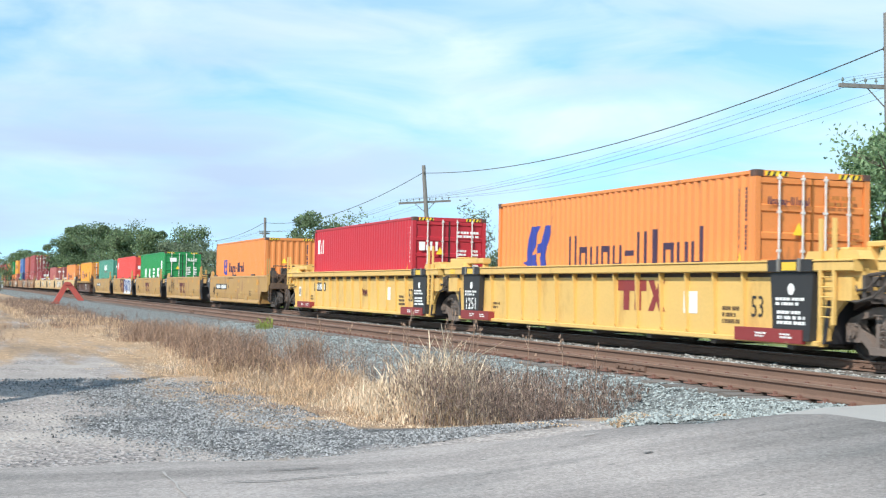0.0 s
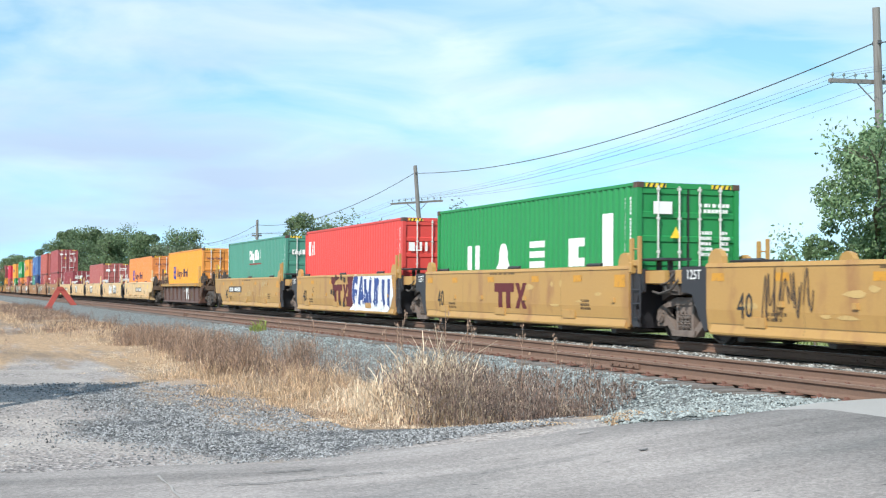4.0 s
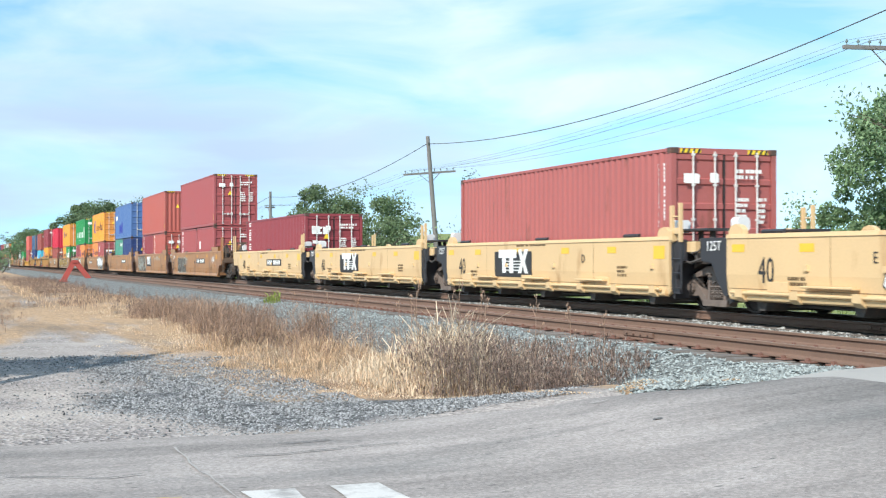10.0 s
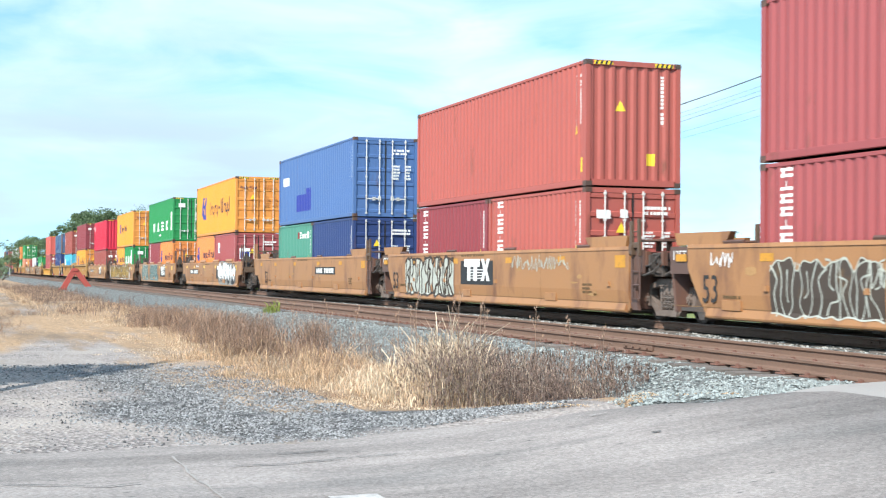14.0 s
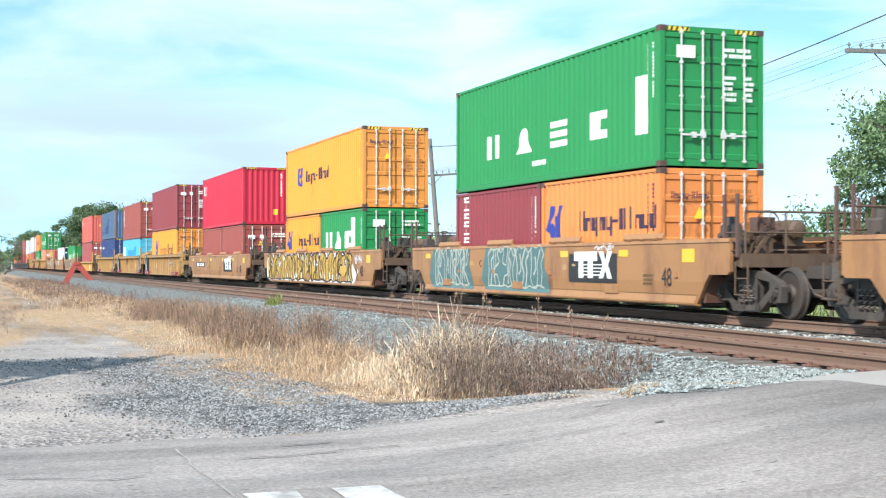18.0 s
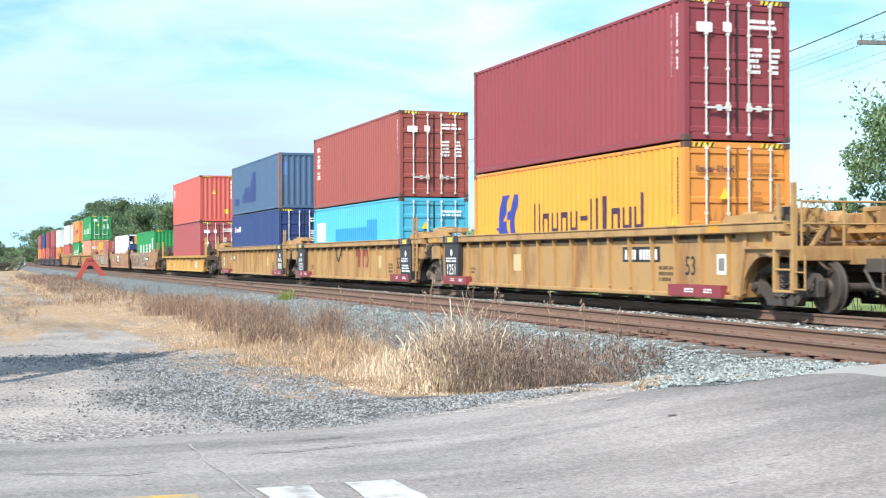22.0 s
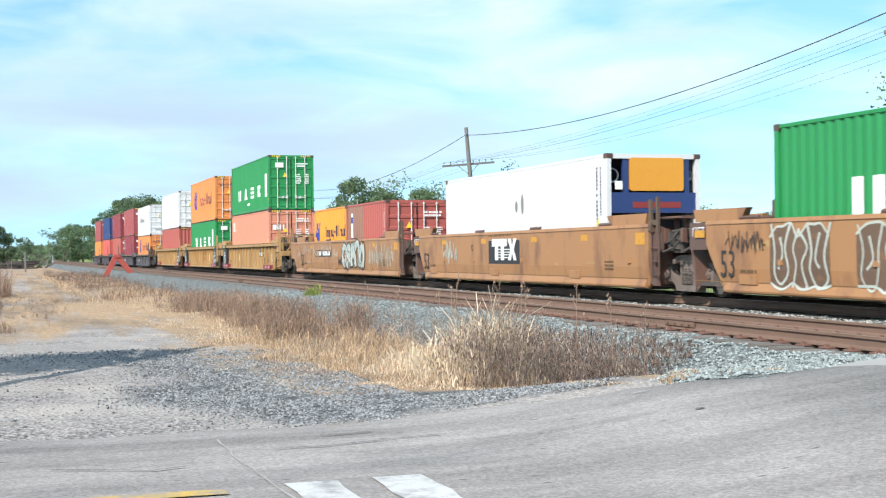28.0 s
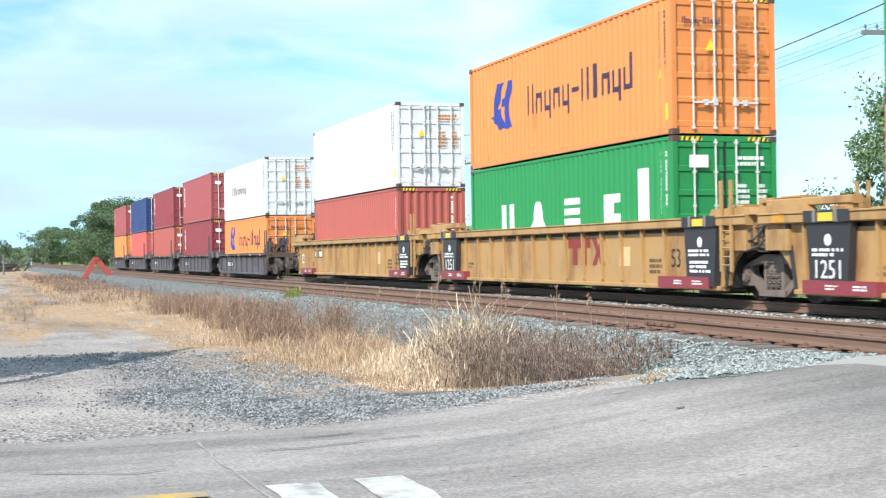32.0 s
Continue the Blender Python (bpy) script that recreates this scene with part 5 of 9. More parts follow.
    if name in ("logo", "both"):
        x = {"cream40": 2.1 if seed == 10 else -1.55, "brown53": -0.1, "brown48": 3.5}.get(style, 0)
        p = put("mark_field", [rect(x - 1.22, x + 1.22, z1 - 0.88, z1 - 0.24)], MARK_BLACK, "black field with white owner's mark")
        for q in yoke(x, z1 - 0.78, 1.02 if z1 > 3 else 0.95):
            part("mark_block", flat_mesh(q, -0.004), MARK_WHITE, p)
        part("mark_stripe", flat_mesh([rect(x - 0.70, x + 0.62, z1 - 0.72 + 0.075 * q, z1 - 0.695 + 0.075 * q) for q in range(4)], -0.0052), MARK_WHITE, p, kind="stuff")
    if name in ("red", "red_tan"):
        x = 0.0 if smooth else 2.05
        for q in yoke(x, z1 - 0.95, 1.0):
            put("owner_mark", q, MARK_PLUM if smooth else MARK_RED, "faded red owner's mark")
    if name == "dull":
        for q in yoke(1.95, 0.40, 1.05):
            put("owner_mark", q, MARK_WHITE, "worn white owner's mark")
    if not smooth and b > 8 and z1 > 1.4:
        for s, e in zip((-1, 1), ends):
            x2 = 6.97 if s > 0 else -6.47 - 0.48 * (e == "joint")
            q = part("red_placard", Geo().box(-1.02, 1.02, -1.525, -1.30, z0 - 0.03, z0 + 0.20), MARK_RED if style == "yellow53" else PAINT["wine"], car, "dark red warning placard", at=(x2, 0, 0))
            part("placard_bar", flat_mesh(code_bars(-0.35, 0.0, z0 + 0.03, z0 + 0.13, 2, seed) + code_bars(0.4, 0.8, z0 + 0.03, z0 + 0.13, 2, seed + 1), 0), MARK_WHITE, q, at=(0, -1.530, 0), kind="stuff")
            if e == "end":
                put("white_patch", [rect(s * 7.75 - 0.17, s * 7.75 + 0.17, z0 + 0.40, z0 + 0.78)], MARK_WHITE, "", 0.003)
                put("dull_patch", [rect(s * 7.75 - 0.11, s * 7.75 + 0.11, z0 + 0.47, z0 + 0.71)], MARK_GREY, "", 0.006)
                continue
            x = s * 7.65 if s > 0 else -7.25
            p = part("black_panel", Geo().prism([(-0.52, z0 + 0.02), (0.52, z0 + 0.02), (0.62, z1 - 0.20), (-0.62, z1 - 0.20)], "y", -1.50, -1.36).box(-0.64, 0.64, -1.55, -1.50, z1 - 0.19, z1 + 0.012), PAINT["car_black"] if style == "ochre53" else MARK_BLACK, car, "black stencil panel", at=(x, 0, 0))
            part("panel_mark", flat_mesh([disc(0.0, 1.12, 0.10, 0.10)] + code_bars(-0.45, 0.42, 0.82, 0.98, 2, seed), 0), MARK_WHITE, p, at=(0, -1.505, 0), kind="stuff")
            part("reflector", refl, MARK_REFLEX, p, at=(0.0, -1.554, z1 - 0.10))
            for xs in (-0.30, 0.30):
                part("clamp", shared("panel_clamp", lambda: Geo().slab(-0.03, 0.03, -1.575, -1.54, -0.19, 0.03, 0.01)), MARK_GREY, p, "pale steel clamp", at=(xs, 0, z1))
            if s < 0:
                part("panel_number", letters("1251", 0.44), MARK_WHITE, p, "white stencilled number", at=(0, -1.506, 0.62))
            else:
                part("panel_mark", flat_mesh(code_bars(-0.4, 0.42, 0.50, 0.76, 3, seed + 4), 0), MARK_WHITE, p, at=(0, -1.505, 0), kind="stuff")
        x = 4.1 if ends[1] == "joint" else -2.5
        put("white_patch", [rect(x - 0.26, x + 0.26, 0.64, 1.06)], MARK_WHITE if style == "yellow53" else PAINT["car_cream"])
    return put


SIGNS = (
    (((0.15, 1.0), (0.12, 0.45), (0.30, 0.02), (0.65, 0.05), (0.85, 0.45), (0.85, 1.0)),),
    (((0.85, 0.92), (0.45, 1.0), (0.15, 0.72), (0.5, 0.48), (0.82, 0.25), (0.5, 0.0), (0.08, 0.10)),),
    (((0.15, 0.0), (0.18, 0.55), (0.22, 1.02)), ((0.25, 0.95), (0.75, 0.88), (0.72, 0.55), (0.28, 0.48), (0.6, 0.28), (0.95, -0.02))),
    (((0.8, 0.95), (0.35, 1.0), (0.1, 0.5), (0.35, 0.02), (0.85, 0.08)), ((0.2, 0.5), (0.5, 0.55), (0.78, 0.5))),
    (((0.1, 0.0), (0.3, 0.6), (0.5, 1.05), (0.68, 0.6), (0.95, 0.0)), ((0.25, 0.35), (0.55, 0.30), (0.8, 0.36))),
    (((0.1, 1.0), (0.25, 0.4), (0.45, 0.0), (0.6, 0.5), (0.75, 0.0), (0.9, 0.5), (1.0, 1.0)),),
    (((0.2, 1.0), (0.15, 0.5), (0.22, 0.05), (0.55, 0.0), (0.95, 0.12)),),
    (((0.5, 1.0), (0.15, 0.72), (0.15, 0.28), (0.5, 0.0), (0.85, 0.28), (0.85, 0.72), (0.52, 1.0)),),
)


def spray(put, x0, x1, z0, z1, n, fill, edge, ink, seed, slits=2, edge_w=0.05, fat=0.30):
    """Spray paint: a row of fat bent strokes that lap over one another, with an outline; no legible letters."""
    r = random.Random(seed)
    w, h = (x1 - x0) / n, z1 - z0
    fat_w = fat * min(w * 1.25, h)
    m = fat_w / 2
    order = list(range(n))
    last = -1
    for i in order:
        k = r.randrange(len(SIGNS))
        k = (k + 1) % len(SIGNS) if k == last else k
        last = k
        a, lean, up = x0 + i * w - 0.06 * w, r.uniform(-0.12, 0.18) * w, r.uniform(0.0, 0.08) * h
        turn_x, turn_z = r.random() < 0.5, r.random() < 0.6
        lines = []
        for line in SIGNS[k]:
            lines.append([(a + 1.1 * w * ((1 - u if turn_x else u) + r.uniform(-0.08, 0.08)) + lean * v, z0 + m + up + (h - 2 * m - up) * min(max((1 - v if turn_z else v) + r.uniform(-0.06, 0.06), -0.02), 1.02)) for u, v in line])
        lift = 0.0022 * i
        if edge:
            put("spray_edge", ribbons(lines, fat_w, 0.35, edge_w), edge, "", 0.004 + lift)
        put("spray_fill", ribbons(lines, fat_w, 0.35), fill, "", 0.0056 + lift)
        for q in range(slits):
            u, v = r.uniform(0.1, 0.9), r.uniform(0.15, 0.8)
            xa, za = a + u * w, z0 + v * h
            put("spray_line", ribbons([[(xa, za), (xa + r.uniform(-0.12, 0.12), za + 0.10), (xa + r.uniform(-0.15, 0.15), za + r.uniform(0.14, 0.28))]], 0.035), ink, "", 0.0072 + lift + 0.0003 * q)


def bulge(put, x0, x1, z0, z1, n, fill, edge, seed, edge_w=0.03):
    """Spray paint: swollen upright lobes side by side, each with a pale outline."""
    r = random.Random(seed)
    w, h = (x1 - x0) / n, z1 - z0
    for i in range(n):
        x = x0 + (i + 0.5) * w
        top, low = z1 - r.uniform(0, 0.22) * h, z0 + r.uniform(0, 0.10) * h
        cx, cz, rx, rz = x, (top + low) / 2, w * 0.56, (top - low) / 2
        lean, pts = r.uniform(-0.12, 0.2), []
        for k in range(14):
            a = 2 * math.pi * k / 14
            c, d = math.cos(a), math.sin(a)
            u, v = math.copysign(abs(c) ** 0.75, c), math.copysign(abs(d) ** 0.6, d)
            pts.append((cx + rx * u * r.uniform(0.82, 1.05) + lean * w * v, cz + rz * v * r.uniform(0.94, 1.0)))
        big = [(cx + (a - cx) * (1 + edge_w / rx), cz + (b - cz) * (1 + edge_w / rz)) for a, b in pts]
        put("spray_edge", [big], edge, "", 0.004 + 0.0022 * i)
        put("spray_fill", [pts], fill, "", 0.0052 + 0.0022 * i)


def wild(put, x0, x1, z0, z1, n, fill, ink, seed, line=0.05, chip=None):
    """Spray paint: run-together block shapes filled in one colour and drawn over with tall bent lines; no legible letters."""
    r = random.Random(seed)
    w, h = (x1 - x0) / n, z1 - z0
    m = 4 * n
    low = [(x0 + (x1 - x0) * k / m, z0 + r.uniform(0.0, 0.09) * h) for k in range(m + 1)]
    high = [(x0 + (x1 - x0) * k / m + r.uniform(-0.04, 0.04) * w, z1 - h * (r.uniform(0.14, 0.24) if k % 4 == 0 else r.uniform(0.0, 0.09))) for k in range(m, -1, -1)]
    put("spray_fill", [low + high], fill, "", 0.003)
    if chip:
        for k in range(2 * n):
            x, z, b = x0 + (k + r.uniform(0.1, 0.9)) * w / 2, z0 + h * r.choice((0.02, 0.1, 0.5, 0.72)), r.uniform(0.05, 0.13) * w
            put("spray_chip", [[(x - b, z), (x + b, z + 0.02), (x + b * r.uniform(0.2, 1.6), z + 0.25 * h), (x - b * 0.3, z + 0.2 * h)]], chip, "", 0.0042 + 0.0002 * k)
    put("spray_line", ribbons([low, high], line), ink, "", 0.0056 + 0.0004 * n)
    shapes = (
        ((0.02, 0.02), (0.10, 0.45), (0.02, 0.82), (0.22, 0.97), (0.42, 0.86), (0.40, 0.50), (0.52, 0.06)),
        ((0.20, 0.04), (0.34, 0.40), (0.24, 0.62), (0.48, 0.74)),
        ((0.50, 0.98), (0.58, 0.66), (0.50, 0.38), (0.72, 0.26), (0.92, 0.04)),
        ((0.66, 0.52), (0.84, 0.64), (0.76, 0.88), (0.98, 0.96)),
        ((0.04, 0.96), (0.18, 0.55), (0.12, 0.20), (0.40, 0.04), (0.62, 0.30), (0.56, 0.62), (0.74, 0.95)),
        ((0.30, 0.30), (0.42, 0.48), (0.36, 0.78)),
        ((0.78, 0.02), (0.90, 0.36), (0.78, 0.60), (1.02, 0.84)),
    )
    for i in range(n):
        a, lean, flip = x0 + i * w, r.uniform(-0.06, 0.14) * w, r.random() < 0.45
        for q, pts in enumerate(shapes[:4] if r.random() < 0.55 else shapes[4:]):
            pts = [(a + w * ((1 - u if flip else u) + r.uniform(-0.05, 0.05)) + lean * v, z0 + h * min(max(v + r.uniform(-0.05, 0.05), 0.02), 0.97)) for u, v in pts]
            put("spray_line", ribbons([pts], line * r.uniform(0.75, 1.35), 0.5), ink, "", 0.0062 + 0.0004 * n + 0.0014 * (q % 4) + 0.0003 * (i % 3))


def scribble(put, x0, x1, z0, z1, n, m, seed, w=0.028):
    """A quick thin tag of loops."""
    r = random.Random(seed)
    for i in range(n):
        a = x0 + (x1 - x0) * i / n
        d = (x1 - x0) / n
        pts = [(a + d * (0.1 + 0.2 * q + r.uniform(-0.25, 0.25)), z0 + (z1 - z0) * (r.uniform(0.55, 1) if q % 2 else r.uniform(0, 0.4))) for q in range(6)]
        put("scribble", ribbons([pts], w), m, "", 0.006 + 0.0012 * i)


SPRAY_WHITE = mat("spray_white", (0.74, 0.75, 0.76), 0.6, 0, 9, 0.12, 0.05, (0.45, 0.46, 0.48), 0.45)
SPRAY_DULL = mat("spray_dull", lin(206, 210, 202), 0.6, 0, 9, 0.15, 0.05, lin(126, 150, 146), 0.6, (1.5, 1.5, 1.5))
SPRAY_DUSTY = mat("spray_dusty", lin(216, 186, 160), 0.6, 0, 9, 0.15, 0.05, lin(184, 140, 104), 0.6, (2, 2, 2))
SPRAY_GREY = mat("spray_charcoal", lin(84, 72, 64), 0.7, 0, 9, 0.2, 0.05, lin(130, 100, 66), 0.35)
SPRAY_TEAL = mat("spray_teal", lin(98, 134, 136), 0.6, 0, 9, 0.15, 0.05, lin(150, 130, 90), 0.3)
SPRAY_GOLD = mat("spray_gold", lin(226, 186, 96), 0.6, 0, 9, 0.15, 0.05, lin(190, 150, 80), 0.45)
SPRAY_TAN = mat("spray_tan", lin(222, 192, 140), 0.6)
SPRAY_INK = mat("spray_ink", lin(74, 52, 44), 0.6, 0, 9, 0.2, 0.05, lin(130, 92, 62), 0.3)
SPRAY_SMOKE = mat("spray_smoke", lin(122, 96, 78), 0.65, 0, 9, 0.25, 0.05, lin(160, 118, 82), 0.5, (1, 1, 3))
SPRAY_PALE = mat("spray_pale_green", lin(208, 212, 202), 0.6, 0, 9, 0.12, 0.05)
SPRAY_BLUE = mat("spray_blue", lin(60, 88, 160), 0.6, 0, 9, 0.12, 0.05)


def extra_car_parts(car, style, left, right):
    """Fittings that only some kinds of car have."""
    spec = STYLES[style]
    b, z0, z1 = spec["half"], spec["z0"], spec["z1"]
    pm = PAINT[spec["paint"]]
    if style == "brown53":
        flap = shared("end_flap", lambda: Geo().prism([(-1.75, 0), (0.0, 0), (0.10, 0.24), (-1.95, 0.24)], "y", 0.02, 0.16))
        for s in (-1, 1):
            for y in (-1.5, 1.5):
                m = Matrix.Translation((s * (b - 0.15), y, z1)) @ Matrix.Diagonal((s, 1 if y < 0 else -1, 1, 1))
                part("end_flap", flap, pm, car, at=m)
    if style in ("tan40", "cream40"):
        k = 0.85 if style == "tan40" else 0.6
        bow = shared(("corner_guide", style), lambda: Geo().prism([(-0.24, 0.0), (-0.22, 0.16 * k), (-0.14, 0.28 * k), (0.0, 0.33 * k), (0.14, 0.28 * k), (0.22, 0.16 * k), (0.24, 0.0)], "y", 0.02, 0.14))
        for s in (-1, 1):
            if (left if s < 0 else right) == "joint":
                part("corner_guide", bow, pm, car, "rounded container guide", at=(s * (b - 0.22), -1.5, z1))
                part("corner_guide", bow, pm, car, "rounded container guide", at=(s * (b - 0.22), 1.34, z1))
    if style in ("cream40",):
        pipe = shared("sill_pipe", lambda: Geo().rod((-b + 0.2, -1.56, z0 + 0.10), (b - 0.2, -1.56, z0 + 0.10), 0.03, 8))
        part("sill_pipe", pipe, pm, car)
        for x in (-3.3, 0.0, 3.1):
            part("sill_step", shared("sill_step", lambda: Geo().slab(-0.7, 0.7, -1.64, -1.50, z0 + 0.22, z0 + 0.26, 0.01)), pm, car, at=(x, 0, 0))
        for i in range(8):
            part("sill_bracket", shared("sill_bracket", lambda: Geo().prism([(-1.50, z0 - 0.06), (-1.60, z0 + 0.02), (-1.60, z0 + 0.16), (-1.50, z0 + 0.16)], "x", -0.12, 0.12)), pm, car, at=(-b + 0.5 + i * (2 * b - 1) / 7, 0, 0))
        for s in (-1, 1):
            part("lock_box", shared("lock_box", lambda: Geo().slab(-0.12, 0.12, -1.34, -1.08, 1.52, 1.78, 0.05)), PAINT["white"], car, "white plastic lock box", at=(s * (b + 0.05), 0, 0))
    if style in ("tan40", "cream40", "brown53"):
        if left == "joint":
            part("end_writing", letters("125T", 0.26), MARK_WHITE, car, "white stencilled number", at=(-b - 0.54 if b < 8 else -b + 0.24, -1.484, z1 - 0.20))
    if spec["style"] == "smooth":
        # access plates, tie-down lugs
        for x in (-b * 0.75, -b * 0.1, b * 0.55):
            part("access_plate", shared("access_plate", lambda: Geo().slab(-0.32, 0.32, -1.512, -1.455, -0.09, 0.09, 0.004)), pm, car, at=(x, 0, z0 + 0.22))
        for x in (-b * 0.62, -b * 0.3, b * 0.15, b * 0.9):
            part("tie_lug", shared("tie_lug", lambda: Geo().prism([(-0.07, -0.05), (0.07, -0.05), (0.05, 0.05), (-0.05, 0.05)], "y", -1.54, -1.47)), pm, car, at=(x, 0, z0 + 0.55))
    part("brake_pipe", shared(("brake_pipe", style), lambda: Geo().rod((-b, -0.9, 0.20), (b, -0.9, 0.20), 0.03, 6)), STEEL_DIRTY, car)
    for x in (-b * 0.4, b * 0.35):
        part("underslung_tank", shared("underslung_tank", lambda: Geo().rod((-0.3, -0.7, 0.17), (0.3, -0.7, 0.17), 0.09, 8)), STEEL_DIRTY, car, at=(x, 0, 0))

# ---- the train ----
# unit: car style, left end, right end, middle of the unit along the track at the start
CARS = [
    ("yellow53", "joint", "end", -7.9), ("yellow53", "joint", "joint", -27.2), ("yellow53", "end", "joint", -46.45),
    ("tan40", "joint", "end", -67.62), ("tan40", "joint", "joint", -83.38), ("tan40", "joint", "joint", -98.95), ("tan40", "joint", "joint", -114.35), ("tan40", "end", "joint", -129.86),
    ("dark40", "end", "end", -149.45),
    ("cream40", "joint", "end", -168.84), ("cream40", "joint", "joint", -184.16), ("cream40", "joint", "joint", -199.30), ("cream40", "joint", "joint", -214.64), ("cream40", "end", "joint", -229.98),
    ("brown53", "joint", "end", -251.28), ("brown53", "joint", "joint", -270.67), ("brown53", "end", "joint", -290.16),
    ("brown48", "end", "end", -312.52), ("brown48", "end", "end", -334.36), ("brown48", "end", "end", -356.22), ("brown48", "end", "end", -378.10),
    ("ochre53", "joint", "end", -400.62), ("ochre53", "joint", "joint", -419.99), ("ochre53", "end", "joint", -439.14),
    ("ochre_single", "end", "end", -462.62),
    ("brown53", "joint", "end", -485.54), ("brown53", "joint", "joint", -505.01), ("brown53", "end", "joint", -524.40),
    ("ochre53", "joint", "end", -547.62), ("ochre53", "joint", "joint", -566.74), ("ochre53", "end", "joint", -586.28),
    ("grey40", "joint", "end", -608.86), ("grey40", "joint", "joint", -625.93), ("grey40", "joint", "joint", -643.21), ("grey40", "joint", "joint", -660.62), ("grey40", "end", "joint", -677.81),
]
CAR_WORDS = {
    "yellow53": "bright yellow ribbed steel well car with black stencil panels",
    "ochre53": "weathered ochre ribbed steel well car with black stencil panels",
    "ochre_single": "low golden yellow ribbed single well car",
    "tan40": "dusty tan smooth-sided well car with faded stencils",
    "cream40": "clean cream smooth-sided well car with black end panels",
    "brown53": "dirty brown smooth-sided long well car with worn paint",
    "brown48": "grimy dark brown well car with spray-painted side",
    "dark40": "rusty dark brown ribbed well car with tan top rail",
    "grey40": "dark grey ribbed well car at the train's tail",
}
END_TRUCK = {"yellow53": 9.35, "ochre53": 9.35, "ochre_single": 9.35, "tan40": 7.45, "cream40": 7.45, "brown53": 9.75, "brown48": 9.15, "dark40": 7.6, "grey40": 7.5}
WELL_Z = 0.36
TRAIN = []  # (thing, offset of its origin along the track, height)
for i, (style, left, right, mid) in enumerate(CARS):
    ll = (mid - CARS[i + 1][3]) / 2 if left == "joint" else END_TRUCK[style]
    lr = (CARS[i - 1][3] - mid) / 2 if right == "joint" else END_TRUCK[style]
    car = well_car(style, left, right, ll, lr, CAR_WORDS[style], "well cars of the train", 100 + i)
    number = {"yellow53": "53", "ochre53": "53", "brown53": "53", "brown48": "48", "tan40": "40", "cream40": "40"}.get(style, "")
    name = {"yellow53": ("red", "plate"), "ochre53": ("red", "plate"), "brown53": ("logo", "plate"), "brown48": ("both", "logo"), "tan40": ("red", "plate"), "cream40": ("logo", "plate"), "dark40": ("dull", "dull")}.get(style, ("plate", "plate"))
    pick = name[1] if (left == "end" or right == "end") and style not in ("brown48",) else name[0]
    if i == 1:
        pick = "red"
    if i in (20, 17):
        pick = "both"
    if i == 18:
        pick = "logo"
    if i in (19, 24):
        pick = ""
    put = car_paint(car, style, i, number, True, pick, (left, right), {27: -3.03, 25: 3.3, 14: 3.25}.get(i))
    if i == 24:
        put("white_patch", [rect(5.2, 5.8, 0.42, 0.80)], MARK_WHITE, "", 0.003)
        put("owner_mark", [rect(2.95, 4.1, 0.82, 0.92), rect(3.1, 3.25, 0.45, 0.82), rect(3.55, 3.7, 0.45, 0.82)], MARK_RED, "faded red owner's mark", 0.003)
    TRAIN.append((car, mid, 0.0, 0.0))
    extra_car_parts(car, style, left, right)
    if i == 2:
        scribble(put, 1.2, 1.8, 0.72, 1.02, 4, MARK_PLUM, 71, 0.03)
    if i == 22:
        part("strap", Geo().tube([(-1.75, -1.40, 1.40), (-1.55, -1.42, 1.05), (-1.25, -1.43, 0.86), (-0.98, -1.42, 1.08), (-0.80, -1.40, 1.40)], 0.022, 5), SEAL, car, "dark slack strap hanging from the rail")
    for ch, x, z in {6: (("C", -3.74, 0.97),), 11: (("D", 2.59, 1.02),), 10: (("E", -2.2, 1.04),), 14: (("A", 1.2, 0.95),), 26: (("C", -2.74, 1.1),), 3: (("A", -1.01, 0.97),), 18: (("C", -3.39, 0.97),), 20: (("A", -2.93, 0.93),), 17: (("B", -3.12, 0.95),)}.get(i, ()):
        part("stencil", letters(ch, 0.26), MARK_BLACK, car, "black stencilled letter", at=(x, -1.508, z))
    if i == 6:
        put("spray_field", [[(-1.2, 1.25), (-0.85, 1.12), (-0.55, 1.30), (-0.2, 1.36), (0.0, 1.47), (-1.1, 1.47)]], MARK_PLUM, "maroon sprayed patch", 0.002)
        put("spray_field", [[(0.75, 0.42), (1.9, 0.38), (2.0, 0.9), (1.6, 1.47), (0.9, 1.47), (1.05, 0.95)]], MARK_PLUM, "maroon sprayed patch", 0.0022)
        put("spray_field", [[(1.25, 0.30), (5.6, 0.29), (6.1, 0.8), (5.9, 1.48), (2.2, 1.48), (1.75, 1.1), (2.15, 0.85)]], SPRAY_WHITE, "white sprayed field", 0.003)
        rr = random.Random(2)
        spray(put, 1.6, 5.7, 0.32, 1.46, 6, SPRAY_BLUE, SPRAY_WHITE, SPRAY_WHITE, 3, 1, 0.03, 0.26)
        for k in range(8):
            x, z = rr.choice([(-1.1, 0.95), (-0.9, 1.2), (-0.5, 1.38), (0.2, 1.40), (0.6, 1.35), (-0.75, 0.85), (0.0, 0.5), (0.5, 0.48)]), rr.uniform(-0.05, 0.05)
            put("spray_spot", [disc(x[0], x[1] + z, 0.12, 0.10)], SPRAY_GREY, "", 0.016 + 0.001 * k)
    elif i == 10:
        bulge(put, -1.9, 0.1, 0.38, 1.44, 2, SPRAY_WHITE, MARK_BLACK, 5, 0.03)
        scribble(put, -1.7, -0.1, 0.7, 1.2, 3, MARK_BLACK, 33, 0.02)
    elif i == 14:
        wild(put, -5.3, -2.2, 0.26, 1.28, 4, SPRAY_GREY, SPRAY_PALE, 6, 0.026)
        scribble(put, 6.8, 7.8, 0.88, 1.33, 4, SPRAY_WHITE, 7)
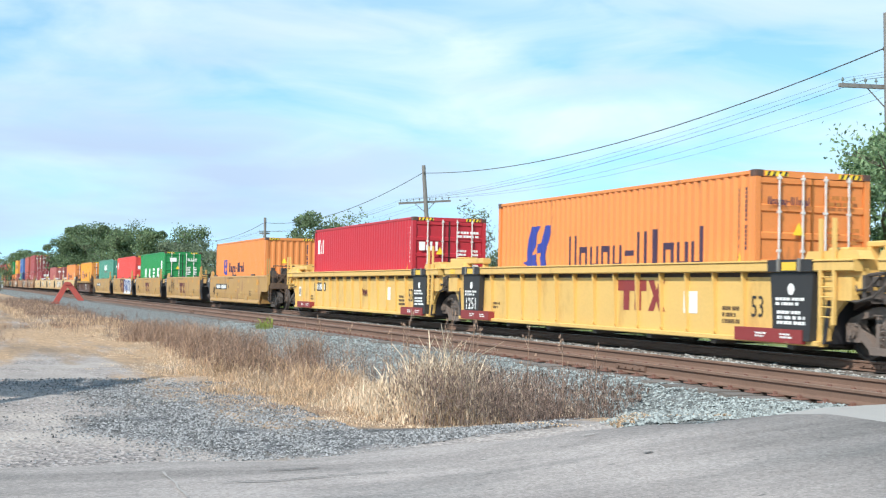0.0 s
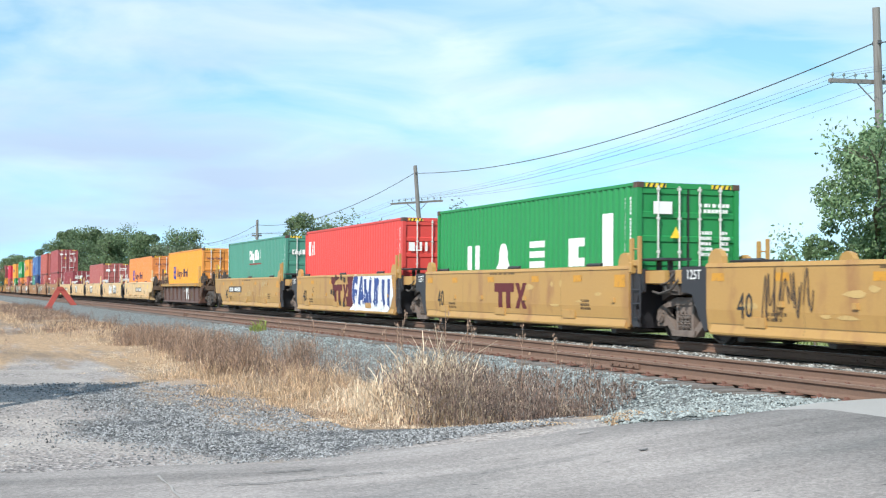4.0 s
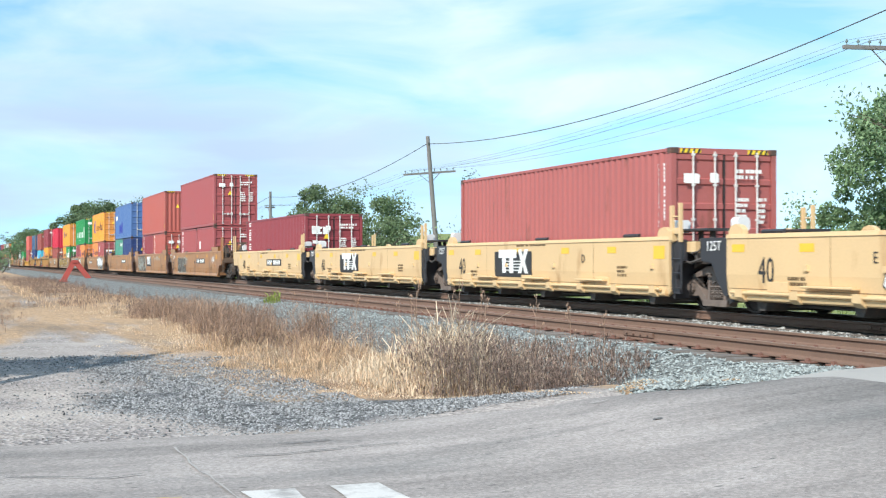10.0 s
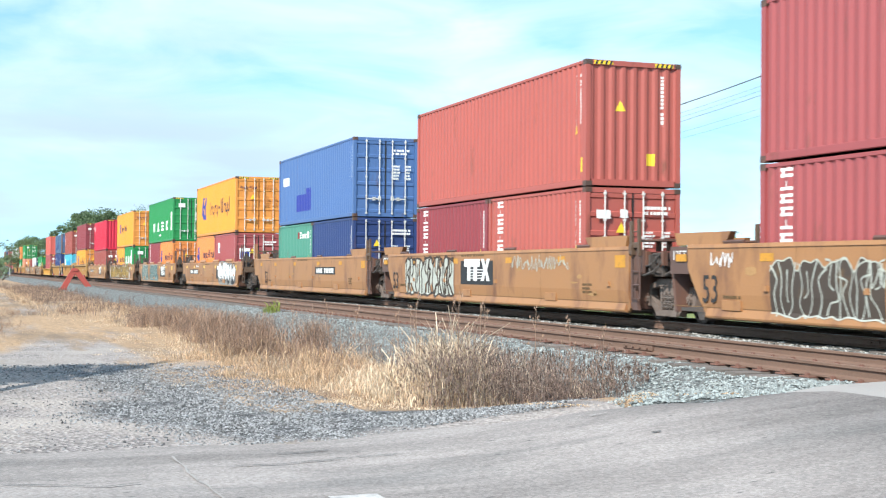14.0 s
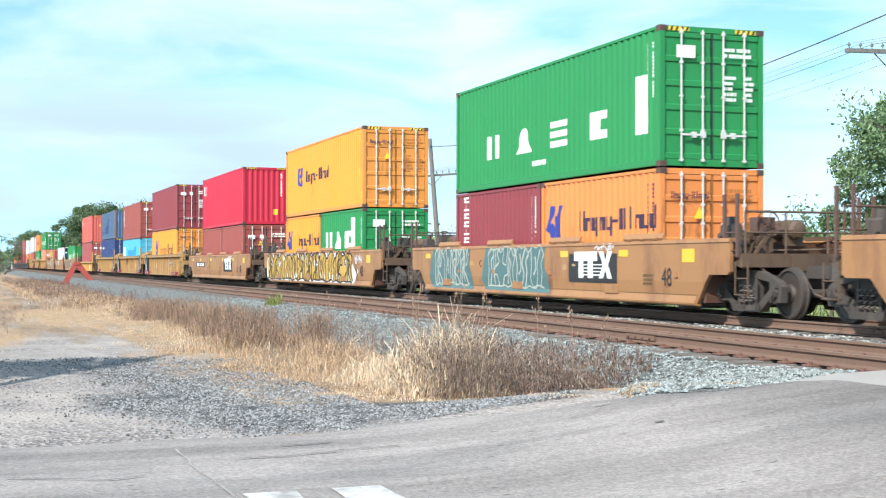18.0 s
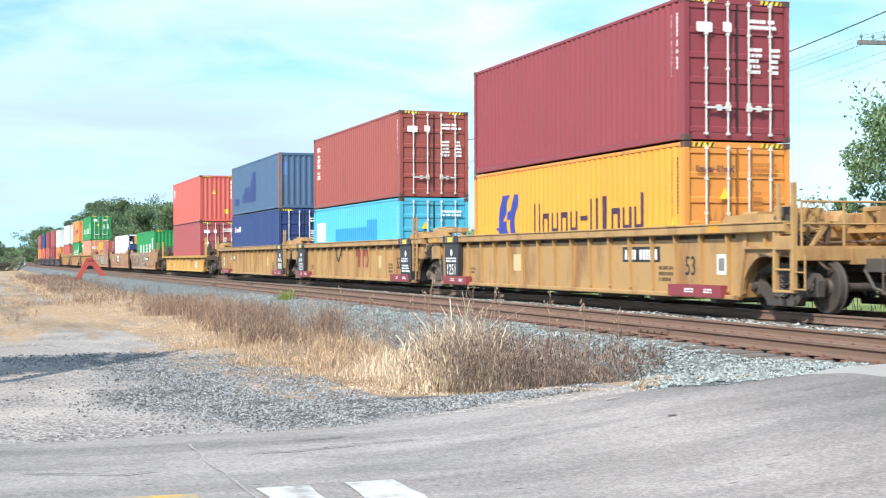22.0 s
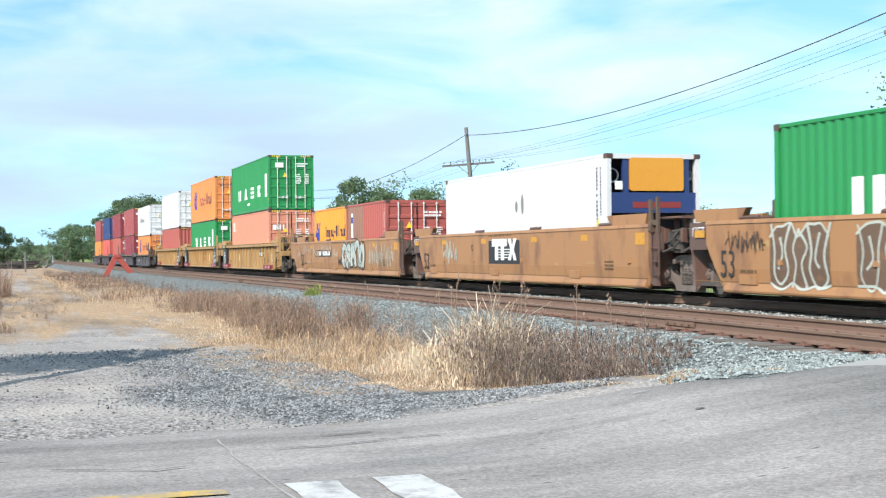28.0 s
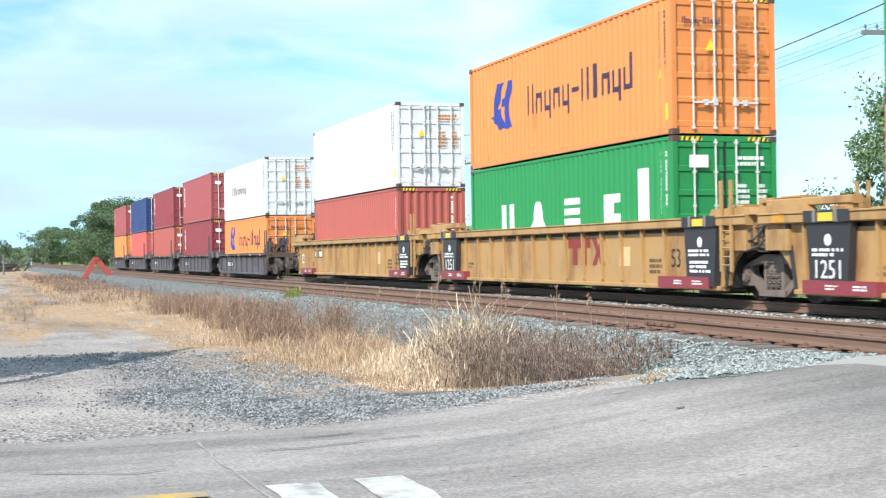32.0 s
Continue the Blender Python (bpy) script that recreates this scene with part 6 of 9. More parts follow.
        scribble(put, -2.6, -1.4, 0.75, 1.32, 4, SPRAY_PALE, 8)
        scribble(put, -7.3, -6.5, 1.1, 1.4, 3, SPRAY_WHITE, 9)
    elif i == 15:
        wild(put, -6.3, -1.9, 0.26, 1.44, 5, SPRAY_PALE, SPRAY_GREY, 10, 0.06, PAINT["car_brown"])
        scribble(put, 2.35, 5.8, 1.0, 1.42, 8, SPRAY_PALE, 12)
    elif i == 17:
        put("spray_field", [[(2.75, 0.40), (3.3, 0.26), (7.2, 0.25), (7.75, 0.5), (7.5, 0.95), (7.0, 1.25), (6.6, 1.5), (3.2, 1.5), (2.9, 1.2)]], MARK_GREY, "grey sprayed halo", 0.002)
        spray(put, 2.95, 7.4, 0.29, 1.46, 4, SPRAY_WHITE, MARK_BLACK, MARK_BLACK, 13, 1, 0.05, 0.40)
        scribble(put, -4.4, -3.4, 1.15, 1.35, 4, SPRAY_WHITE, 14)
    elif i == 18:
        for k, (x0, x1) in enumerate(((-7.6, -3.7), (-3.3, 1.4))):
            put("spray_field", [[(x0, 0.55), (x0 + 0.25, 0.30), (x1 - 0.2, 0.28), (x1 - 0.35, 0.7), (x1 - 0.6, 0.95), (x1 - 0.45, 1.42), (x0 + 0.35, 1.44), (x0 + 0.15, 1.0)]], SPRAY_TEAL, "teal sprayed field", 0.002)
            wild(put, x0 + 0.5, x1 - 0.55, 0.36, 1.42, 4, SPRAY_TEAL, SPRAY_PALE, 15 + k, 0.04)
        scribble(put, 3.6, 4.6, 1.25, 1.42, 3, SPRAY_WHITE, 17)
    elif i == 19:
        put("spray_field", [[(-8.7, 0.4), (-8.3, 0.28), (5.9, 0.27), (6.3, 0.6), (5.7, 1.0), (5.2, 1.42), (-8.4, 1.43), (-8.6, 1.0)]], SPRAY_WHITE, "white sprayed halo", 0.002)
        wild(put, -8.4, 5.7, 0.28, 1.43, 12, SPRAY_GOLD, SPRAY_INK, 18, 0.062, SPRAY_WHITE)
        for x, z in ((6.2, 1.05), (6.7, 1.15), (6.45, 0.7)):
            put("spray_spot", [[(x + (0.12 if q % 2 else 0.04) * math.cos(q * math.pi / 4), z + (0.12 if q % 2 else 0.04) * math.sin(q * math.pi / 4)) for q in range(8)]], SPRAY_WHITE, "", 0.004)
        scribble(put, 6.0, 7.0, 0.95, 1.35, 4, SPRAY_WHITE, 19)
    elif i == 20:
        scribble(put, 3.4, 4.6, 1.2, 1.42, 4, SPRAY_WHITE, 20)
        scribble(put, -2.3, 0.3, 0.6, 1.1, 3, SPRAY_GOLD, 21)
    elif i == 25:
        for k, (x0, x1) in enumerate(((-5.8, -3.9), (-3.15, -1.2), (0.05, 1.35), (1.7, 3.1))):
            wild(put, x0, x1, 0.28, 1.48, 2, SPRAY_SMOKE, SPRAY_PALE, 22 + k, 0.045)
        scribble(put, 0.3, 1.2, 0.4, 0.8, 4, SPRAY_PALE, 23)
        scribble(put, 6.2, 7.4, 0.35, 0.85, 5, SPRAY_PALE, 24)
        scribble(put, -7.4, -6.0, 0.9, 1.35, 5, SPRAY_GREY, 25)
    elif i == 26:
        scribble(put, -5.6, -4.1, 0.65, 1.35, 4, SPRAY_PALE, 26, 0.04)
    elif i == 27:
        spray(put, 0.45, 4.0, 0.30, 1.46, 5, SPRAY_DULL, SPRAY_GREY, SPRAY_TEAL, 27, 2, 0.06)
        for x0, x1, za, zb, n, m, w in ((-8.4, -7.7, 0.75, 1.35, 4, SPRAY_DUSTY, 0.03), (-7.1, -5.5, 0.95, 1.40, 9, SPRAY_DUSTY, 0.024), (-6.4, -5.4, 0.50, 0.74, 5, SPRAY_DUSTY, 0.02), (-5.1, -3.9, 0.72, 1.42, 6, SPRAY_DUSTY, 0.03), (-3.5, -1.5, 1.02, 1.46, 9, SPRAY_DUSTY, 0.034), (-1.3, -0.3, 0.75, 1.25, 5, SPRAY_DUSTY, 0.03), (-0.3, 0.4, 0.45, 0.9, 5, SPRAY_GREY, 0.02)):
            scribble(put, x0, x1, za, zb, n, m, int(30 + x0 * 3), w)
        put("scuff", [[(-8.5, 0.70), (-7.75, 0.72), (-7.6, 1.05), (-7.9, 1.42), (-8.5, 1.40)]], PAINT["car_brown"], "", 0.002)
        scribble(put, 4.6, 8.2, 0.4, 1.35, 9, SPRAY_PALE, 29)
    elif i == 7:
        for q, (x, w, za, zb) in enumerate(((-0.2, 0.55, 0.42, 1.12), (1.0, 0.5, 0.38, 1.40), (1.75, 0.7, 0.36, 1.30), (2.7, 0.45, 0.36, 1.22))):
            put("scribble", ribbons([[(x, za), (x + 0.06 * w, zb - 0.35), (x + 0.3 * w, zb - 0.04), (x + 0.7 * w, zb), (x + 0.98 * w, zb - 0.3), (x + 0.85 * w, zb - 0.55), (x + w * 1.1, za + 0.06)]], 0.034), SPRAY_TAN, "", 0.006 + 0.0012 * q)
        scribble(put, -0.1, 0.7, 0.66, 0.98, 3, SPRAY_TAN, 30, 0.03)
        scribble(put, 2.9, 4.0, 1.08, 1.44, 6, SPRAY_TAN, 31, 0.034)
    elif i == 4:
        scribble(put, -4.4, -3.0, 0.5, 1.42, 5, SPRAY_GREY, 31, 0.03)

HC, STD = 2.896, 2.591
F40, F20 = 12.192, 6.058
# unit, level, colour, height, reversed, paint, piece ('' a forty-foot box, 'l' or 'r' a twenty-foot box)
LOADS = [
    (1, 0, "orange", HC, 0, "emblem", ""), (2, 0, "red", HC, 0, "corner", ""),
    (3, 0, "orange", HC, 1, "emblem_small", ""), (5, 0, "green", HC, 0, "four_low", ""), (6, 0, "scarlet", HC, 0, "corner", ""), (7, 0, "teal", HC, 0, "middle", ""),
    (8, 0, "amber", HC, 0, "emblem_small", ""),
    (9, 0, "orange", HC, 0, "emblem_small", ""), (11, 0, "pink", HC, 0, "none", ""), (13, 0, "wine", STD, 0, "left_code", ""),
    (14, 0, "maroon", STD, 0, "left_code", "l"), (14, 0, "maroon", STD, 0, "plate", "r"), (14, 1, "maroon", HC, 0, "none", ""),
    (15, 0, "wine", STD, 0, "left_code", "l"), (15, 0, "rust", STD, 0, "left_code", "r"), (15, 1, "rust", HC, 1, "none", ""),
    (16, 0, "teal", STD, 0, "none", "l"), (16, 0, "navy", STD, 0, "left_small", "r"), (16, 1, "blue", HC, 0, "left_plate", ""),
    (17, 0, "orange", STD, 0, "emblem_small", "l"), (17, 0, "maroon", STD, 0, "badge", "r"), (17, 1, "amber", HC, 0, "emblem", ""),
    (18, 0, "wine", STD, 0, "left_code", "l"), (18, 0, "orange", STD, 0, "emblem_small", "r"), (18, 1, "green", HC, 0, "four", ""),
    (19, 0, "amber", STD, 0, "emblem_small", "l"), (19, 0, "green", STD, 0, "four_low", "r"), (19, 1, "amber", HC, 0, "emblem_small", ""),
    (20, 0, "brick", STD, 0, "none", "l"), (20, 0, "brick", STD, 0, "none", "r"), (20, 1, "crimson", HC, 1, "corner", ""),
    (21, 0, "amber", HC, 0, "emblem", ""), (21, 1, "wine", HC, 0, "none", ""),
    (22, 0, "sky", STD, 0, "sky_panel", ""), (22, 1, "brick", HC, 0, "left_code", ""),
    (23, 0, "navy", HC, 0, "left_small", ""), (23, 1, "slate", STD, 1, "sail", ""),
    (24, 0, "maroon", HC, 0, "none", ""), (24, 1, "coral", HC, 1, "corner", ""),
    (25, 0, "green", HC, 1, "four_low", ""), (26, 0, "white", HC, 0, "reefer", ""), (27, 0, "amber", STD, 0, "emblem_small", "l"), (27, 0, "rust", STD, 0, "repaint", "r"),
    (28, 0, "salmon", HC, 0, "corner", ""), (28, 1, "green", HC, 0, "four", ""),
    (29, 0, "green", HC, 0, "four_low", ""), (29, 1, "orange", HC, 0, "emblem", ""),
    (30, 0, "rust", HC, 1, "none", ""), (30, 1, "white", HC, 0, "none", ""),
    (31, 0, "orange", STD, 0, "emblem", ""), (31, 1, "white", HC, 0, "grey_name", ""),
    (32, 0, "wine", HC, 0, "left_code", ""), (32, 1, "maroon", HC, 0, "left_code", ""),
    (33, 0, "rust", HC, 0, "none", ""), (33, 1, "wine", HC, 0, "left_code", ""),
    (34, 0, "coral", HC, 0, "none", ""), (34, 1, "navy", HC, 0, "none", ""),
    (35, 0, "orange", HC, 0, "none", ""), (35, 1, "maroon", HC, 0, "left_code", ""),
]
HUE_WORDS = {
    "orange": "orange", "amber": "amber yellow", "red": "red", "scarlet": "bright red", "crimson": "crimson", "green": "green", "teal": "faded teal green", "maroon": "maroon", "wine": "dark wine red",
    "rust": "rust red", "brick": "brick brown", "pink": "faded pinkish red", "coral": "coral red", "salmon": "faded salmon", "blue": "blue", "navy": "navy blue", "slate": "faded slate blue", "sky": "light sky blue", "white": "white",
}
PAINT_WORDS = {
    "emblem": "blue emblem and dark name", "emblem_small": "small blue emblem", "corner": "white corner mark", "four": "four big white blocks", "four_low": "four big white blocks",
    "middle": "white name over red line", "left_code": "white upright marks", "none": "small white marks", "plate": "small white plate", "left_plate": "faded blue emblem",
    "badge": "white and blue badge", "sail": "dark faded emblem", "left_small": "red and white mark", "sky_panel": "deeper blue panels", "reefer": "blue end frame", "grey_name": "pale grey name", "repaint": "browner repainted panel",
}
# boxes sit a little higher or lower in some wells
SEAT = {21: 0.05, 22: 0.05, 23: 0.06, 24: 0.06, 28: 0.09, 29: 0.07, 30: -0.02, 31: 0.04}
floor_of = {}
for k, (unit, level, colour, h, rev, logo, piece) in enumerate(LOADS):
    length = F20 if piece else F40
    z = WELL_Z + SEAT.get(unit, 0.0) if level == 0 else floor_of[unit]
    if level == 0:
        floor_of[unit] = z + h + 0.022
    dx = {"": 0.0, "l": -3.067, "r": 3.067}[piece]
    where = "in a well car" if level == 0 else "stacked on another"
    words = f"{HUE_WORDS[colour]} {'short ' if piece else ''}container, {PAINT_WORDS[logo]}, {where}".replace("faded teal green container, white name", "faded teal container, white name")
    box = container(length, h, colour, rev, logo, "containers on the train", words, 40 + k * 3)
    TRAIN.append((box, CARS[unit][3] + dx, z, 180.0 if rev else 0.0))


def advance(t):
    """Metres that the train has gone by t seconds: it slows a little."""
    s = t / 32
    return 541.978 * s - 10.552 * s**2 + 29.131 * s**3 - 44.369 * s**4 + 19.382 * s**5

# ---- ground, road and tracks ----
def stone_nodes(n, l, vec, base, scale, spread):
    """Colour of loose stones: a tone for each stone, dark gaps between."""
    v = n.new("ShaderNodeTexVoronoi")
    v.inputs["Scale"].default_value = scale
    l.new(vec, v.inputs["Vector"])
    sep = n.new("ShaderNodeSeparateColor")
    l.new(v.outputs["Color"], sep.inputs[0])
    tone = n.new("ShaderNodeMapRange")
    tone.inputs[3].default_value, tone.inputs[4].default_value = 1 - spread, 1 + spread
    l.new(sep.outputs[0], tone.inputs[0])
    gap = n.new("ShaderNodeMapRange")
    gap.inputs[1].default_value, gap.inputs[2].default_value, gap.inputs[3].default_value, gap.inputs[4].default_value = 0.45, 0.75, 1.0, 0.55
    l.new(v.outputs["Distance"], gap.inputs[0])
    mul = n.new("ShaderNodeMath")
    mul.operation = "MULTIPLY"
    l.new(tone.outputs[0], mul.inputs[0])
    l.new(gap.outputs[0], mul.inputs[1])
    col = n.new("ShaderNodeVectorMath")
    col.operation = "SCALE"
    col.inputs[0].default_value = base
    l.new(mul.outputs[0], col.inputs["Scale"])
    return col.outputs[0], v.outputs["Distance"]


def ground_material():
    """Gravel of three kinds, straw lying in streaks, and the green field."""
    m = bpy.data.materials.new("gravel_straw_and_field")
    m.use_nodes = True
    n, l = m.node_tree.nodes, m.node_tree.links
    bs = n["Principled BSDF"]
    bs.inputs["Roughness"].default_value = 0.95
    tc = n.new("ShaderNodeTexCoord").outputs["Object"]

    def speckle(scale, detail, rough, stretch=(1, 1, 1)):
        mp = n.new("ShaderNodeMapping")
        mp.inputs["Scale"].default_value = stretch
        l.new(tc, mp.inputs["Vector"])
        t = n.new("ShaderNodeTexNoise")
        t.inputs["Scale"].default_value, t.inputs["Detail"].default_value, t.inputs["Roughness"].default_value = scale, detail, rough
        l.new(mp.outputs[0], t.inputs["Vector"])
        return t.outputs["Fac"]

    def between(fac, lo, hi, top=1.0):
        r = n.new("ShaderNodeMapRange")
        r.inputs[1].default_value, r.inputs[2].default_value, r.inputs[4].default_value = lo, hi, top
        l.new(fac, r.inputs[0])
        return r.outputs[0]

    def mixed(fac, a, b):
        mx = n.new("ShaderNodeMix")
        mx.data_type = "RGBA"
        l.new(fac, mx.inputs[0])
        for k, c in ((6, a), (7, b)):
            if isinstance(c, tuple):
                mx.inputs[k].default_value = c
            else:
                l.new(c, mx.inputs[k])
        return mx.outputs[2]

    blot = speckle(0.55, 8, 0.65)
    ruts = speckle(0.9, 7, 0.62, (0.16, 1.1, 1))
    grit = speckle(34, 4, 0.6)
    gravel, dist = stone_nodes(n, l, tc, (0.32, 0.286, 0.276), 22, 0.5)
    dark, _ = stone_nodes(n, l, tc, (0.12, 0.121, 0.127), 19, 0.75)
    pale = mixed(grit, (0.31, 0.28, 0.258, 1), (0.615, 0.535, 0.49, 1))
    c = mixed(between(blot, 0.38, 0.66, 0.9), gravel, pale)
    c = mixed(between(ruts, 0.54, 0.70, 0.55), c, (0.21, 0.198, 0.19, 1))
    straw = n.new("ShaderNodeValToRGB")
    straw.color_ramp.elements[0].position, straw.color_ramp.elements[0].color = 0.30, (0.27, 0.185, 0.115, 1)
    straw.color_ramp.elements[1].position, straw.color_ramp.elements[1].color = 0.66, (0.55, 0.365, 0.22, 1)
    l.new(speckle(7, 7, 0.66, (0.6, 1.3, 1)), straw.inputs["Fac"])

    def over(under, upper, attr, noise_fac, soft, lo=0.42, hi=0.62):
        a = n.new("ShaderNodeAttribute")
        a.attribute_name = attr
        s = n.new("ShaderNodeMath")
        s.operation = "MULTIPLY_ADD"
        l.new(noise_fac, s.inputs[0])
        s.inputs[1].default_value = soft
        l.new(a.outputs["Fac"], s.inputs[2])
        return mixed(between(s.outputs[0], lo + soft * 0.5, hi + soft * 0.5), under, upper)

    green = n.new("ShaderNodeValToRGB")
    green.color_ramp.elements[0].position, green.color_ramp.elements[0].color = 0.35, (0.10, 0.15, 0.035, 1)
    green.color_ramp.elements[1].position, green.color_ramp.elements[1].color = 0.62, (0.27, 0.30, 0.10, 1)
    l.new(blot, green.inputs["Fac"])
    c = over(c, dark, "dark", blot, 1.3, 0.35, 0.75)
    matted = mixed(between(speckle(0.6, 8, 0.68, (0.16, 1.2, 1)), 0.48, 0.62, 0.85), straw.outputs["Color"], (0.21, 0.155, 0.112, 1))
    c = over(c, matted, "straw", ruts, 2.8, 0.30, 0.85)
    c = over(c, green.outputs["Color"], "green", blot, 0.3)
    l.new(c, bs.inputs["Base Color"])
    bp = n.new("ShaderNodeBump")
    bp.inputs["Strength"].default_value, bp.inputs["Distance"].default_value = 0.8, 0.03
    l.new(dist, bp.inputs["Height"])
    l.new(bp.outputs[0], bs.inputs["Normal"])
    return m


def loose_stone(name, base, spread):
    m = bpy.data.materials.new(name)
    m.use_nodes = True
    n, l = m.node_tree.nodes, m.node_tree.links
    bs = n["Principled BSDF"]
    bs.inputs["Roughness"].default_value = 0.9
    rnd = n.new("ShaderNodeNewGeometry").outputs["Random Per Island"]
    tone = n.new("ShaderNodeMapRange")
    tone.inputs[3].default_value, tone.inputs[4].default_value = 1 - spread, 1 + spread
    l.new(rnd, tone.inputs[0])
    ns = n.new("ShaderNodeTexNoise")
    ns.inputs["Scale"].default_value = 40
    mul = n.new("ShaderNodeMath")
    mul.operation = "MULTIPLY_ADD"
    l.new(ns.outputs["Fac"], mul.inputs[0])
    mul.inputs[1].default_value = 0.5
    l.new(tone.outputs[0], mul.inputs[2])
    col = n.new("ShaderNodeVectorMath")
    col.operation = "SCALE"
    col.inputs[0].default_value = base
    l.new(mul.outputs[0], col.inputs["Scale"])
    l.new(col.outputs[0], bs.inputs["Base Color"])
    return m


def bed_material():
    m = bpy.data.materials.new("ballast")
    m.use_nodes = True
    n, l = m.node_tree.nodes, m.node_tree.links
    bs = n["Principled BSDF"]
    bs.inputs["Roughness"].default_value = 0.95
    tc = n.new("ShaderNodeTexCoord").outputs["Object"]
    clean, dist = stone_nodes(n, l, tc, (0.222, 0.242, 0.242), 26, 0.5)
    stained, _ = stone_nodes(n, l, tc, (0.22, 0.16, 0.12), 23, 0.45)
    a = n.new("ShaderNodeAttribute")
    a.attribute_name = "stain"
    mx = n.new("ShaderNodeMix")
    mx.data_type = "RGBA"
    l.new(a.outputs["Fac"], mx.inputs[0])
    l.new(clean, mx.inputs[6])
    l.new(stained, mx.inputs[7])
    l.new(mx.outputs[2], bs.inputs["Base Color"])
    bp = n.new("ShaderNodeBump")
    bp.inputs["Strength"].default_value, bp.inputs["Distance"].default_value = 1.0, 0.04
    l.new(dist, bp.inputs["Height"])
    l.new(bp.outputs[0], bs.inputs["Normal"])
    return m


def smooth(a, b, x):
    t = min(max((x - a) / (b - a), 0), 1)
    return t * t * (3 - 2 * t)


EDGE_X = -12.05


def road_z(y):
    """Height of the road along its way over the two tracks."""
    return -0.5 + 0.485 * smooth(2.6, 8.6, y) - 0.6 * smooth(17.5, 30, y)


def ground_z(x, y):
    base = -0.56 + 0.05 * noise.noise((x * 0.25, y * 0.25, 0)) + 0.02 * noise.noise((x * 1.3, y * 1.3, 3))
    base -= 0.25 * smooth(17, 20, y)
    if y > 60:
        r = math.hypot(x, y)
        az = math.degrees(math.atan2(-x, y))
        base += 17.5 * smooth(220, 900, r) * smooth(82, 70, az)
    k = smooth(-15.2, -12.3, x) * smooth(2.5, 4.5, y) * (1 - smooth(26, 34, y))
    drop = 0.03 + 0.09 * smooth(5.5, 6.2, y) * smooth(-13.6, -12.8, x)
    if x > -16 and x < 6:
        base = base * (1 - k) + (road_z(y) - drop) * k
    if -12.4 < x < 6:
        base = min(base, road_z(y) - drop)
    if 7.0 < y < 18.2 and x < -12.4:
        base = min(base, -0.66)
    return base - grade(x)


def graded(points):
    """Coordinates with a step that changes from stretch to stretch."""
    out = []
    for (a, step), (b, _) in zip(points, points[1:]):
        n = max(1, round((b - a) / step))
        out += [a + (b - a) * i / n for i in range(n)]
    return out + [points[-1][0]]


def sheet(name, xs, ys, z, material, attrs=()):
    nx, ny = len(xs), len(ys)
    v = [(x, y, z(x, y)) for y in ys for x in xs]
    f = [(j * nx + i, j * nx + i + 1, (j + 1) * nx + i + 1, (j + 1) * nx + i) for j in range(ny - 1) for i in range(nx - 1)]
    me = bpy.data.meshes.new(name)
    me.from_pydata(v, [], f)
    me.shade_smooth()
    for key, fn in attrs:
        me.attributes.new(key, "FLOAT", "POINT").data.foreach_set("value", [fn(p[0], p[1]) for p in v])
    me.materials.append(material)
    return new(name, me)


def straw_at(x, y):
    if x > 0 and y < 8:
        return 0.1
    s = smooth(2.4, 3.7, y) * smooth(-14.2, -15.6, x)
    s = max(s, (0.78 - 0.42 * smooth(0.5, 0.0, abs(y - 2.0 - 0.012 * x)) - 0.42 * smooth(0.5, 0.0, abs(y + 0.1 - 0.012 * x))) * smooth(-22.5, -30, x + 2.5 * noise.noise((x * 0.2, y * 0.8, 6))) * (1 - smooth(7, 9, y)))
    s = max(s, 0.6 * smooth(1.9, 3.2, y) * smooth(-18.5, -20, x))
    s = max(s, 0.85 * smooth(3.4, 4.4, y) * smooth(-14.0, -14.6, x))
    s = max(s, 0.8 * smooth(-13.6, -13.2, x) * smooth(5.4, 6.4, y) * smooth(-11.5, -12.6, x))
    return s * (1 - smooth(-260, -330, x) * 0.6)


def dark_at(x, y):
    """Darker crushed stone lies along the foot of the grass bank."""
    c = 2.75 + 0.55 * smooth(-21, -16.5, x) + 1.6 * smooth(-16.8, -13.0, x)
    w = 1.9 + (1.4 * smooth(-18, -14.5, x) if y < c else 0)
    k = smooth(w, w - 1.4, abs(y - c)) * smooth(-24, -20.5, x) * smooth(-12.0, -12.9, x)
    return max(k * 0.95, 0.35 * smooth(-29, -26, x) * smooth(-20, -23, x) * smooth(2.6, 1.6, y))


def green_at(x, y):
    return max(smooth(16.8, 18.6, y), smooth(-180, -260, x) * smooth(-3, -8, y), smooth(-300, -420, x))


xs = graded([(-2600, 300), (-800, 80), (-320, 20), (-120, 4), (-60, 0.8), (-10, 1.0), (8, 12), (80, 120), (900, 1)])
ys = graded([(-1500, 250), (-300, 60), (-60, 8), (-10, 0.8), (20, 1.0), (32, 8), (100, 60), (700, 200), (2500, 1)])
ground = sheet("ground", xs, ys, ground_z, ground_material(), (("straw", straw_at), ("green", green_at), ("dark", dark_at)))
tagged(ground, "grey gravel and dry straw ground with green field beyond", "ground", kind="structure")


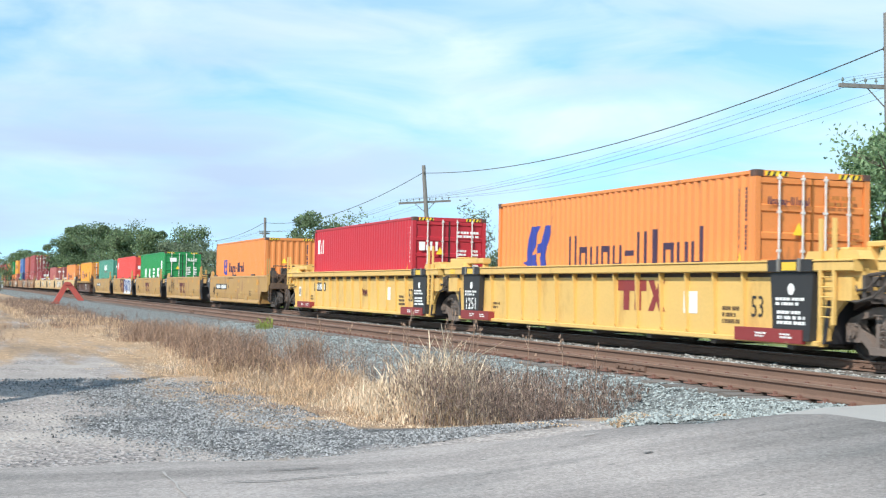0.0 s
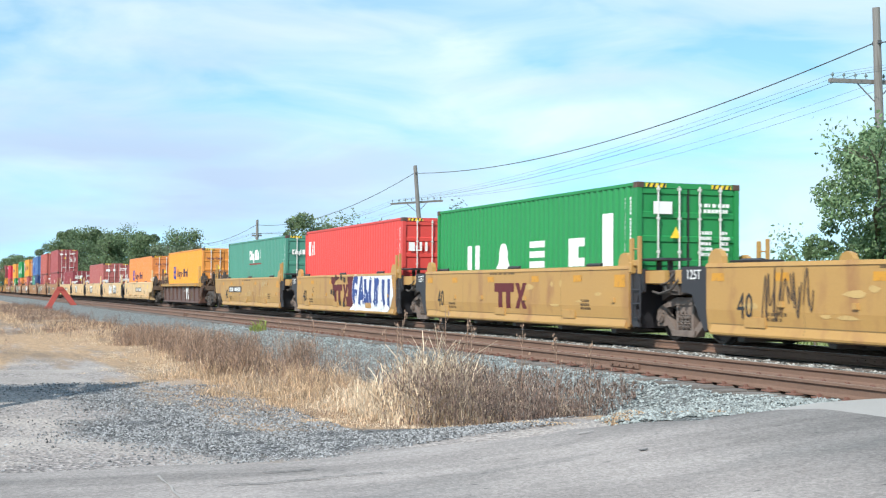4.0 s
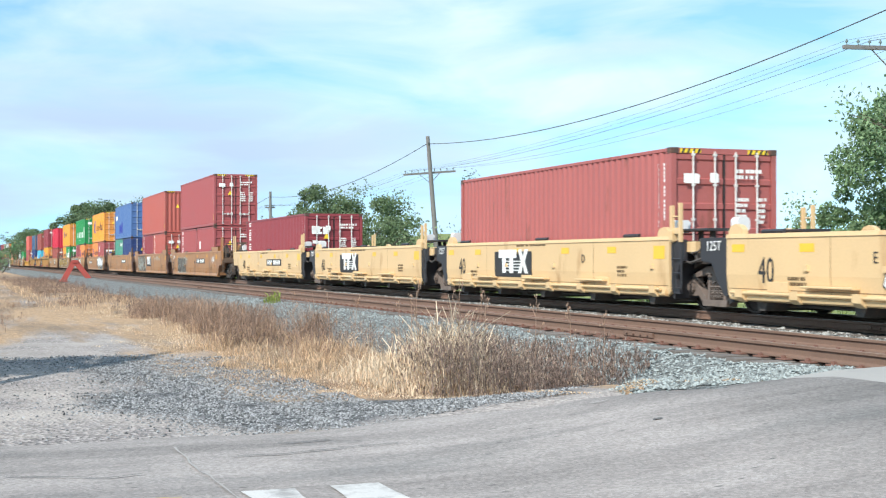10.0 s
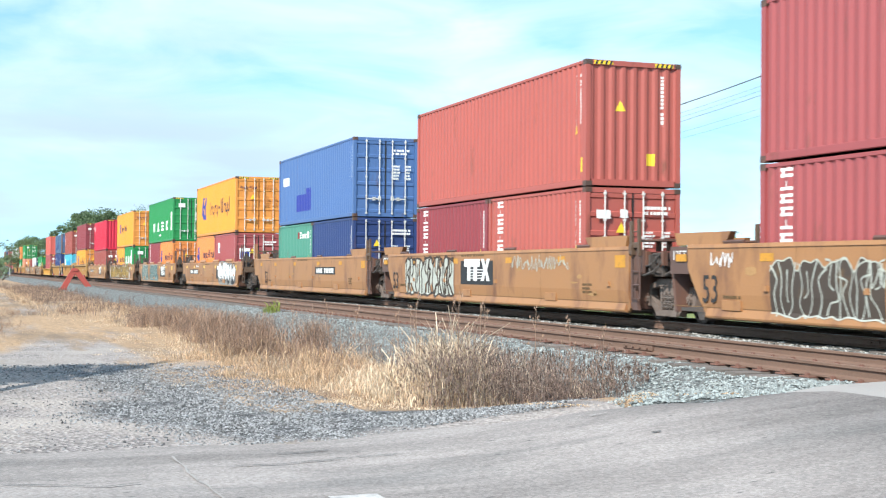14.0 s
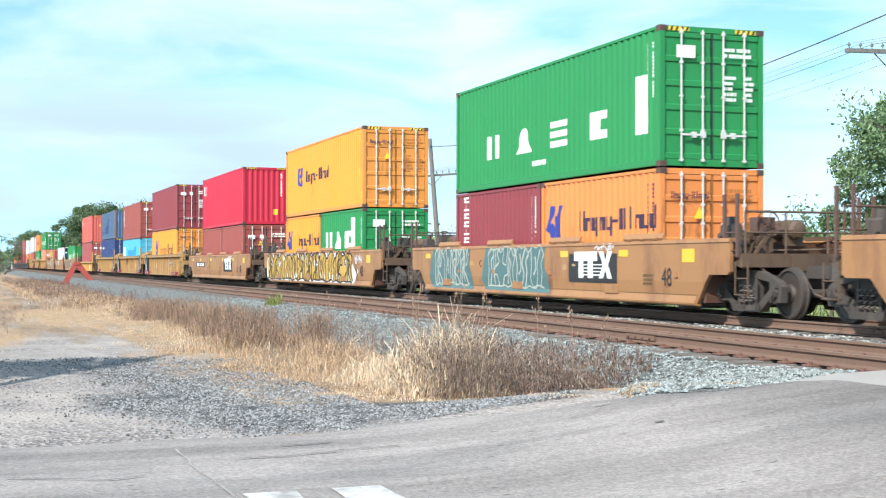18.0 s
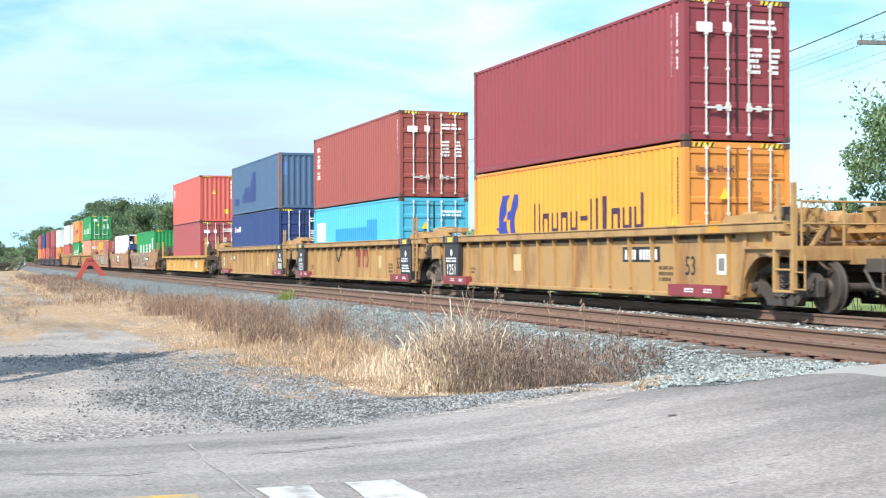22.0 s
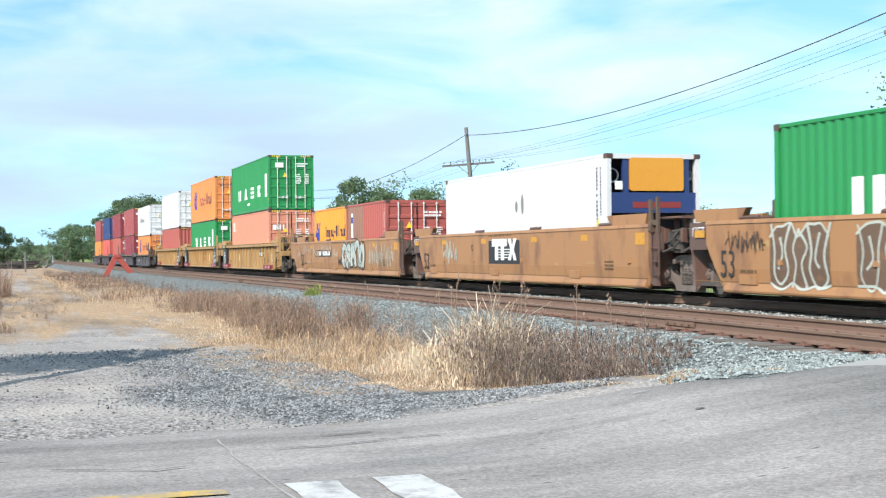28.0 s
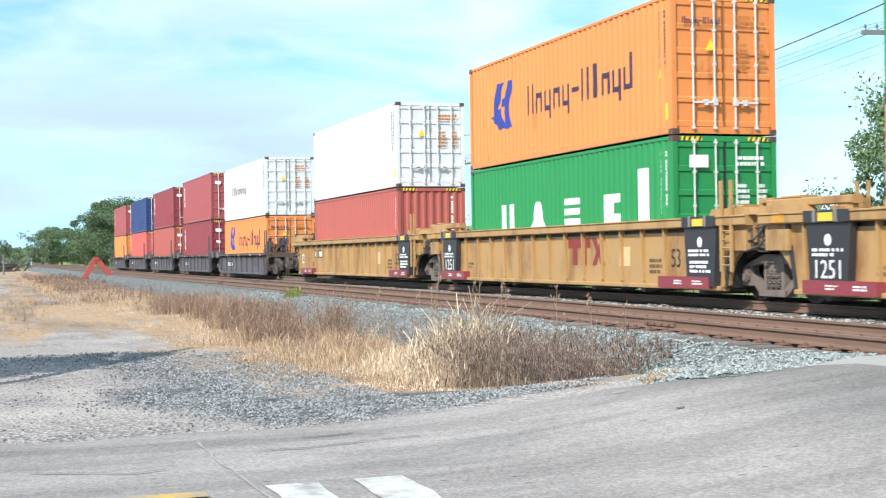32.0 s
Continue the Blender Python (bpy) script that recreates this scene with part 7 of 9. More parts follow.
# road: worn asphalt over the crossing
def asphalt_material():
    """Worn asphalt: bare stone grain, tyre-polished lanes, old dark patches."""
    m = bpy.data.materials.new("worn_asphalt")
    m.use_nodes = True
    n, l = m.node_tree.nodes, m.node_tree.links
    bs = n["Principled BSDF"]
    tc = n.new("ShaderNodeTexCoord").outputs["Object"]
    fac = []
    for scale, detail, stretch in ((20, 6, (1, 1, 1)), (0.9, 3, (1.5, 0.20, 1)), (0.55, 6, (1.1, 0.6, 1)), (75, 2, (1, 1, 1))):
        mp = n.new("ShaderNodeMapping")
        mp.inputs["Scale"].default_value = stretch
        l.new(tc, mp.inputs["Vector"])
        t = n.new("ShaderNodeTexNoise")
        t.inputs["Scale"].default_value, t.inputs["Detail"].default_value, t.inputs["Roughness"].default_value = scale, detail, 0.68
        l.new(mp.outputs[0], t.inputs["Vector"])
        fac.append(t.outputs["Fac"])
    total = None
    for f, k in zip(fac, (0.55, 1.15, 1.05, 0.6)):
        mul = n.new("ShaderNodeMath")
        mul.operation = "MULTIPLY_ADD"
        l.new(f, mul.inputs[0])
        mul.inputs[1].default_value, mul.inputs[2].default_value = k, -k / 2
        if total is not None:
            l.new(total, mul.inputs[2])
        total = mul.outputs[0]
        if k != 0.55:
            sub = n.new("ShaderNodeMath")
            sub.operation = "SUBTRACT"
            sub.inputs[1].default_value = k / 2
            l.new(total, sub.inputs[0])
            total = sub.outputs[0]
    gain = n.new("ShaderNodeMath")
    gain.operation = "ADD"
    gain.inputs[1].default_value = 1.0
    l.new(total, gain.inputs[0])
    v = n.new("ShaderNodeTexVoronoi")
    v.inputs["Scale"].default_value = 42
    l.new(tc, v.inputs["Vector"])
    sep = n.new("ShaderNodeSeparateColor")
    l.new(v.outputs["Color"], sep.inputs[0])
    chips = n.new("ShaderNodeMapRange")
    chips.inputs[1].default_value, chips.inputs[2].default_value, chips.inputs[3].default_value, chips.inputs[4].default_value = 0.0, 1.0, 0.80, 1.20
    l.new(sep.outputs[0], chips.inputs[0])
    both = n.new("ShaderNodeMath")
    both.operation = "MULTIPLY"
    l.new(gain.outputs[0], both.inputs[0])
    l.new(chips.outputs[0], both.inputs[1])
    col = n.new("ShaderNodeVectorMath")
    col.operation = "SCALE"
    a = n.new("ShaderNodeAttribute")
    a.attribute_name = "newer"
    age = n.new("ShaderNodeMix")
    age.data_type = "RGBA"
    l.new(a.outputs["Fac"], age.inputs[0])
    age.inputs[6].default_value, age.inputs[7].default_value = (0.296, 0.266, 0.254, 1), (0.186, 0.172, 0.166, 1)
    sm = n.new("ShaderNodeMapping")
    sm.inputs["Scale"].default_value, sm.inputs["Location"].default_value = (1.3, 0.30, 1), (4.0, 2.0, 0)
    l.new(tc, sm.inputs["Vector"])
    smn = n.new("ShaderNodeTexNoise")
    smn.inputs["Scale"].default_value, smn.inputs["Detail"].default_value, smn.inputs["Roughness"].default_value = 1.1, 5, 0.66
    l.new(sm.outputs[0], smn.inputs["Vector"])
    smr = n.new("ShaderNodeMapRange")
    smr.inputs[1].default_value, smr.inputs[2].default_value, smr.inputs[4].default_value = 0.53, 0.72, 0.62
    l.new(smn.outputs["Fac"], smr.inputs[0])
    smx = n.new("ShaderNodeMix")
    smx.data_type = "RGBA"
    l.new(smr.outputs[0], smx.inputs[0])
    l.new(age.outputs[2], smx.inputs[6])
    smx.inputs[7].default_value = (0.150, 0.143, 0.140, 1)
    # pits where a stone is gone
    pv = n.new("ShaderNodeTexVoronoi")
    pv.inputs["Scale"].default_value = 5.5
    pm = n.new("ShaderNodeMapping")
    pm.inputs["Scale"].default_value = (1.6, 0.8, 1)
    l.new(tc, pm.inputs["Vector"])
    l.new(pm.outputs[0], pv.inputs["Vector"])
    psep = n.new("ShaderNodeSeparateColor")
    l.new(pv.outputs["Color"], psep.inputs[0])
    rare = n.new("ShaderNodeMath")
    rare.operation = "GREATER_THAN"
    rare.inputs[1].default_value = 0.86
    l.new(psep.outputs[1], rare.inputs[0])
    close = n.new("ShaderNodeMapRange")
    close.inputs[1].default_value, close.inputs[2].default_value = 0.20, 0.08
    l.new(pv.outputs["Distance"], close.inputs[0])
    pit = n.new("ShaderNodeMath")
    pit.operation = "MULTIPLY"
    l.new(rare.outputs[0], pit.inputs[0])
    l.new(close.outputs[0], pit.inputs[1])
    pmx = n.new("ShaderNodeMix")
    pmx.data_type = "RGBA"
    l.new(pit.outputs[0], pmx.inputs[0])
    l.new(smx.outputs[2], pmx.inputs[6])
    pmx.inputs[7].default_value = (0.10, 0.096, 0.094, 1)
    l.new(pmx.outputs[2], col.inputs[0])
    l.new(both.outputs[0], col.inputs["Scale"])
    l.new(col.outputs[0], bs.inputs["Base Color"])
    bs.inputs["Roughness"].default_value = 0.9
    bp = n.new("ShaderNodeBump")
    bp.inputs["Strength"].default_value, bp.inputs["Distance"].default_value = 0.5, 0.010
    l.new(fac[0], bp.inputs["Height"])
    l.new(bp.outputs[0], bs.inputs["Normal"])
    return m


ASPHALT = asphalt_material()
rx = graded([(EDGE_X, 0.35), (-9.0, 0.6), (3.4, 1)])
ry = graded([(-40, 3), (-4, 0.35), (7.7, 1)])


def road_sheet(x, y):
    return road_z(y) + 0.012 * noise.noise((x * 0.5, y * 0.5, 7)) - 0.02 * smooth(EDGE_X + 0.5, EDGE_X, x)


road = sheet("road", rx, ry, road_sheet, ASPHALT, (("newer", lambda x, y: min(1, max(0, smooth(4.6, 7.4, y + 0.8 * noise.noise((x * 0.4, y * 0.4, 2))) + 0.35 * noise.noise((x * 0.5, y * 0.16, 9))))),))
for v in road.data.vertices:
    near = smooth(EDGE_X + 3.0, EDGE_X, v.co.x)
    if near > 0:
        v.co.x += near * (0.22 * noise.noise((v.co.y * 0.9, 2, 5)) + 0.10 * noise.noise((v.co.y * 3.1, 1, 5)) + 0.95 * smooth(4.3, 7.7, v.co.y))
tagged(road, "worn grey asphalt road with cracks and patches", "road", kind="structure")
beyond = sheet("road_beyond", graded([(-12.0, 1.5), (3.4, 1)]), graded([(16.6, 1.2), (34, 1)]), lambda x, y: road_z(y) - 0.002, ASPHALT)
tagged(beyond, "worn grey asphalt road beyond the crossing", "road", kind="structure")

CONCRETE = mat("crossing_concrete", (0.35, 0.335, 0.32), 0.85, 0, 6, 0.12, 0.4, (0.25, 0.24, 0.23), 0.35, fine=50)
crossing = thing("crossing_deck", "pale concrete panels between the rails of the crossing", "crossing", kind="structure")
for i in range(5):
    part("panel", Geo().prism([(7.42, -0.3), (7.42, -0.085), (7.9, -0.03), (8.6, -0.004), (NEAR_Y - 0.80, -0.004), (NEAR_Y - 0.80, -0.3)], "x", -11.2 + i * 2.95, -11.2 + i * 2.95 + 2.94), CONCRETE, crossing)
for y0, y1 in ((NEAR_Y - 0.63, NEAR_Y + 0.63), (NEAR_Y + 0.80, TRACK_Y - 0.80), (TRACK_Y - 0.63, TRACK_Y + 0.63), (TRACK_Y + 0.80, 16.6)):
    for i in range(5):
        part("panel", Geo().slab(-11.9 + i * 3.05, -11.9 + i * 3.05 + 3.04, y0, y1, -0.2, -0.004, 0.02), CONCRETE, crossing)
# paint and cracks on the road
ROAD_WHITE = mat("road_paint_white", (0.56, 0.55, 0.54), 0.8, 0, 10, 0.15, 0.2, (0.30, 0.285, 0.28), 0.72, (3, 3, 3))
ROAD_YELLOW = mat("road_paint_yellow", (0.58, 0.37, 0.08), 0.8, 0, 10, 0.15, 0.2, (0.27, 0.25, 0.24), 0.95, (3, 3, 3))
CRACK = mat("tar_crack", (0.13, 0.125, 0.12), 0.8, 0, 10, 0.2, 0.2)
SCAR = mat("pale_scar", (0.36, 0.34, 0.325), 0.9, 0, 10, 0.2, 0.2)


def road_strip(x0, x1, y0, y1, step=0.3, lift=0.010, ragged=0.0):
    g = Geo()
    n = max(1, round((x1 - x0) / step))
    pts = [x0 + (x1 - x0) * i / n for i in range(n + 1)]
    v = []
    for i, x in enumerate(pts):
        j = ragged * noise.noise((x * 5, y0, 1))
        v += [(x + j, y0 + j, road_sheet(x, y0) + lift), (x + ragged * noise.noise((x * 6, y1, 4)), y1 - j, road_sheet(x, y1) + lift)]
    return g.add(v, [(2 * i, 2 * i + 2, 2 * i + 3, 2 * i + 1) for i in range(n)])


tagged(part("stop_line", road_strip(-9.0, -4.2, 1.76, 2.13, ragged=0.06), ROAD_WHITE), "worn white stop line painted on asphalt", "road marking", "stop lines", "structure")
tagged(part("stop_line", road_strip(-9.03, -4.2, 2.36, 2.74, ragged=0.06), ROAD_WHITE), "worn white stop line painted on asphalt", "road marking", "stop lines", "structure")
yl = Geo()
rows = [1.36 - i * 0.5 for i in range(36)]
yl.add([(x + 0.02 * noise.noise((y * 3, x, 8)), y, road_sheet(x, y) + 0.011) for y in rows for x in (-8.93, -8.74)], [(2 * i, 2 * i + 1, 2 * i + 3, 2 * i + 2) for i in range(len(rows) - 1)])
tagged(part("centre_line", yl, ROAD_YELLOW), "worn yellow centre line on asphalt", "road marking", kind="structure")


def crack_line(pts, w, material, words, seed):
    r = random.Random(seed)
    g, v = Geo(), []
    for (x0, y0), (x1, y1) in zip(pts, pts[1:]):
        n = max(2, int(math.hypot(x1 - x0, y1 - y0) / 0.2))
        for i in range(n):
            k = i / n
            x, y = x0 + (x1 - x0) * k + r.uniform(-0.016, 0.016), y0 + (y1 - y0) * k + r.uniform(-0.016, 0.016)
            ww = w * r.uniform(0.3, 1.0)
            d = math.hypot(x1 - x0, y1 - y0)
            nx, ny = -(y1 - y0) / d * ww / 2, (x1 - x0) / d * ww / 2
            v += [(x + nx, y + ny, road_sheet(x, y) + 0.012), (x - nx, y - ny, road_sheet(x, y) + 0.012)]
    g.add(v, [(2 * i, 2 * i + 1, 2 * i + 3, 2 * i + 2) for i in range(len(v) // 2 - 1)])
    return tagged(part("crack", g, material), words, "crack", "cracks in the road", "structure")


crack_line([(-11.3, 1.66), (-10.0, 1.67), (-9.05, 1.70), (-7.6, 1.72)], 0.028, SCAR, "pale crumbled crack across the asphalt", 1)
crack_line([(-10.62, 2.0), (-10.60, 2.4), (-10.68, 2.65), (-10.76, 3.0), (-10.75, 3.6)], 0.035, CRACK, "thin dark crack in the asphalt", 2)
crack_line([(-11.30, 5.42), (-11.33, 5.75)], 0.06, SCAR, "short pale scar in the asphalt", 3)
crack_line([(-10.06, 5.40), (-10.04, 5.56)], 0.08, CRACK, "small dark pothole in the asphalt", 4)
crack_line([(-11.2, 2.5), (-11.25, 3.2)], 0.03, CRACK, "thin dark crack in the asphalt", 5)
crack_line([(-10.2, 0.3), (-9.9, 1.0), (-10.1, 1.5)], 0.03, CRACK, "thin dark crack in the asphalt", 6)


# ballast under both tracks
def bed_z(x, y):
    pts = ((5.9, -0.90), (6.7, -0.70), (7.4, -0.52), (8.45, -0.30), (8.8, -0.225), (9.6, -0.212), (10.9, -0.212), (12.4, -0.225), (13.0, -0.20), (16.1, -0.20), (16.5, -0.24), (18.3, -0.85))
    for (a, za), (b, zb) in zip(pts, pts[1:]):
        if y <= b:
            z = za + (zb - za) * max(y - a, 0) / (b - a)
            break
    else:
        z = pts[-1][1]
    if x > -15 and 5.5 < y < 9.2:
        k = smooth(-14.6, -11.9, x) * smooth(5.6, 6.3, y)
        z = max(z, z * (1 - k) + (min(road_z(y), -0.12) - 0.02) * k)
    j = 0.035 if x > -70 else 0.0
    return z - grade(x) + j * noise.noise((x * 4.3, y * 4.3, 1)) + 0.03 * noise.noise((x * 0.7, y * 0.7, 2))


bx = graded([(-2200, 200), (-400, 30), (-70, 0.35), (-13.0, 0.25), (-11.0, 1)])
by = graded([(5.9, 0.16), (9.4, 0.3), (16.5, 0.6), (18.3, 1)])
stain = lambda x, y: max(1 - smooth(0.55, 0.95, abs(y - NEAR_Y)) * 0.9, 1 - smooth(0.75, 1.35, abs(y - TRACK_Y)))
bed = sheet("ballast_bed", bx, by, bed_z, bed_material(), (("stain", stain),))
tagged(bed, "blue-grey crushed stone ballast under the tracks", "ballast", kind="structure")


def pebbles(name, n, place, size, material, words, category, seed):
    """Many small angular stones in one mesh."""
    r = np.random.RandomState(seed)
    base = np.array([(1, 0, 0), (-1, 0, 0), (0, 1, 0), (0, -1, 0), (0, 0, 1), (0, 0, -0.6)], float)
    tri = np.array([(0, 2, 4), (2, 1, 4), (1, 3, 4), (3, 0, 4), (2, 0, 5), (1, 2, 5), (3, 1, 5), (0, 3, 5)])
    verts, faces = np.empty((n * 6, 3)), np.empty((n * 8, 3), int)
    for i in range(n):
        x, y, z = place(r)
        s = size * r.uniform(0.6, 1.45)
        a = r.uniform(0, 6.28)
        p = base * r.uniform(0.65, 1.25, (6, 3)) + r.uniform(-0.25, 0.25, (6, 3))
        p = p * (s, s * r.uniform(0.6, 1), s * r.uniform(0.45, 0.8))
        c, d = math.cos(a), math.sin(a)
        verts[i * 6:i * 6 + 6] = np.stack([p[:, 0] * c - p[:, 1] * d + x, p[:, 0] * d + p[:, 1] * c + y, p[:, 2] + z + s * 0.15], 1)
        faces[i * 8:i * 8 + 8] = tri + i * 6
    me = bpy.data.meshes.new(name)
    me.from_pydata(verts.tolist(), [], faces.tolist())
    me.materials.append(material)
    return tagged(new(name, me), words, category, kind="stuff")


def near_bank(r):
    while True:
        x = -11.15 - 35.5 * r.uniform() ** 1.7
        y = r.uniform(6.0 if x > -13.4 else 6.9, 9.3)
        if x < -11.95 + 0.9 * smooth(4.3, 7.7, y) and (x < -12.2 or y < 8.75):
            return x, y, bed_z(x, y)


def six_foot(r):
    x = -12.6 - 40 * r.uniform() ** 1.4
    y = r.uniform(11.2, 13.6)
    return x, y, bed_z(x, y)


def apron(r):
    while True:
        x = EDGE_X - 0.3 - 10.5 * r.uniform() ** 1.2
        y = r.uniform(-0.6, 6.4)
        if r.uniform() < 0.03 + dark_at(x, y) and (y < 4.3 or x > -14.2):
            return x, y, ground_z(x, y)


BALLAST_STONE = loose_stone("ballast_stone", (0.205, 0.226, 0.224), 0.68)
GRAVEL_STONE = loose_stone("gravel_stone", (0.175, 0.177, 0.182), 0.95)
pebbles("ballast_stones", 36000, near_bank, 0.022, BALLAST_STONE, "blue-grey crushed stones on the ballast shoulder", "ballast", 1)
pebbles("ballast_stones_between", 9000, six_foot, 0.028, loose_stone("ballast_stone_pale", (0.27, 0.27, 0.26), 0.5), "grey crushed stones between the two tracks", "ballast", 2)
pebbles("gravel_stones", 26000, apron, 0.0165, GRAVEL_STONE, "loose dark grey gravel beside the road", "gravel", 3)


# rails, ties and fastenings
def rail_profile():
    half = [(0.036, 0.0), (0.0375, -0.008), (0.0375, -0.030), (0.030, -0.038), (0.010, -0.046), (0.009, -0.118), (0.020, -0.132), (0.070, -0.150), (0.070, -0.162)]
    return [(x, z) for x, z in half] + [(-x, z) for x, z in half[::-1]]


def along_line(profile, a, b):
    """A bar of this section (y, z) from x = a to b that follows the line's gradient."""
    xs = graded([(a, 8 if a > -400 else 60), (b, 1)])
    n = len(profile)
    v = [(x, y, z - grade(x)) for x in xs for y, z in profile]
    f = [(k * n + i, k * n + (i + 1) % n, (k + 1) * n + (i + 1) % n, (k + 1) * n + i) for k in range(len(xs) - 1) for i in range(n)]
    return Geo().add(v, f + [tuple(range(n))[::-1], tuple(range((len(xs) - 1) * n, len(xs) * n))])


TIE_WOOD = mat("grey_tie_wood", (0.17, 0.148, 0.135), 0.95, 0, 10, 0.25, 0.6, (0.12, 0.09, 0.07), 0.5, (1, 5, 1), rand=0.15, fine=30)
PLATE = mat("rusty_red_plate", (0.19, 0.095, 0.072), 0.85, 0, 9, 0.25, 0.4)
tie_mesh = Geo().slab(-1.3, 1.3, -0.115, 0.115, -0.175, 0.0, 0.012)
tie_mesh.v = [(y, x, z) for x, y, z in tie_mesh.v]
tie_mesh = tie_mesh.mesh("tie")
plate_mesh = Geo().box(-0.10, 0.10, -0.17, 0.17, 0, 0.018).box(-0.06, -0.02, -0.12, -0.085, 0.018, 0.05).box(0.03, 0.07, 0.085, 0.12, 0.018, 0.05).box(-0.02, 0.02, -0.14, -0.10, 0.018, 0.045).mesh("tie_plate")
bar_mesh = Geo().prism([(0.012, -0.045), (0.045, -0.050), (0.045, -0.115), (0.022, -0.130)], "x", -0.46, 0.46).prism([(-0.012, -0.045), (-0.045, -0.050), (-0.045, -0.115), (-0.022, -0.130)], "x", -0.46, 0.46)
for i in range(4):
    bar_mesh.rod((-0.33 + 0.22 * i, -0.075, -0.082), (-0.33 + 0.22 * i, 0.075, -0.082), 0.018, 6)
bar_mesh = bar_mesh.mesh("joint_bar")
tie_rng = random.Random(8)
for centre, words, last, reach in ((NEAR_Y, "rusty disused-looking track on weathered wooden ties", 170, -98), (TRACK_Y, "track under the train with worn rails on ties", 110, -70)):
    track = thing("track", words, "railway track", "two parallel tracks", "structure")
    for s in (-1, 1):
        y = centre + s * 0.7525
        cuts = (-2200, -200, -96.5, -57.4, -18.2 + (6 if s > 0 else 0), 60)
        for a, b in zip(cuts, cuts[1:]):
            part("rail", along_line(rail_profile(), a, b - 0.008), RAIL, track, at=(0, y, 0))
            part("rail_head", along_line([(-0.024, 0.0), (0.024, 0.0), (0.024, 0.0025), (-0.024, 0.0025)], a, b - 0.008), RAIL_TOP if centre == NEAR_Y else STEEL_BRIGHT, track, "worn running surface", at=(0, y, 0))
        for c in cuts[2:5]:
            part("joint_bar", bar_mesh, RAIL, track, at=(c, y, -grade(c)))
    for i in range(last):
        x = -11.73 - i * 0.508 - (0 if centre == NEAR_Y else 1.02)
        part("tie", tie_mesh, TIE_WOOD, track, at=pose(x + tie_rng.uniform(-0.03, 0.03), centre + tie_rng.uniform(-0.05, 0.05), -0.182 - grade(x) + tie_rng.uniform(-0.012, 0.006), 0, 0, tie_rng.uniform(-1.5, 1.5)))
        if centre == NEAR_Y and i < 70:
            for s in (-1, 1):
                part("tie_plate", plate_mesh, PLATE, track, at=(x, centre + s * 0.7525, -0.181 - grade(x)))

# ---- grasses and weeds ----
def leaf_mat(name, base, spread=0.35, rough=0.7, trans=0.25):
    m = bpy.data.materials.new(name)
    m.use_nodes = True
    n, l = m.node_tree.nodes, m.node_tree.links
    bs = n["Principled BSDF"]
    bs.inputs["Roughness"].default_value = rough
    rnd = n.new("ShaderNodeNewGeometry").outputs["Random Per Island"]
    tone = n.new("ShaderNodeMapRange")
    tone.inputs[3].default_value, tone.inputs[4].default_value = 1 - spread, 1 + spread
    l.new(rnd, tone.inputs[0])
    col = n.new("ShaderNodeVectorMath")
    col.operation = "SCALE"
    col.inputs[0].default_value = base
    l.new(tone.outputs[0], col.inputs["Scale"])
    l.new(col.outputs[0], bs.inputs["Base Color"])
    if trans:
        tr = n.new("ShaderNodeBsdfTranslucent")
        l.new(col.outputs[0], tr.inputs["Color"])
        mx = n.new("ShaderNodeMixShader")
        mx.inputs[0].default_value = trans
        l.new(bs.outputs[0], mx.inputs[1])
        l.new(tr.outputs[0], mx.inputs[2])
        l.new(mx.outputs[0], n["Material Output"].inputs["Surface"])
    return m


STRAW_PALE = leaf_mat("straw_pale", (0.74, 0.60, 0.45), 0.45)
STRAW_GOLD = leaf_mat("straw_gold", (0.57, 0.405, 0.265), 0.55)
WEED_BROWN = leaf_mat("weed_brown", (0.32, 0.215, 0.155), 0.5, 0.85, 0.1)
WEED_GREY = leaf_mat("weed_grey", (0.46, 0.36, 0.275), 0.5, 0.85, 0.1)
WEED_DARK = leaf_mat("weed_dark", (0.19, 0.135, 0.112), 0.75, 0.85, 0.1)
GRASS_GREEN = leaf_mat("grass_green", (0.16, 0.21, 0.055), 0.4)


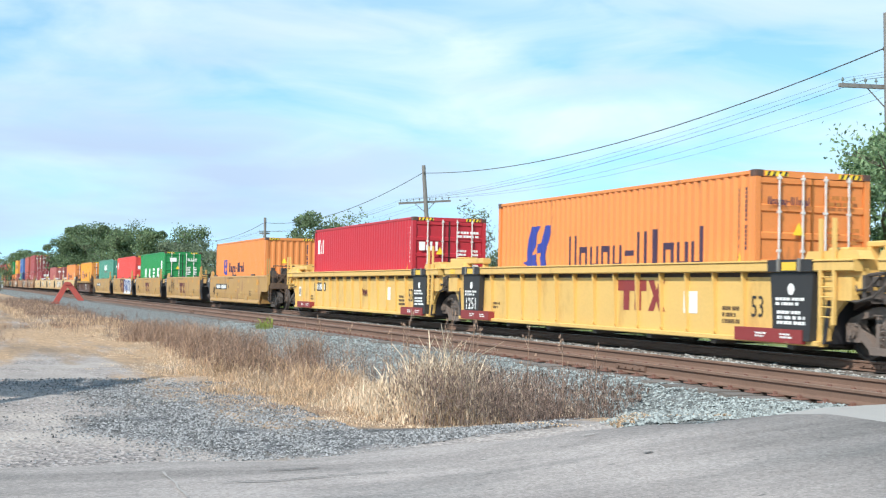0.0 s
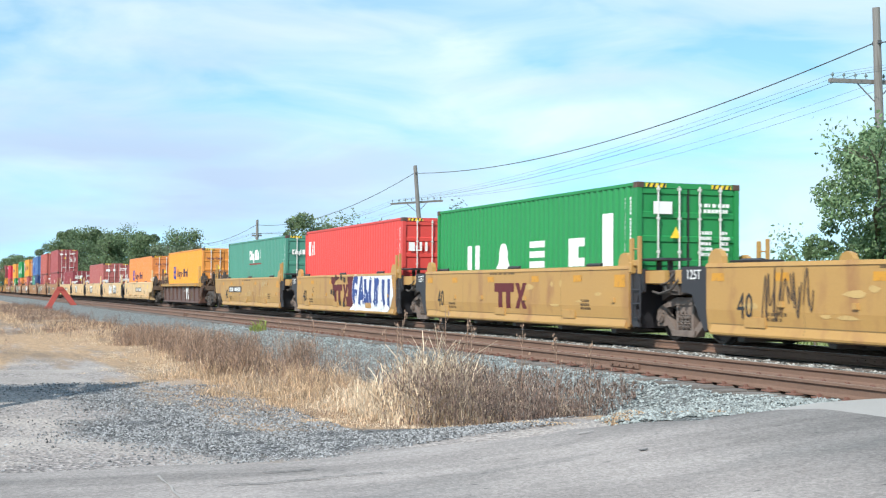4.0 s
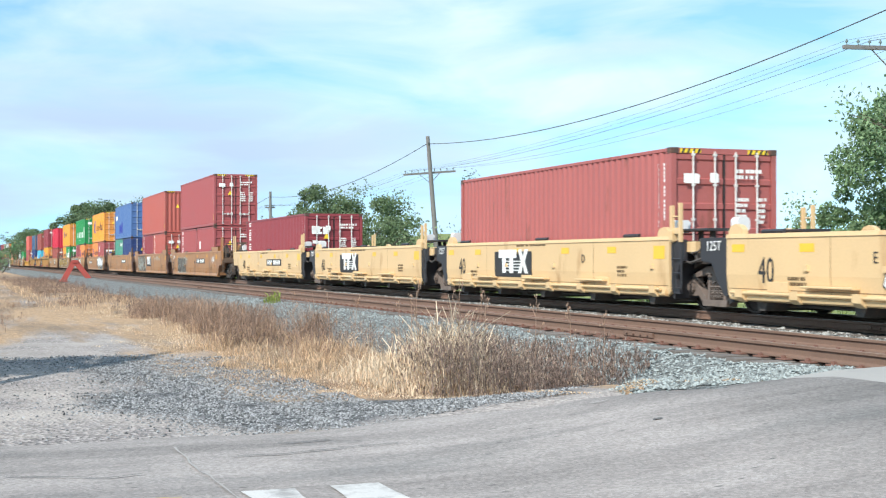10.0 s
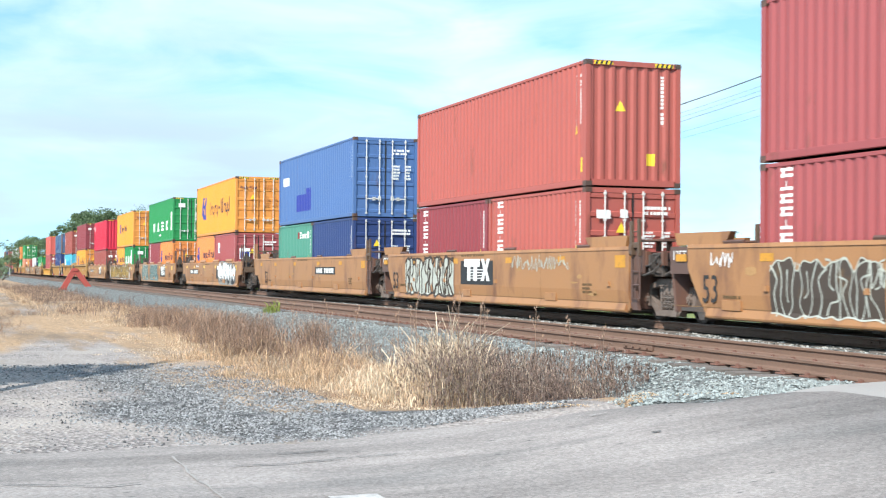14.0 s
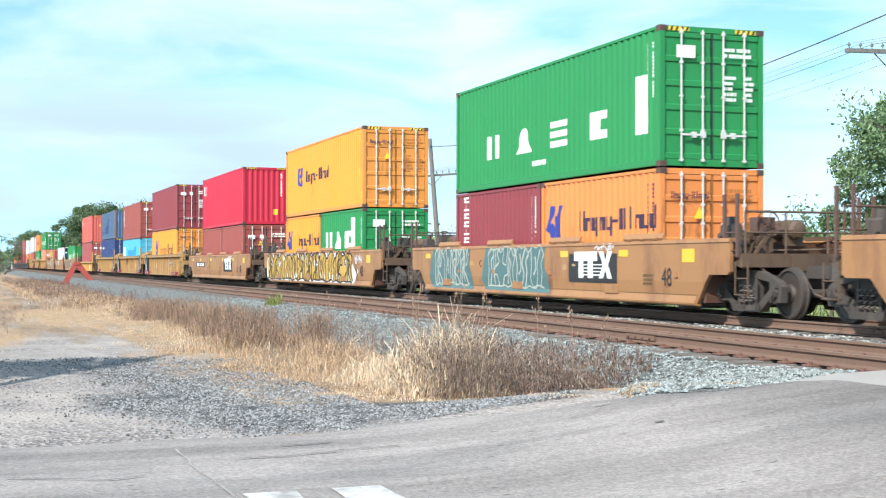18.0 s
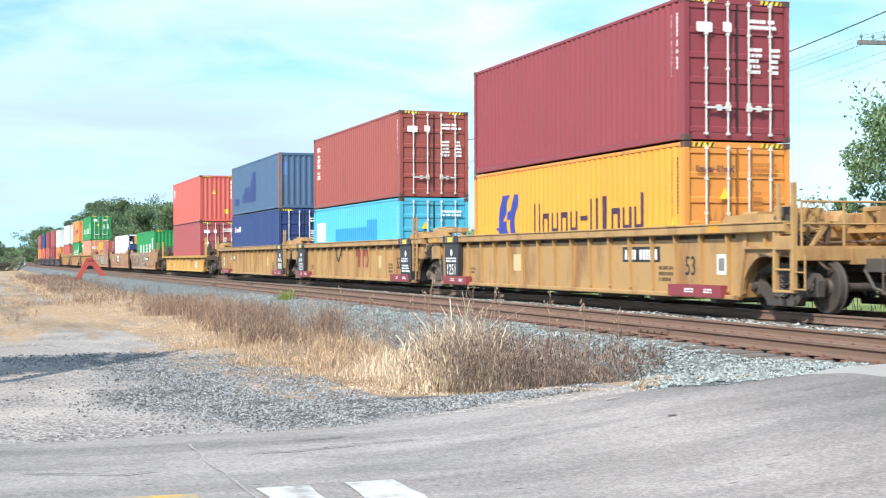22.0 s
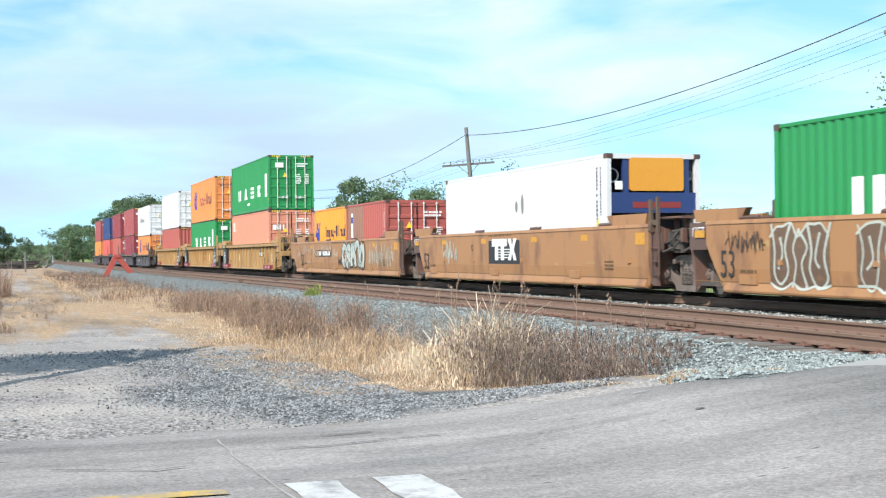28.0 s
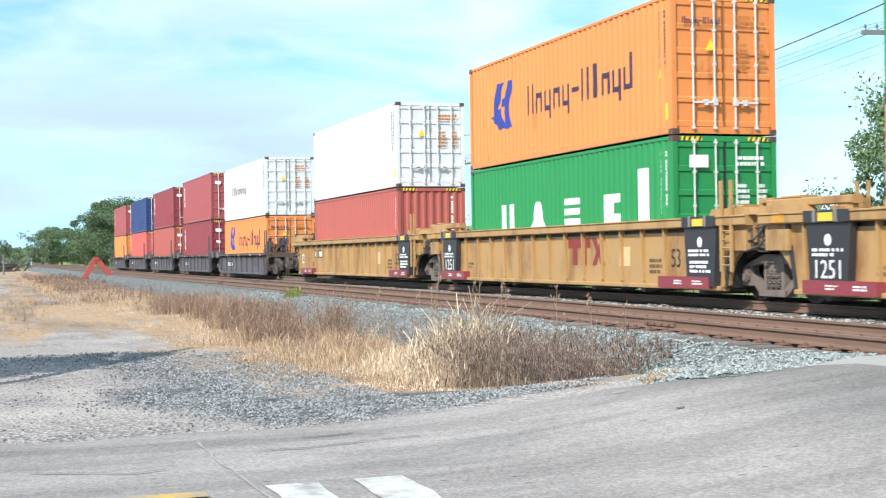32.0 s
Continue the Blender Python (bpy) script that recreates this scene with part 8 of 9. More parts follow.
def blades(name, spots, low, high, width, lean, material, words, seed, head=0.0, category="dry grass", rise=0.0):
    """Curved grass blades in one mesh; each is a narrow strip of three quads that tapers."""
    r = np.random.RandomState(seed)
    n = len(spots)
    p = np.array([(x, y, max(ground_z(x, y), bed_z(x, y)) if y > 5.9 and x > -260 else ground_z(x, y)) for x, y in spots])
    h = low + (high - low) * r.uniform(0, 1, n) ** 1.9
    p[:, 2] += rise * r.uniform(0.1, 1.0, n)
    h = h * np.array([s for s in HEIGHT(spots)])
    a, b = r.uniform(0, 6.28, n), r.uniform(0, 6.28, n)
    k = lean * r.uniform(0.1, 1.0, n) * h
    side = np.stack([np.cos(a), np.sin(a), np.zeros(n)], 1) * (width * r.uniform(0.6, 1.3, n))[:, None]
    out = np.stack([np.cos(b), np.sin(b), np.zeros(n)], 1)
    verts, faces = [], []
    levels = ((0.0, 0.0, 1.0), (0.4, 0.16, 0.9), (0.75, 0.5, 0.65), (1.0, 1.0, 0.25))
    rows = []
    for t, bend, w in levels:
        c = p + out * (k * bend)[:, None]
        c[:, 2] += h * t * (1 - 0.25 * lean * bend) - (0.02 if t == 0 else 0)
        if head and t > 0.7:
            w += head
        rows += [c - side * w, c + side * w]
    v = np.stack(rows, 1).reshape(-1, 3)
    idx = np.arange(n)[:, None] * 8
    f = np.concatenate([idx + np.array([q, q + 1, q + 3, q + 2]) for q in (0, 2, 4)], 0)
    me = bpy.data.meshes.new(name)
    me.from_pydata(v.tolist(), [], f.tolist())
    me.materials.append(material)
    return tagged(new(name, me), words, category, kind="stuff")


def stalks(name, spots, low, high, material, words, seed, twigs=8, width=0.003, bushy=0.34):
    """Upright dead weeds in one mesh: a bent stem, thin side twigs that rise from it, and a small seed head on each."""
    r = np.random.RandomState(seed)
    n = len(spots)
    p = np.array([(x, y, max(ground_z(x, y), bed_z(x, y)) if y > 5.9 else ground_z(x, y)) for x, y in spots])
    h = low + (high - low) * r.uniform(0, 1, n) ** 1.3
    h = h * np.array([0.2 + 0.8 * min(max((-x / y - 1.98) / 0.75, 0), 1) * (0.3 + 0.7 * smooth(2.1, 2.34, -x / y)) if -19 < x < -11 else 1.0 - 0.45 * smooth(-29, -35, x) * smooth(2.8, 3.4, y) for x, y in spots])
    quads = []

    def strip(a, b, w, w2):
        t = r.uniform(0, 6.28, len(a))
        side = np.stack([np.cos(t), np.sin(t), r.uniform(-0.4, 0.4, len(a))], 1)
        quads.append(np.stack([a - side * w, a + side * w, b + side * w2, b - side * w2], 1))

    t = r.uniform(0, 6.28, n)
    lean = np.stack([np.cos(t), np.sin(t), np.zeros(n)], 1) * (h * r.uniform(0.02, 0.55, n) ** 1.3)[:, None]
    up = np.zeros((n, 3))
    up[:, 2] = h
    knee, top = p + up * 0.5 + lean * 0.3, p + up + lean
    strip(p - (0, 0, 0.03), knee, width, width * 0.8)
    strip(knee, top, width * 0.8, width * 0.4)
    for q in range(twigs):
        u = r.uniform(0.18, 0.97, n)[:, None]
        a = np.where(u < 0.5, p + (knee - p) * u * 2, knee + (top - knee) * (u - 0.5) * 2)
        t = r.uniform(0, 6.28, n)
        reach = (h * bushy * r.uniform(0.4, 1.0, n) * (1.25 - u[:, 0]))[:, None]
        b = a + np.stack([np.cos(t), np.sin(t), r.uniform(0.05, 1.1, n)], 1) * reach
        strip(a, b, width * 0.55, width * 0.35)
        strip(b - (0, 0, 0.008), b + (0, 0, 0.022), width * 0.6, width * 1.6)
    v = np.concatenate(quads, 0).reshape(-1, 3)
    me = bpy.data.meshes.new(name)
    me.from_pydata(v.tolist(), [], np.arange(len(v)).reshape(-1, 4).tolist())
    me.materials.append(material)
    return tagged(new(name, me), words, "dead weeds", kind="stuff")


def HEIGHT(spots):
    """Patches grow taller and shorter."""
    return [(1 + 0.75 * noise.noise((x * 0.38, y * 0.5, 31)) * smooth(-18.5, -20.5, x)) * (1 - 0.5 * smooth(-29, -35, x) * smooth(9, 7.6, y) * smooth(2.8, 3.4, y)) * (0.82 + 0.75 * noise.noise((x * 0.9, y * 0.9, 11)) + 0.5 * noise.noise((x * 3.1, y * 3.1, 5))) * (0.22 + 0.78 * min(max((-x / y - 2.04) / 0.75, 0), 1) * (0.3 + 0.7 * smooth(2.1, 2.34, -x / y)) if -19 < x < -11 and 4 < y < 8 else 1) * (1 - 0.6 * in_round(x, y, -19.2, 5.7, 2.9, 2.2)) * (0.22 + 0.78 * smooth(front(x) - 0.1, front(x) + (1.1 if x < -17.2 else 0.9), y) if -45 < x < -13 and y < 7 else 1.0) for x, y in spots]


def scatter(n, seed, x0, x1, y0, y1, keep):
    r = random.Random(seed)
    out = []
    tries = 0
    while len(out) < n and tries < n * 12:
        tries += 1
        x, y = r.uniform(x0, x1), r.uniform(y0, y1)
        if r.random() < keep(x, y):
            out.append((x, y))
    return out


def tufted(x, y, f=1.1, z=0):
    return smooth(-0.12, 0.36, noise.noise((x * f, y * f, z)))


FRINGE = ((-14.6, 5.45), (-13.8, 5.6), (-12.6, 5.74), (-11.85, 6.5), (-11.32, 7.45))


def fringe(x):
    """Line of straw along the road's edge, beyond the grass."""
    for (a, ya), (b, yb) in zip(FRINGE, FRINGE[1:]):
        if x <= b:
            return ya + (yb - ya) * (x - a) / (b - a)
    return 9.0


def in_round(x, y, cx, cy, rx, ry):
    d = ((x - cx) / rx) ** 2 + ((y - cy) / ry) ** 2
    return smooth(1.0, 0.45, d)


def front(x):
    """Front edge of the grass bank along the gravel."""
    return 3.25 + 0.4 * smooth(-21, -18.5, x) * smooth(-14.5, -16, x) + 1.25 * smooth(-19.5, -15.5, x) + 1.3 * smooth(-15.6, -14.2, x) + 0.55 * noise.noise((x * 0.9, 3, 3)) + 0.22 * noise.noise((x * 3.3, 9, 3)) + (0.6 + 0.9 * noise.noise((x * 0.3, 7, 3))) * smooth(-18, -22, x)


blades("tall_straw_grass", scatter(8000, 1, -18.6, -13.9, 3.7, 6.6, lambda x, y: in_round(x, y, -16.0, 5.15, 2.2, 1.25) * (0.3 + 0.7 * tufted(x, y, 2.2)) * smooth(front(x) - 0.05, front(x) + 0.55, y)), 0.18, 1.08, 0.0042, 0.9, STRAW_PALE, "tall pale straw grass in a dense clump", 21)
blades("seed_grass", scatter(2200, 2, -17.4, -14.6, 4.4, 6.2, lambda x, y: in_round(x, y, -16.0, 5.4, 1.15, 0.75)), 0.5, 1.32, 0.0036, 0.55, STRAW_PALE, "tall bleached grass stems with feathery heads", 22, 1.0)
blades("gold_grass", scatter(11500, 3, -25, -13.8, 3.0, 6.4, lambda x, y: smooth(front(x) - 0.25, front(x) + 0.25, y) * (0.15 + 0.85 * tufted(x, y, 1.5)) * smooth(7.0, 5.6, y) * (1 - 0.4 * smooth(-21, -23, x)) * (1 - 0.75 * smooth(2.85, 2.4, -x / y))), 0.08, 0.56, 0.0046, 1.0, STRAW_GOLD, "golden dry grass along the bank", 23)
blades("bank_weeds", scatter(1300, 4, -16.8, -13.2, 4.8, 7.8, lambda x, y: in_round(x, y, -14.9, 6.2, 1.75, 1.35)), 0.15, 0.80, 0.0028, 0.75, WEED_DARK, "dark brown dead weeds at the ballast's foot", 24, 0.9, "dead weeds")
blades("bank_twigs", scatter(5000, 44, -17.6, -13.0, 4.6, 8.2, lambda x, y: in_round(x, y, -14.9, 6.1, 1.9, 1.5) * (0.2 + 0.8 * tufted(x, y, 2.6, 3))), 0.06, 0.28, 0.0042, 1.5, WEED_DARK, "tangled brown twigs of dead weeds", 34, 0.6, "dead weeds", 0.6)
blades("base_thatch", scatter(9500, 52, -24, -15.0, 3.2, 6.8, lambda x, y: smooth(front(x) - 0.45, front(x) + 0.2, y) * (0.3 + 0.7 * tufted(x, y, 1.9, 21))), 0.05, 0.30, 0.0036, 1.9, WEED_GREY, "matted brown thatch at the foot of the grass", 53)
blades("brown_weeds", scatter(11000, 5, -42, -17.8, 3.6, 6.9, lambda x, y: smooth(front(x) + 0.5, front(x) + 1.3, y) * smooth(7.0, 6.2, y) * tufted(x, y, 0.6, 4) * smooth(-19.8, -22.5, x)), 0.12, 0.78, 0.003, 0.6, WEED_BROWN, "reddish brown dead weeds along the track", 25, 0.3, "dead weeds")
blades("brown_twigs", scatter(11000, 45, -42, -18.5, 3.8, 6.8, lambda x, y: smooth(front(x) + 0.5, front(x) + 1.4, y) * tufted(x, y, 0.6, 4) * smooth(-20.0, -22.5, x)), 0.06, 0.28, 0.0036, 1.3, WEED_BROWN, "tangled brown twigs along the track", 35, 0.5, "dead weeds", 0.5)
blades("verge_grass", scatter(7500, 6, -60, -17, 2.7, 6.8, lambda x, y: smooth(front(x) - 0.5, front(x) + 0.6, y) * (0.1 + 0.9 * tufted(x, y, 0.7, 8))), 0.05, 0.46, 0.0038, 1.1, STRAW_GOLD, "golden dry grass beside the dirt track", 26)
blades("pale_verge_grass", scatter(4500, 46, -45, -17, 2.6, 6.6, lambda x, y: smooth(front(x) - 0.7, front(x) + 0.5, y) * tufted(x, y, 0.9, 15)), 0.04, 0.36, 0.0038, 1.4, STRAW_PALE, "pale dry grass beside the dirt track", 36)
blades("straw_litter", scatter(13000, 47, -26, -11.1, 2.7, 7.6, lambda x, y: smooth(1.1, 0.1, abs(y - front(x) - 0.3)) if x < -14.2 else smooth(0.2, 0.04, abs(y - fringe(x)))), 0.015, 0.07, 0.004, 3.0, STRAW_PALE, "flattened straw lying along the gravel", 37)
blades("brown_thatch", scatter(8000, 54, -22, -13.6, 3.2, 6.6, lambda x, y: smooth(front(x) - 0.65, front(x) - 0.25, y) * smooth(front(x) + 0.5, front(x) + 0.1, y) * (0.2 + 0.8 * tufted(x, y, 2.4, 25))), 0.03, 0.20, 0.0032, 2.4, WEED_BROWN, "tangled brown litter at the foot of the grass", 55)
fr = random.Random(56)
fringe_spots = [(x, fringe(x) + fr.gauss(0, 0.10) + 0.12 * noise.noise((x * 4, 1, 1))) for x in (fr.uniform(-14.6, -12.6) if k % 2 else fr.uniform(-12.6, -11.34) for k in range(10000))]
mat_spots = scatter(15000, 48, -24, -14.0, 2.6, 6.4, lambda x, y: smooth(0.0, 0.12, y - front(x) + 0.62) * smooth(0.15, -0.15, y - front(x)) * (0.25 + 0.75 * tufted(x, y, 1.3, 33)))
blades("straw_mat", mat_spots, 0.015, 0.06, 0.006, 3.2, STRAW_GOLD, "flattened tan straw at the foot of the grass", 49)
blades("road_fringe", fringe_spots, 0.05, 0.17, 0.0045, 2.0, STRAW_GOLD, "short tan straw along the road's edge", 57)
blades("road_fringe_pale", [(x - 0.05, y + 0.04) for x, y in fringe_spots[::3]], 0.04, 0.15, 0.0045, 2.2, STRAW_PALE, "short bleached straw along the road's edge", 58)
blades("far_weeds", scatter(9000, 7, -125, -40, 3.4, 7.2, lambda x, y: tufted(x, y, 0.22, 2) * smooth(-40, -46, x)), 0.1, 0.6, 0.007, 0.7, WEED_BROWN, "brown weeds along the distant verge", 27, 0.3, "dead weeds")
blades("far_gold_grass", scatter(8000, 48, -125, -40, 2.6, 7.0, lambda x, y: 0.25 + 0.75 * tufted(x, y, 0.2, 12)), 0.05, 0.35, 0.008, 1.1, STRAW_GOLD, "golden grass along the distant verge", 38)


def stray_tufts(n, seed):
    """Roots of small tufts strewn over the gravel in front of the bank."""
    r = random.Random(seed)
    out = []
    while n:
        x = r.uniform(-34, -13.4)
        y = front(x) - abs(r.gauss(0, 0.55)) + 0.1
        n -= 1
        k = r.uniform(0.06, 0.22)
        out += [(x + r.gauss(0, k), y + r.gauss(0, k * 0.8)) for _ in range(r.randrange(12, 48))]
    return out


blades("stray_tufts", stray_tufts(110, 50), 0.03, 0.22, 0.0035, 1.3, STRAW_PALE, "small dry tufts strewn over the gravel", 39)
blades("stray_gold_tufts", stray_tufts(110, 51), 0.03, 0.26, 0.0035, 1.2, STRAW_GOLD, "small golden tufts strewn over the gravel", 40)
blades("track_straw", scatter(7000, 8, -95, -25, -4.0, 3.2, lambda x, y: 0.15 + 0.85 * tufted(x, y, 0.35, 5)), 0.02, 0.14, 0.005, 1.8, STRAW_GOLD, "trampled straw on the dirt track", 28)
blades("edge_straw", scatter(2600, 9, -16.2, -11.1, 3.3, 8.0, lambda x, y: smooth(0.55, 0.15, abs(y - front(x) + 0.15 - 0.0)) if x < -14.2 else smooth(0.16, 0.04, abs(y - fringe(x)))), 0.05, 0.2, 0.006, 0.9, STRAW_PALE, "short straw fringe beside the gravel", 29)
blades("left_shrub_weeds", scatter(6000, 10, -62, -25.5, -3.5, 1.0, lambda x, y: max(in_round(x, y, -29.6, -0.65, 1.6, 1.0), in_round(x, y, -44, -1.2, 6, 1.3), in_round(x, y, -57, -0.6, 4, 1.1))), 0.4, 1.3, 0.007, 0.6, WEED_BROWN, "dark brown dead shrubs beside the dirt track", 30, 0.3, "dead weeds")
stalks("left_shrub_stalks", scatter(500, 61, -62, -25.5, -3.5, 1.0, lambda x, y: max(in_round(x, y, -29.6, -0.65, 1.6, 1.0), in_round(x, y, -44, -1.2, 6, 1.3), in_round(x, y, -57, -0.6, 4, 1.1))), 0.7, 1.7, WEED_DARK, "tall dark dead stalks beside the dirt track", 62, 9, 0.006)
stalks("bank_bush", scatter(420, 63, -17.9, -13.2, 5.0, 8.6, lambda x, y: max(in_round(x, y, -14.95, 6.2, 1.5, 1.3), 0.8 * in_round(x, y, -16.3, 7.5, 1.5, 1.2))), 0.35, 1.0, WEED_DARK, "dark twiggy dead weeds at the ballast's foot", 64, 18, 0.0034, 0.5)
stalks("bank_bush_pale", scatter(120, 65, -17.9, -13.2, 4.8, 8.2, lambda x, y: max(in_round(x, y, -15.1, 6.1, 1.7, 1.3), 0.7 * in_round(x, y, -16.3, 7.3, 1.5, 1.2))), 0.35, 1.05, WEED_GREY, "grey twiggy dead weeds at the ballast's foot", 66, 14, 0.0032, 0.5)
stalks("track_side_stalks", scatter(1100, 67, -46, -17.8, 3.8, 7.4, lambda x, y: smooth(front(x) + 0.5, front(x) + 1.3, y) * smooth(7.5, 6.6, y) * (0.15 + 0.85 * tufted(x, y, 0.6, 4)) * (0.12 + 0.88 * smooth(-19.8, -22.5, x))), 0.25, 0.72, WEED_DARK, "dark brown dead weed stalks along the track", 68, 10, 0.0032, 0.4)
stalks("verge_stalks", scatter(900, 69, -130, -44, 3.4, 7.4, lambda x, y: 0.2 + 0.8 * tufted(x, y, 0.22, 2)), 0.35, 0.9, WEED_DARK, "dark dead weed stalks along the distant verge", 70, 7, 0.007)
stalks("dirt_track_weeds", scatter(420, 71, -110, -31, -4.5, 3.0, lambda x, y: smooth(0.1, 0.4, noise.noise((x * 0.16, y * 0.5, 17)))), 0.08, 0.32, WEED_BROWN, "low brown weeds on the dirt track", 72, 7, 0.005, 0.7)
blades("far_bank_grass", scatter(9000, 11, -75, -12, 17.2, 22.5, lambda x, y: 0.35 + 0.65 * tufted(x, y, 0.5, 6)), 0.25, 0.8, 0.014, 0.5, GRASS_GREEN, "green grass on the bank behind the train", 31, 0, "grass")
blades("far_bank_grass_distant", scatter(6000, 12, -200, -75, 17.2, 24, lambda x, y: 0.35 + 0.65 * tufted(x, y, 0.3, 6)), 0.3, 1.0, 0.03, 0.5, GRASS_GREEN, "green grass on the far bank", 32, 0, "grass")
blades("green_weed", scatter(90, 13, -40.6, -39.2, 8.3, 9.1, lambda x, y: in_round(x, y, -39.9, 8.75, 0.6, 0.3)), 0.25, 0.5, 0.012, 0.6, leaf_mat("weed_lime", (0.22, 0.26, 0.06), 0.3), "small bright green weed beside the rail", 33, 0.5, "weed")


def dead_stalk(x, y, h, seed):
    """A branching dead weed with a dark head."""
    r = random.Random(seed)
    z = ground_z(x, y) if y < 7 else bed_z(x, y)
    g = Geo()
    top = (x + r.uniform(-0.08, 0.08), y + r.uniform(-0.08, 0.08), z + h)
    g.rod((x, y, z - 0.02), top, 0.006, 4, 0.003)
    for i in range(9):
        t = r.uniform(0.35, 0.98)
        a = r.uniform(0, 6.28)
        q = (x + (top[0] - x) * t, y + (top[1] - y) * t, z + h * t)
        e = (q[0] + 0.16 * math.cos(a) * (1.2 - t), q[1] + 0.16 * math.sin(a) * (1.2 - t), q[2] + 0.12)
        g.rod(q, e, 0.003, 3, 0.002)
        for k in range(3):
            c = (e[0] + r.uniform(-0.02, 0.02), e[1] + r.uniform(-0.02, 0.02), e[2] + r.uniform(-0.02, 0.03))
            g.rod(c, (c[0], c[1], c[2] + 0.03), 0.009, 4, 0.002)
    return tagged(part("weed_stalk", g, WEED_BROWN), "branching dead brown weed stalk with seed heads", "weed", "dead weed stalks")


for i, (x, y, h) in enumerate(((-15.6, 6.0, 1.25), (-15.3, 5.6, 1.35), (-15.9, 5.3, 1.2), (-14.9, 6.9, 0.95), (-14.7, 7.2, 0.9), (-17.0, 5.6, 1.0), (-16.4, 6.4, 1.1), (-15.1, 6.5, 1.05), (-21.0, 5.9, 0.95), (-23.5, 6.2, 1.0), (-25.5, 6.0, 1.0), (-18.6, 5.9, 0.9))):
    dead_stalk(x, y, h, 60 + i)


# ---- trees ----
LEAF = {
    # deep and mid are lightened: haze over the far trees is in their green
    "deep": leaf_mat("leaf_deep", (0.120, 0.178, 0.090), 0.5, 0.6, 0.3),
    "mid": leaf_mat("leaf_mid", (0.150, 0.215, 0.108), 0.5, 0.6, 0.3),
    "light": leaf_mat("leaf_light", (0.20, 0.30, 0.155), 0.4, 0.6, 0.35),
    "grey": leaf_mat("leaf_grey", (0.155, 0.200, 0.125), 0.4, 0.65, 0.3),
}
BARK = mat("bark", (0.13, 0.105, 0.085), 0.95, 0, 12, 0.25, 0.8, fine=25)


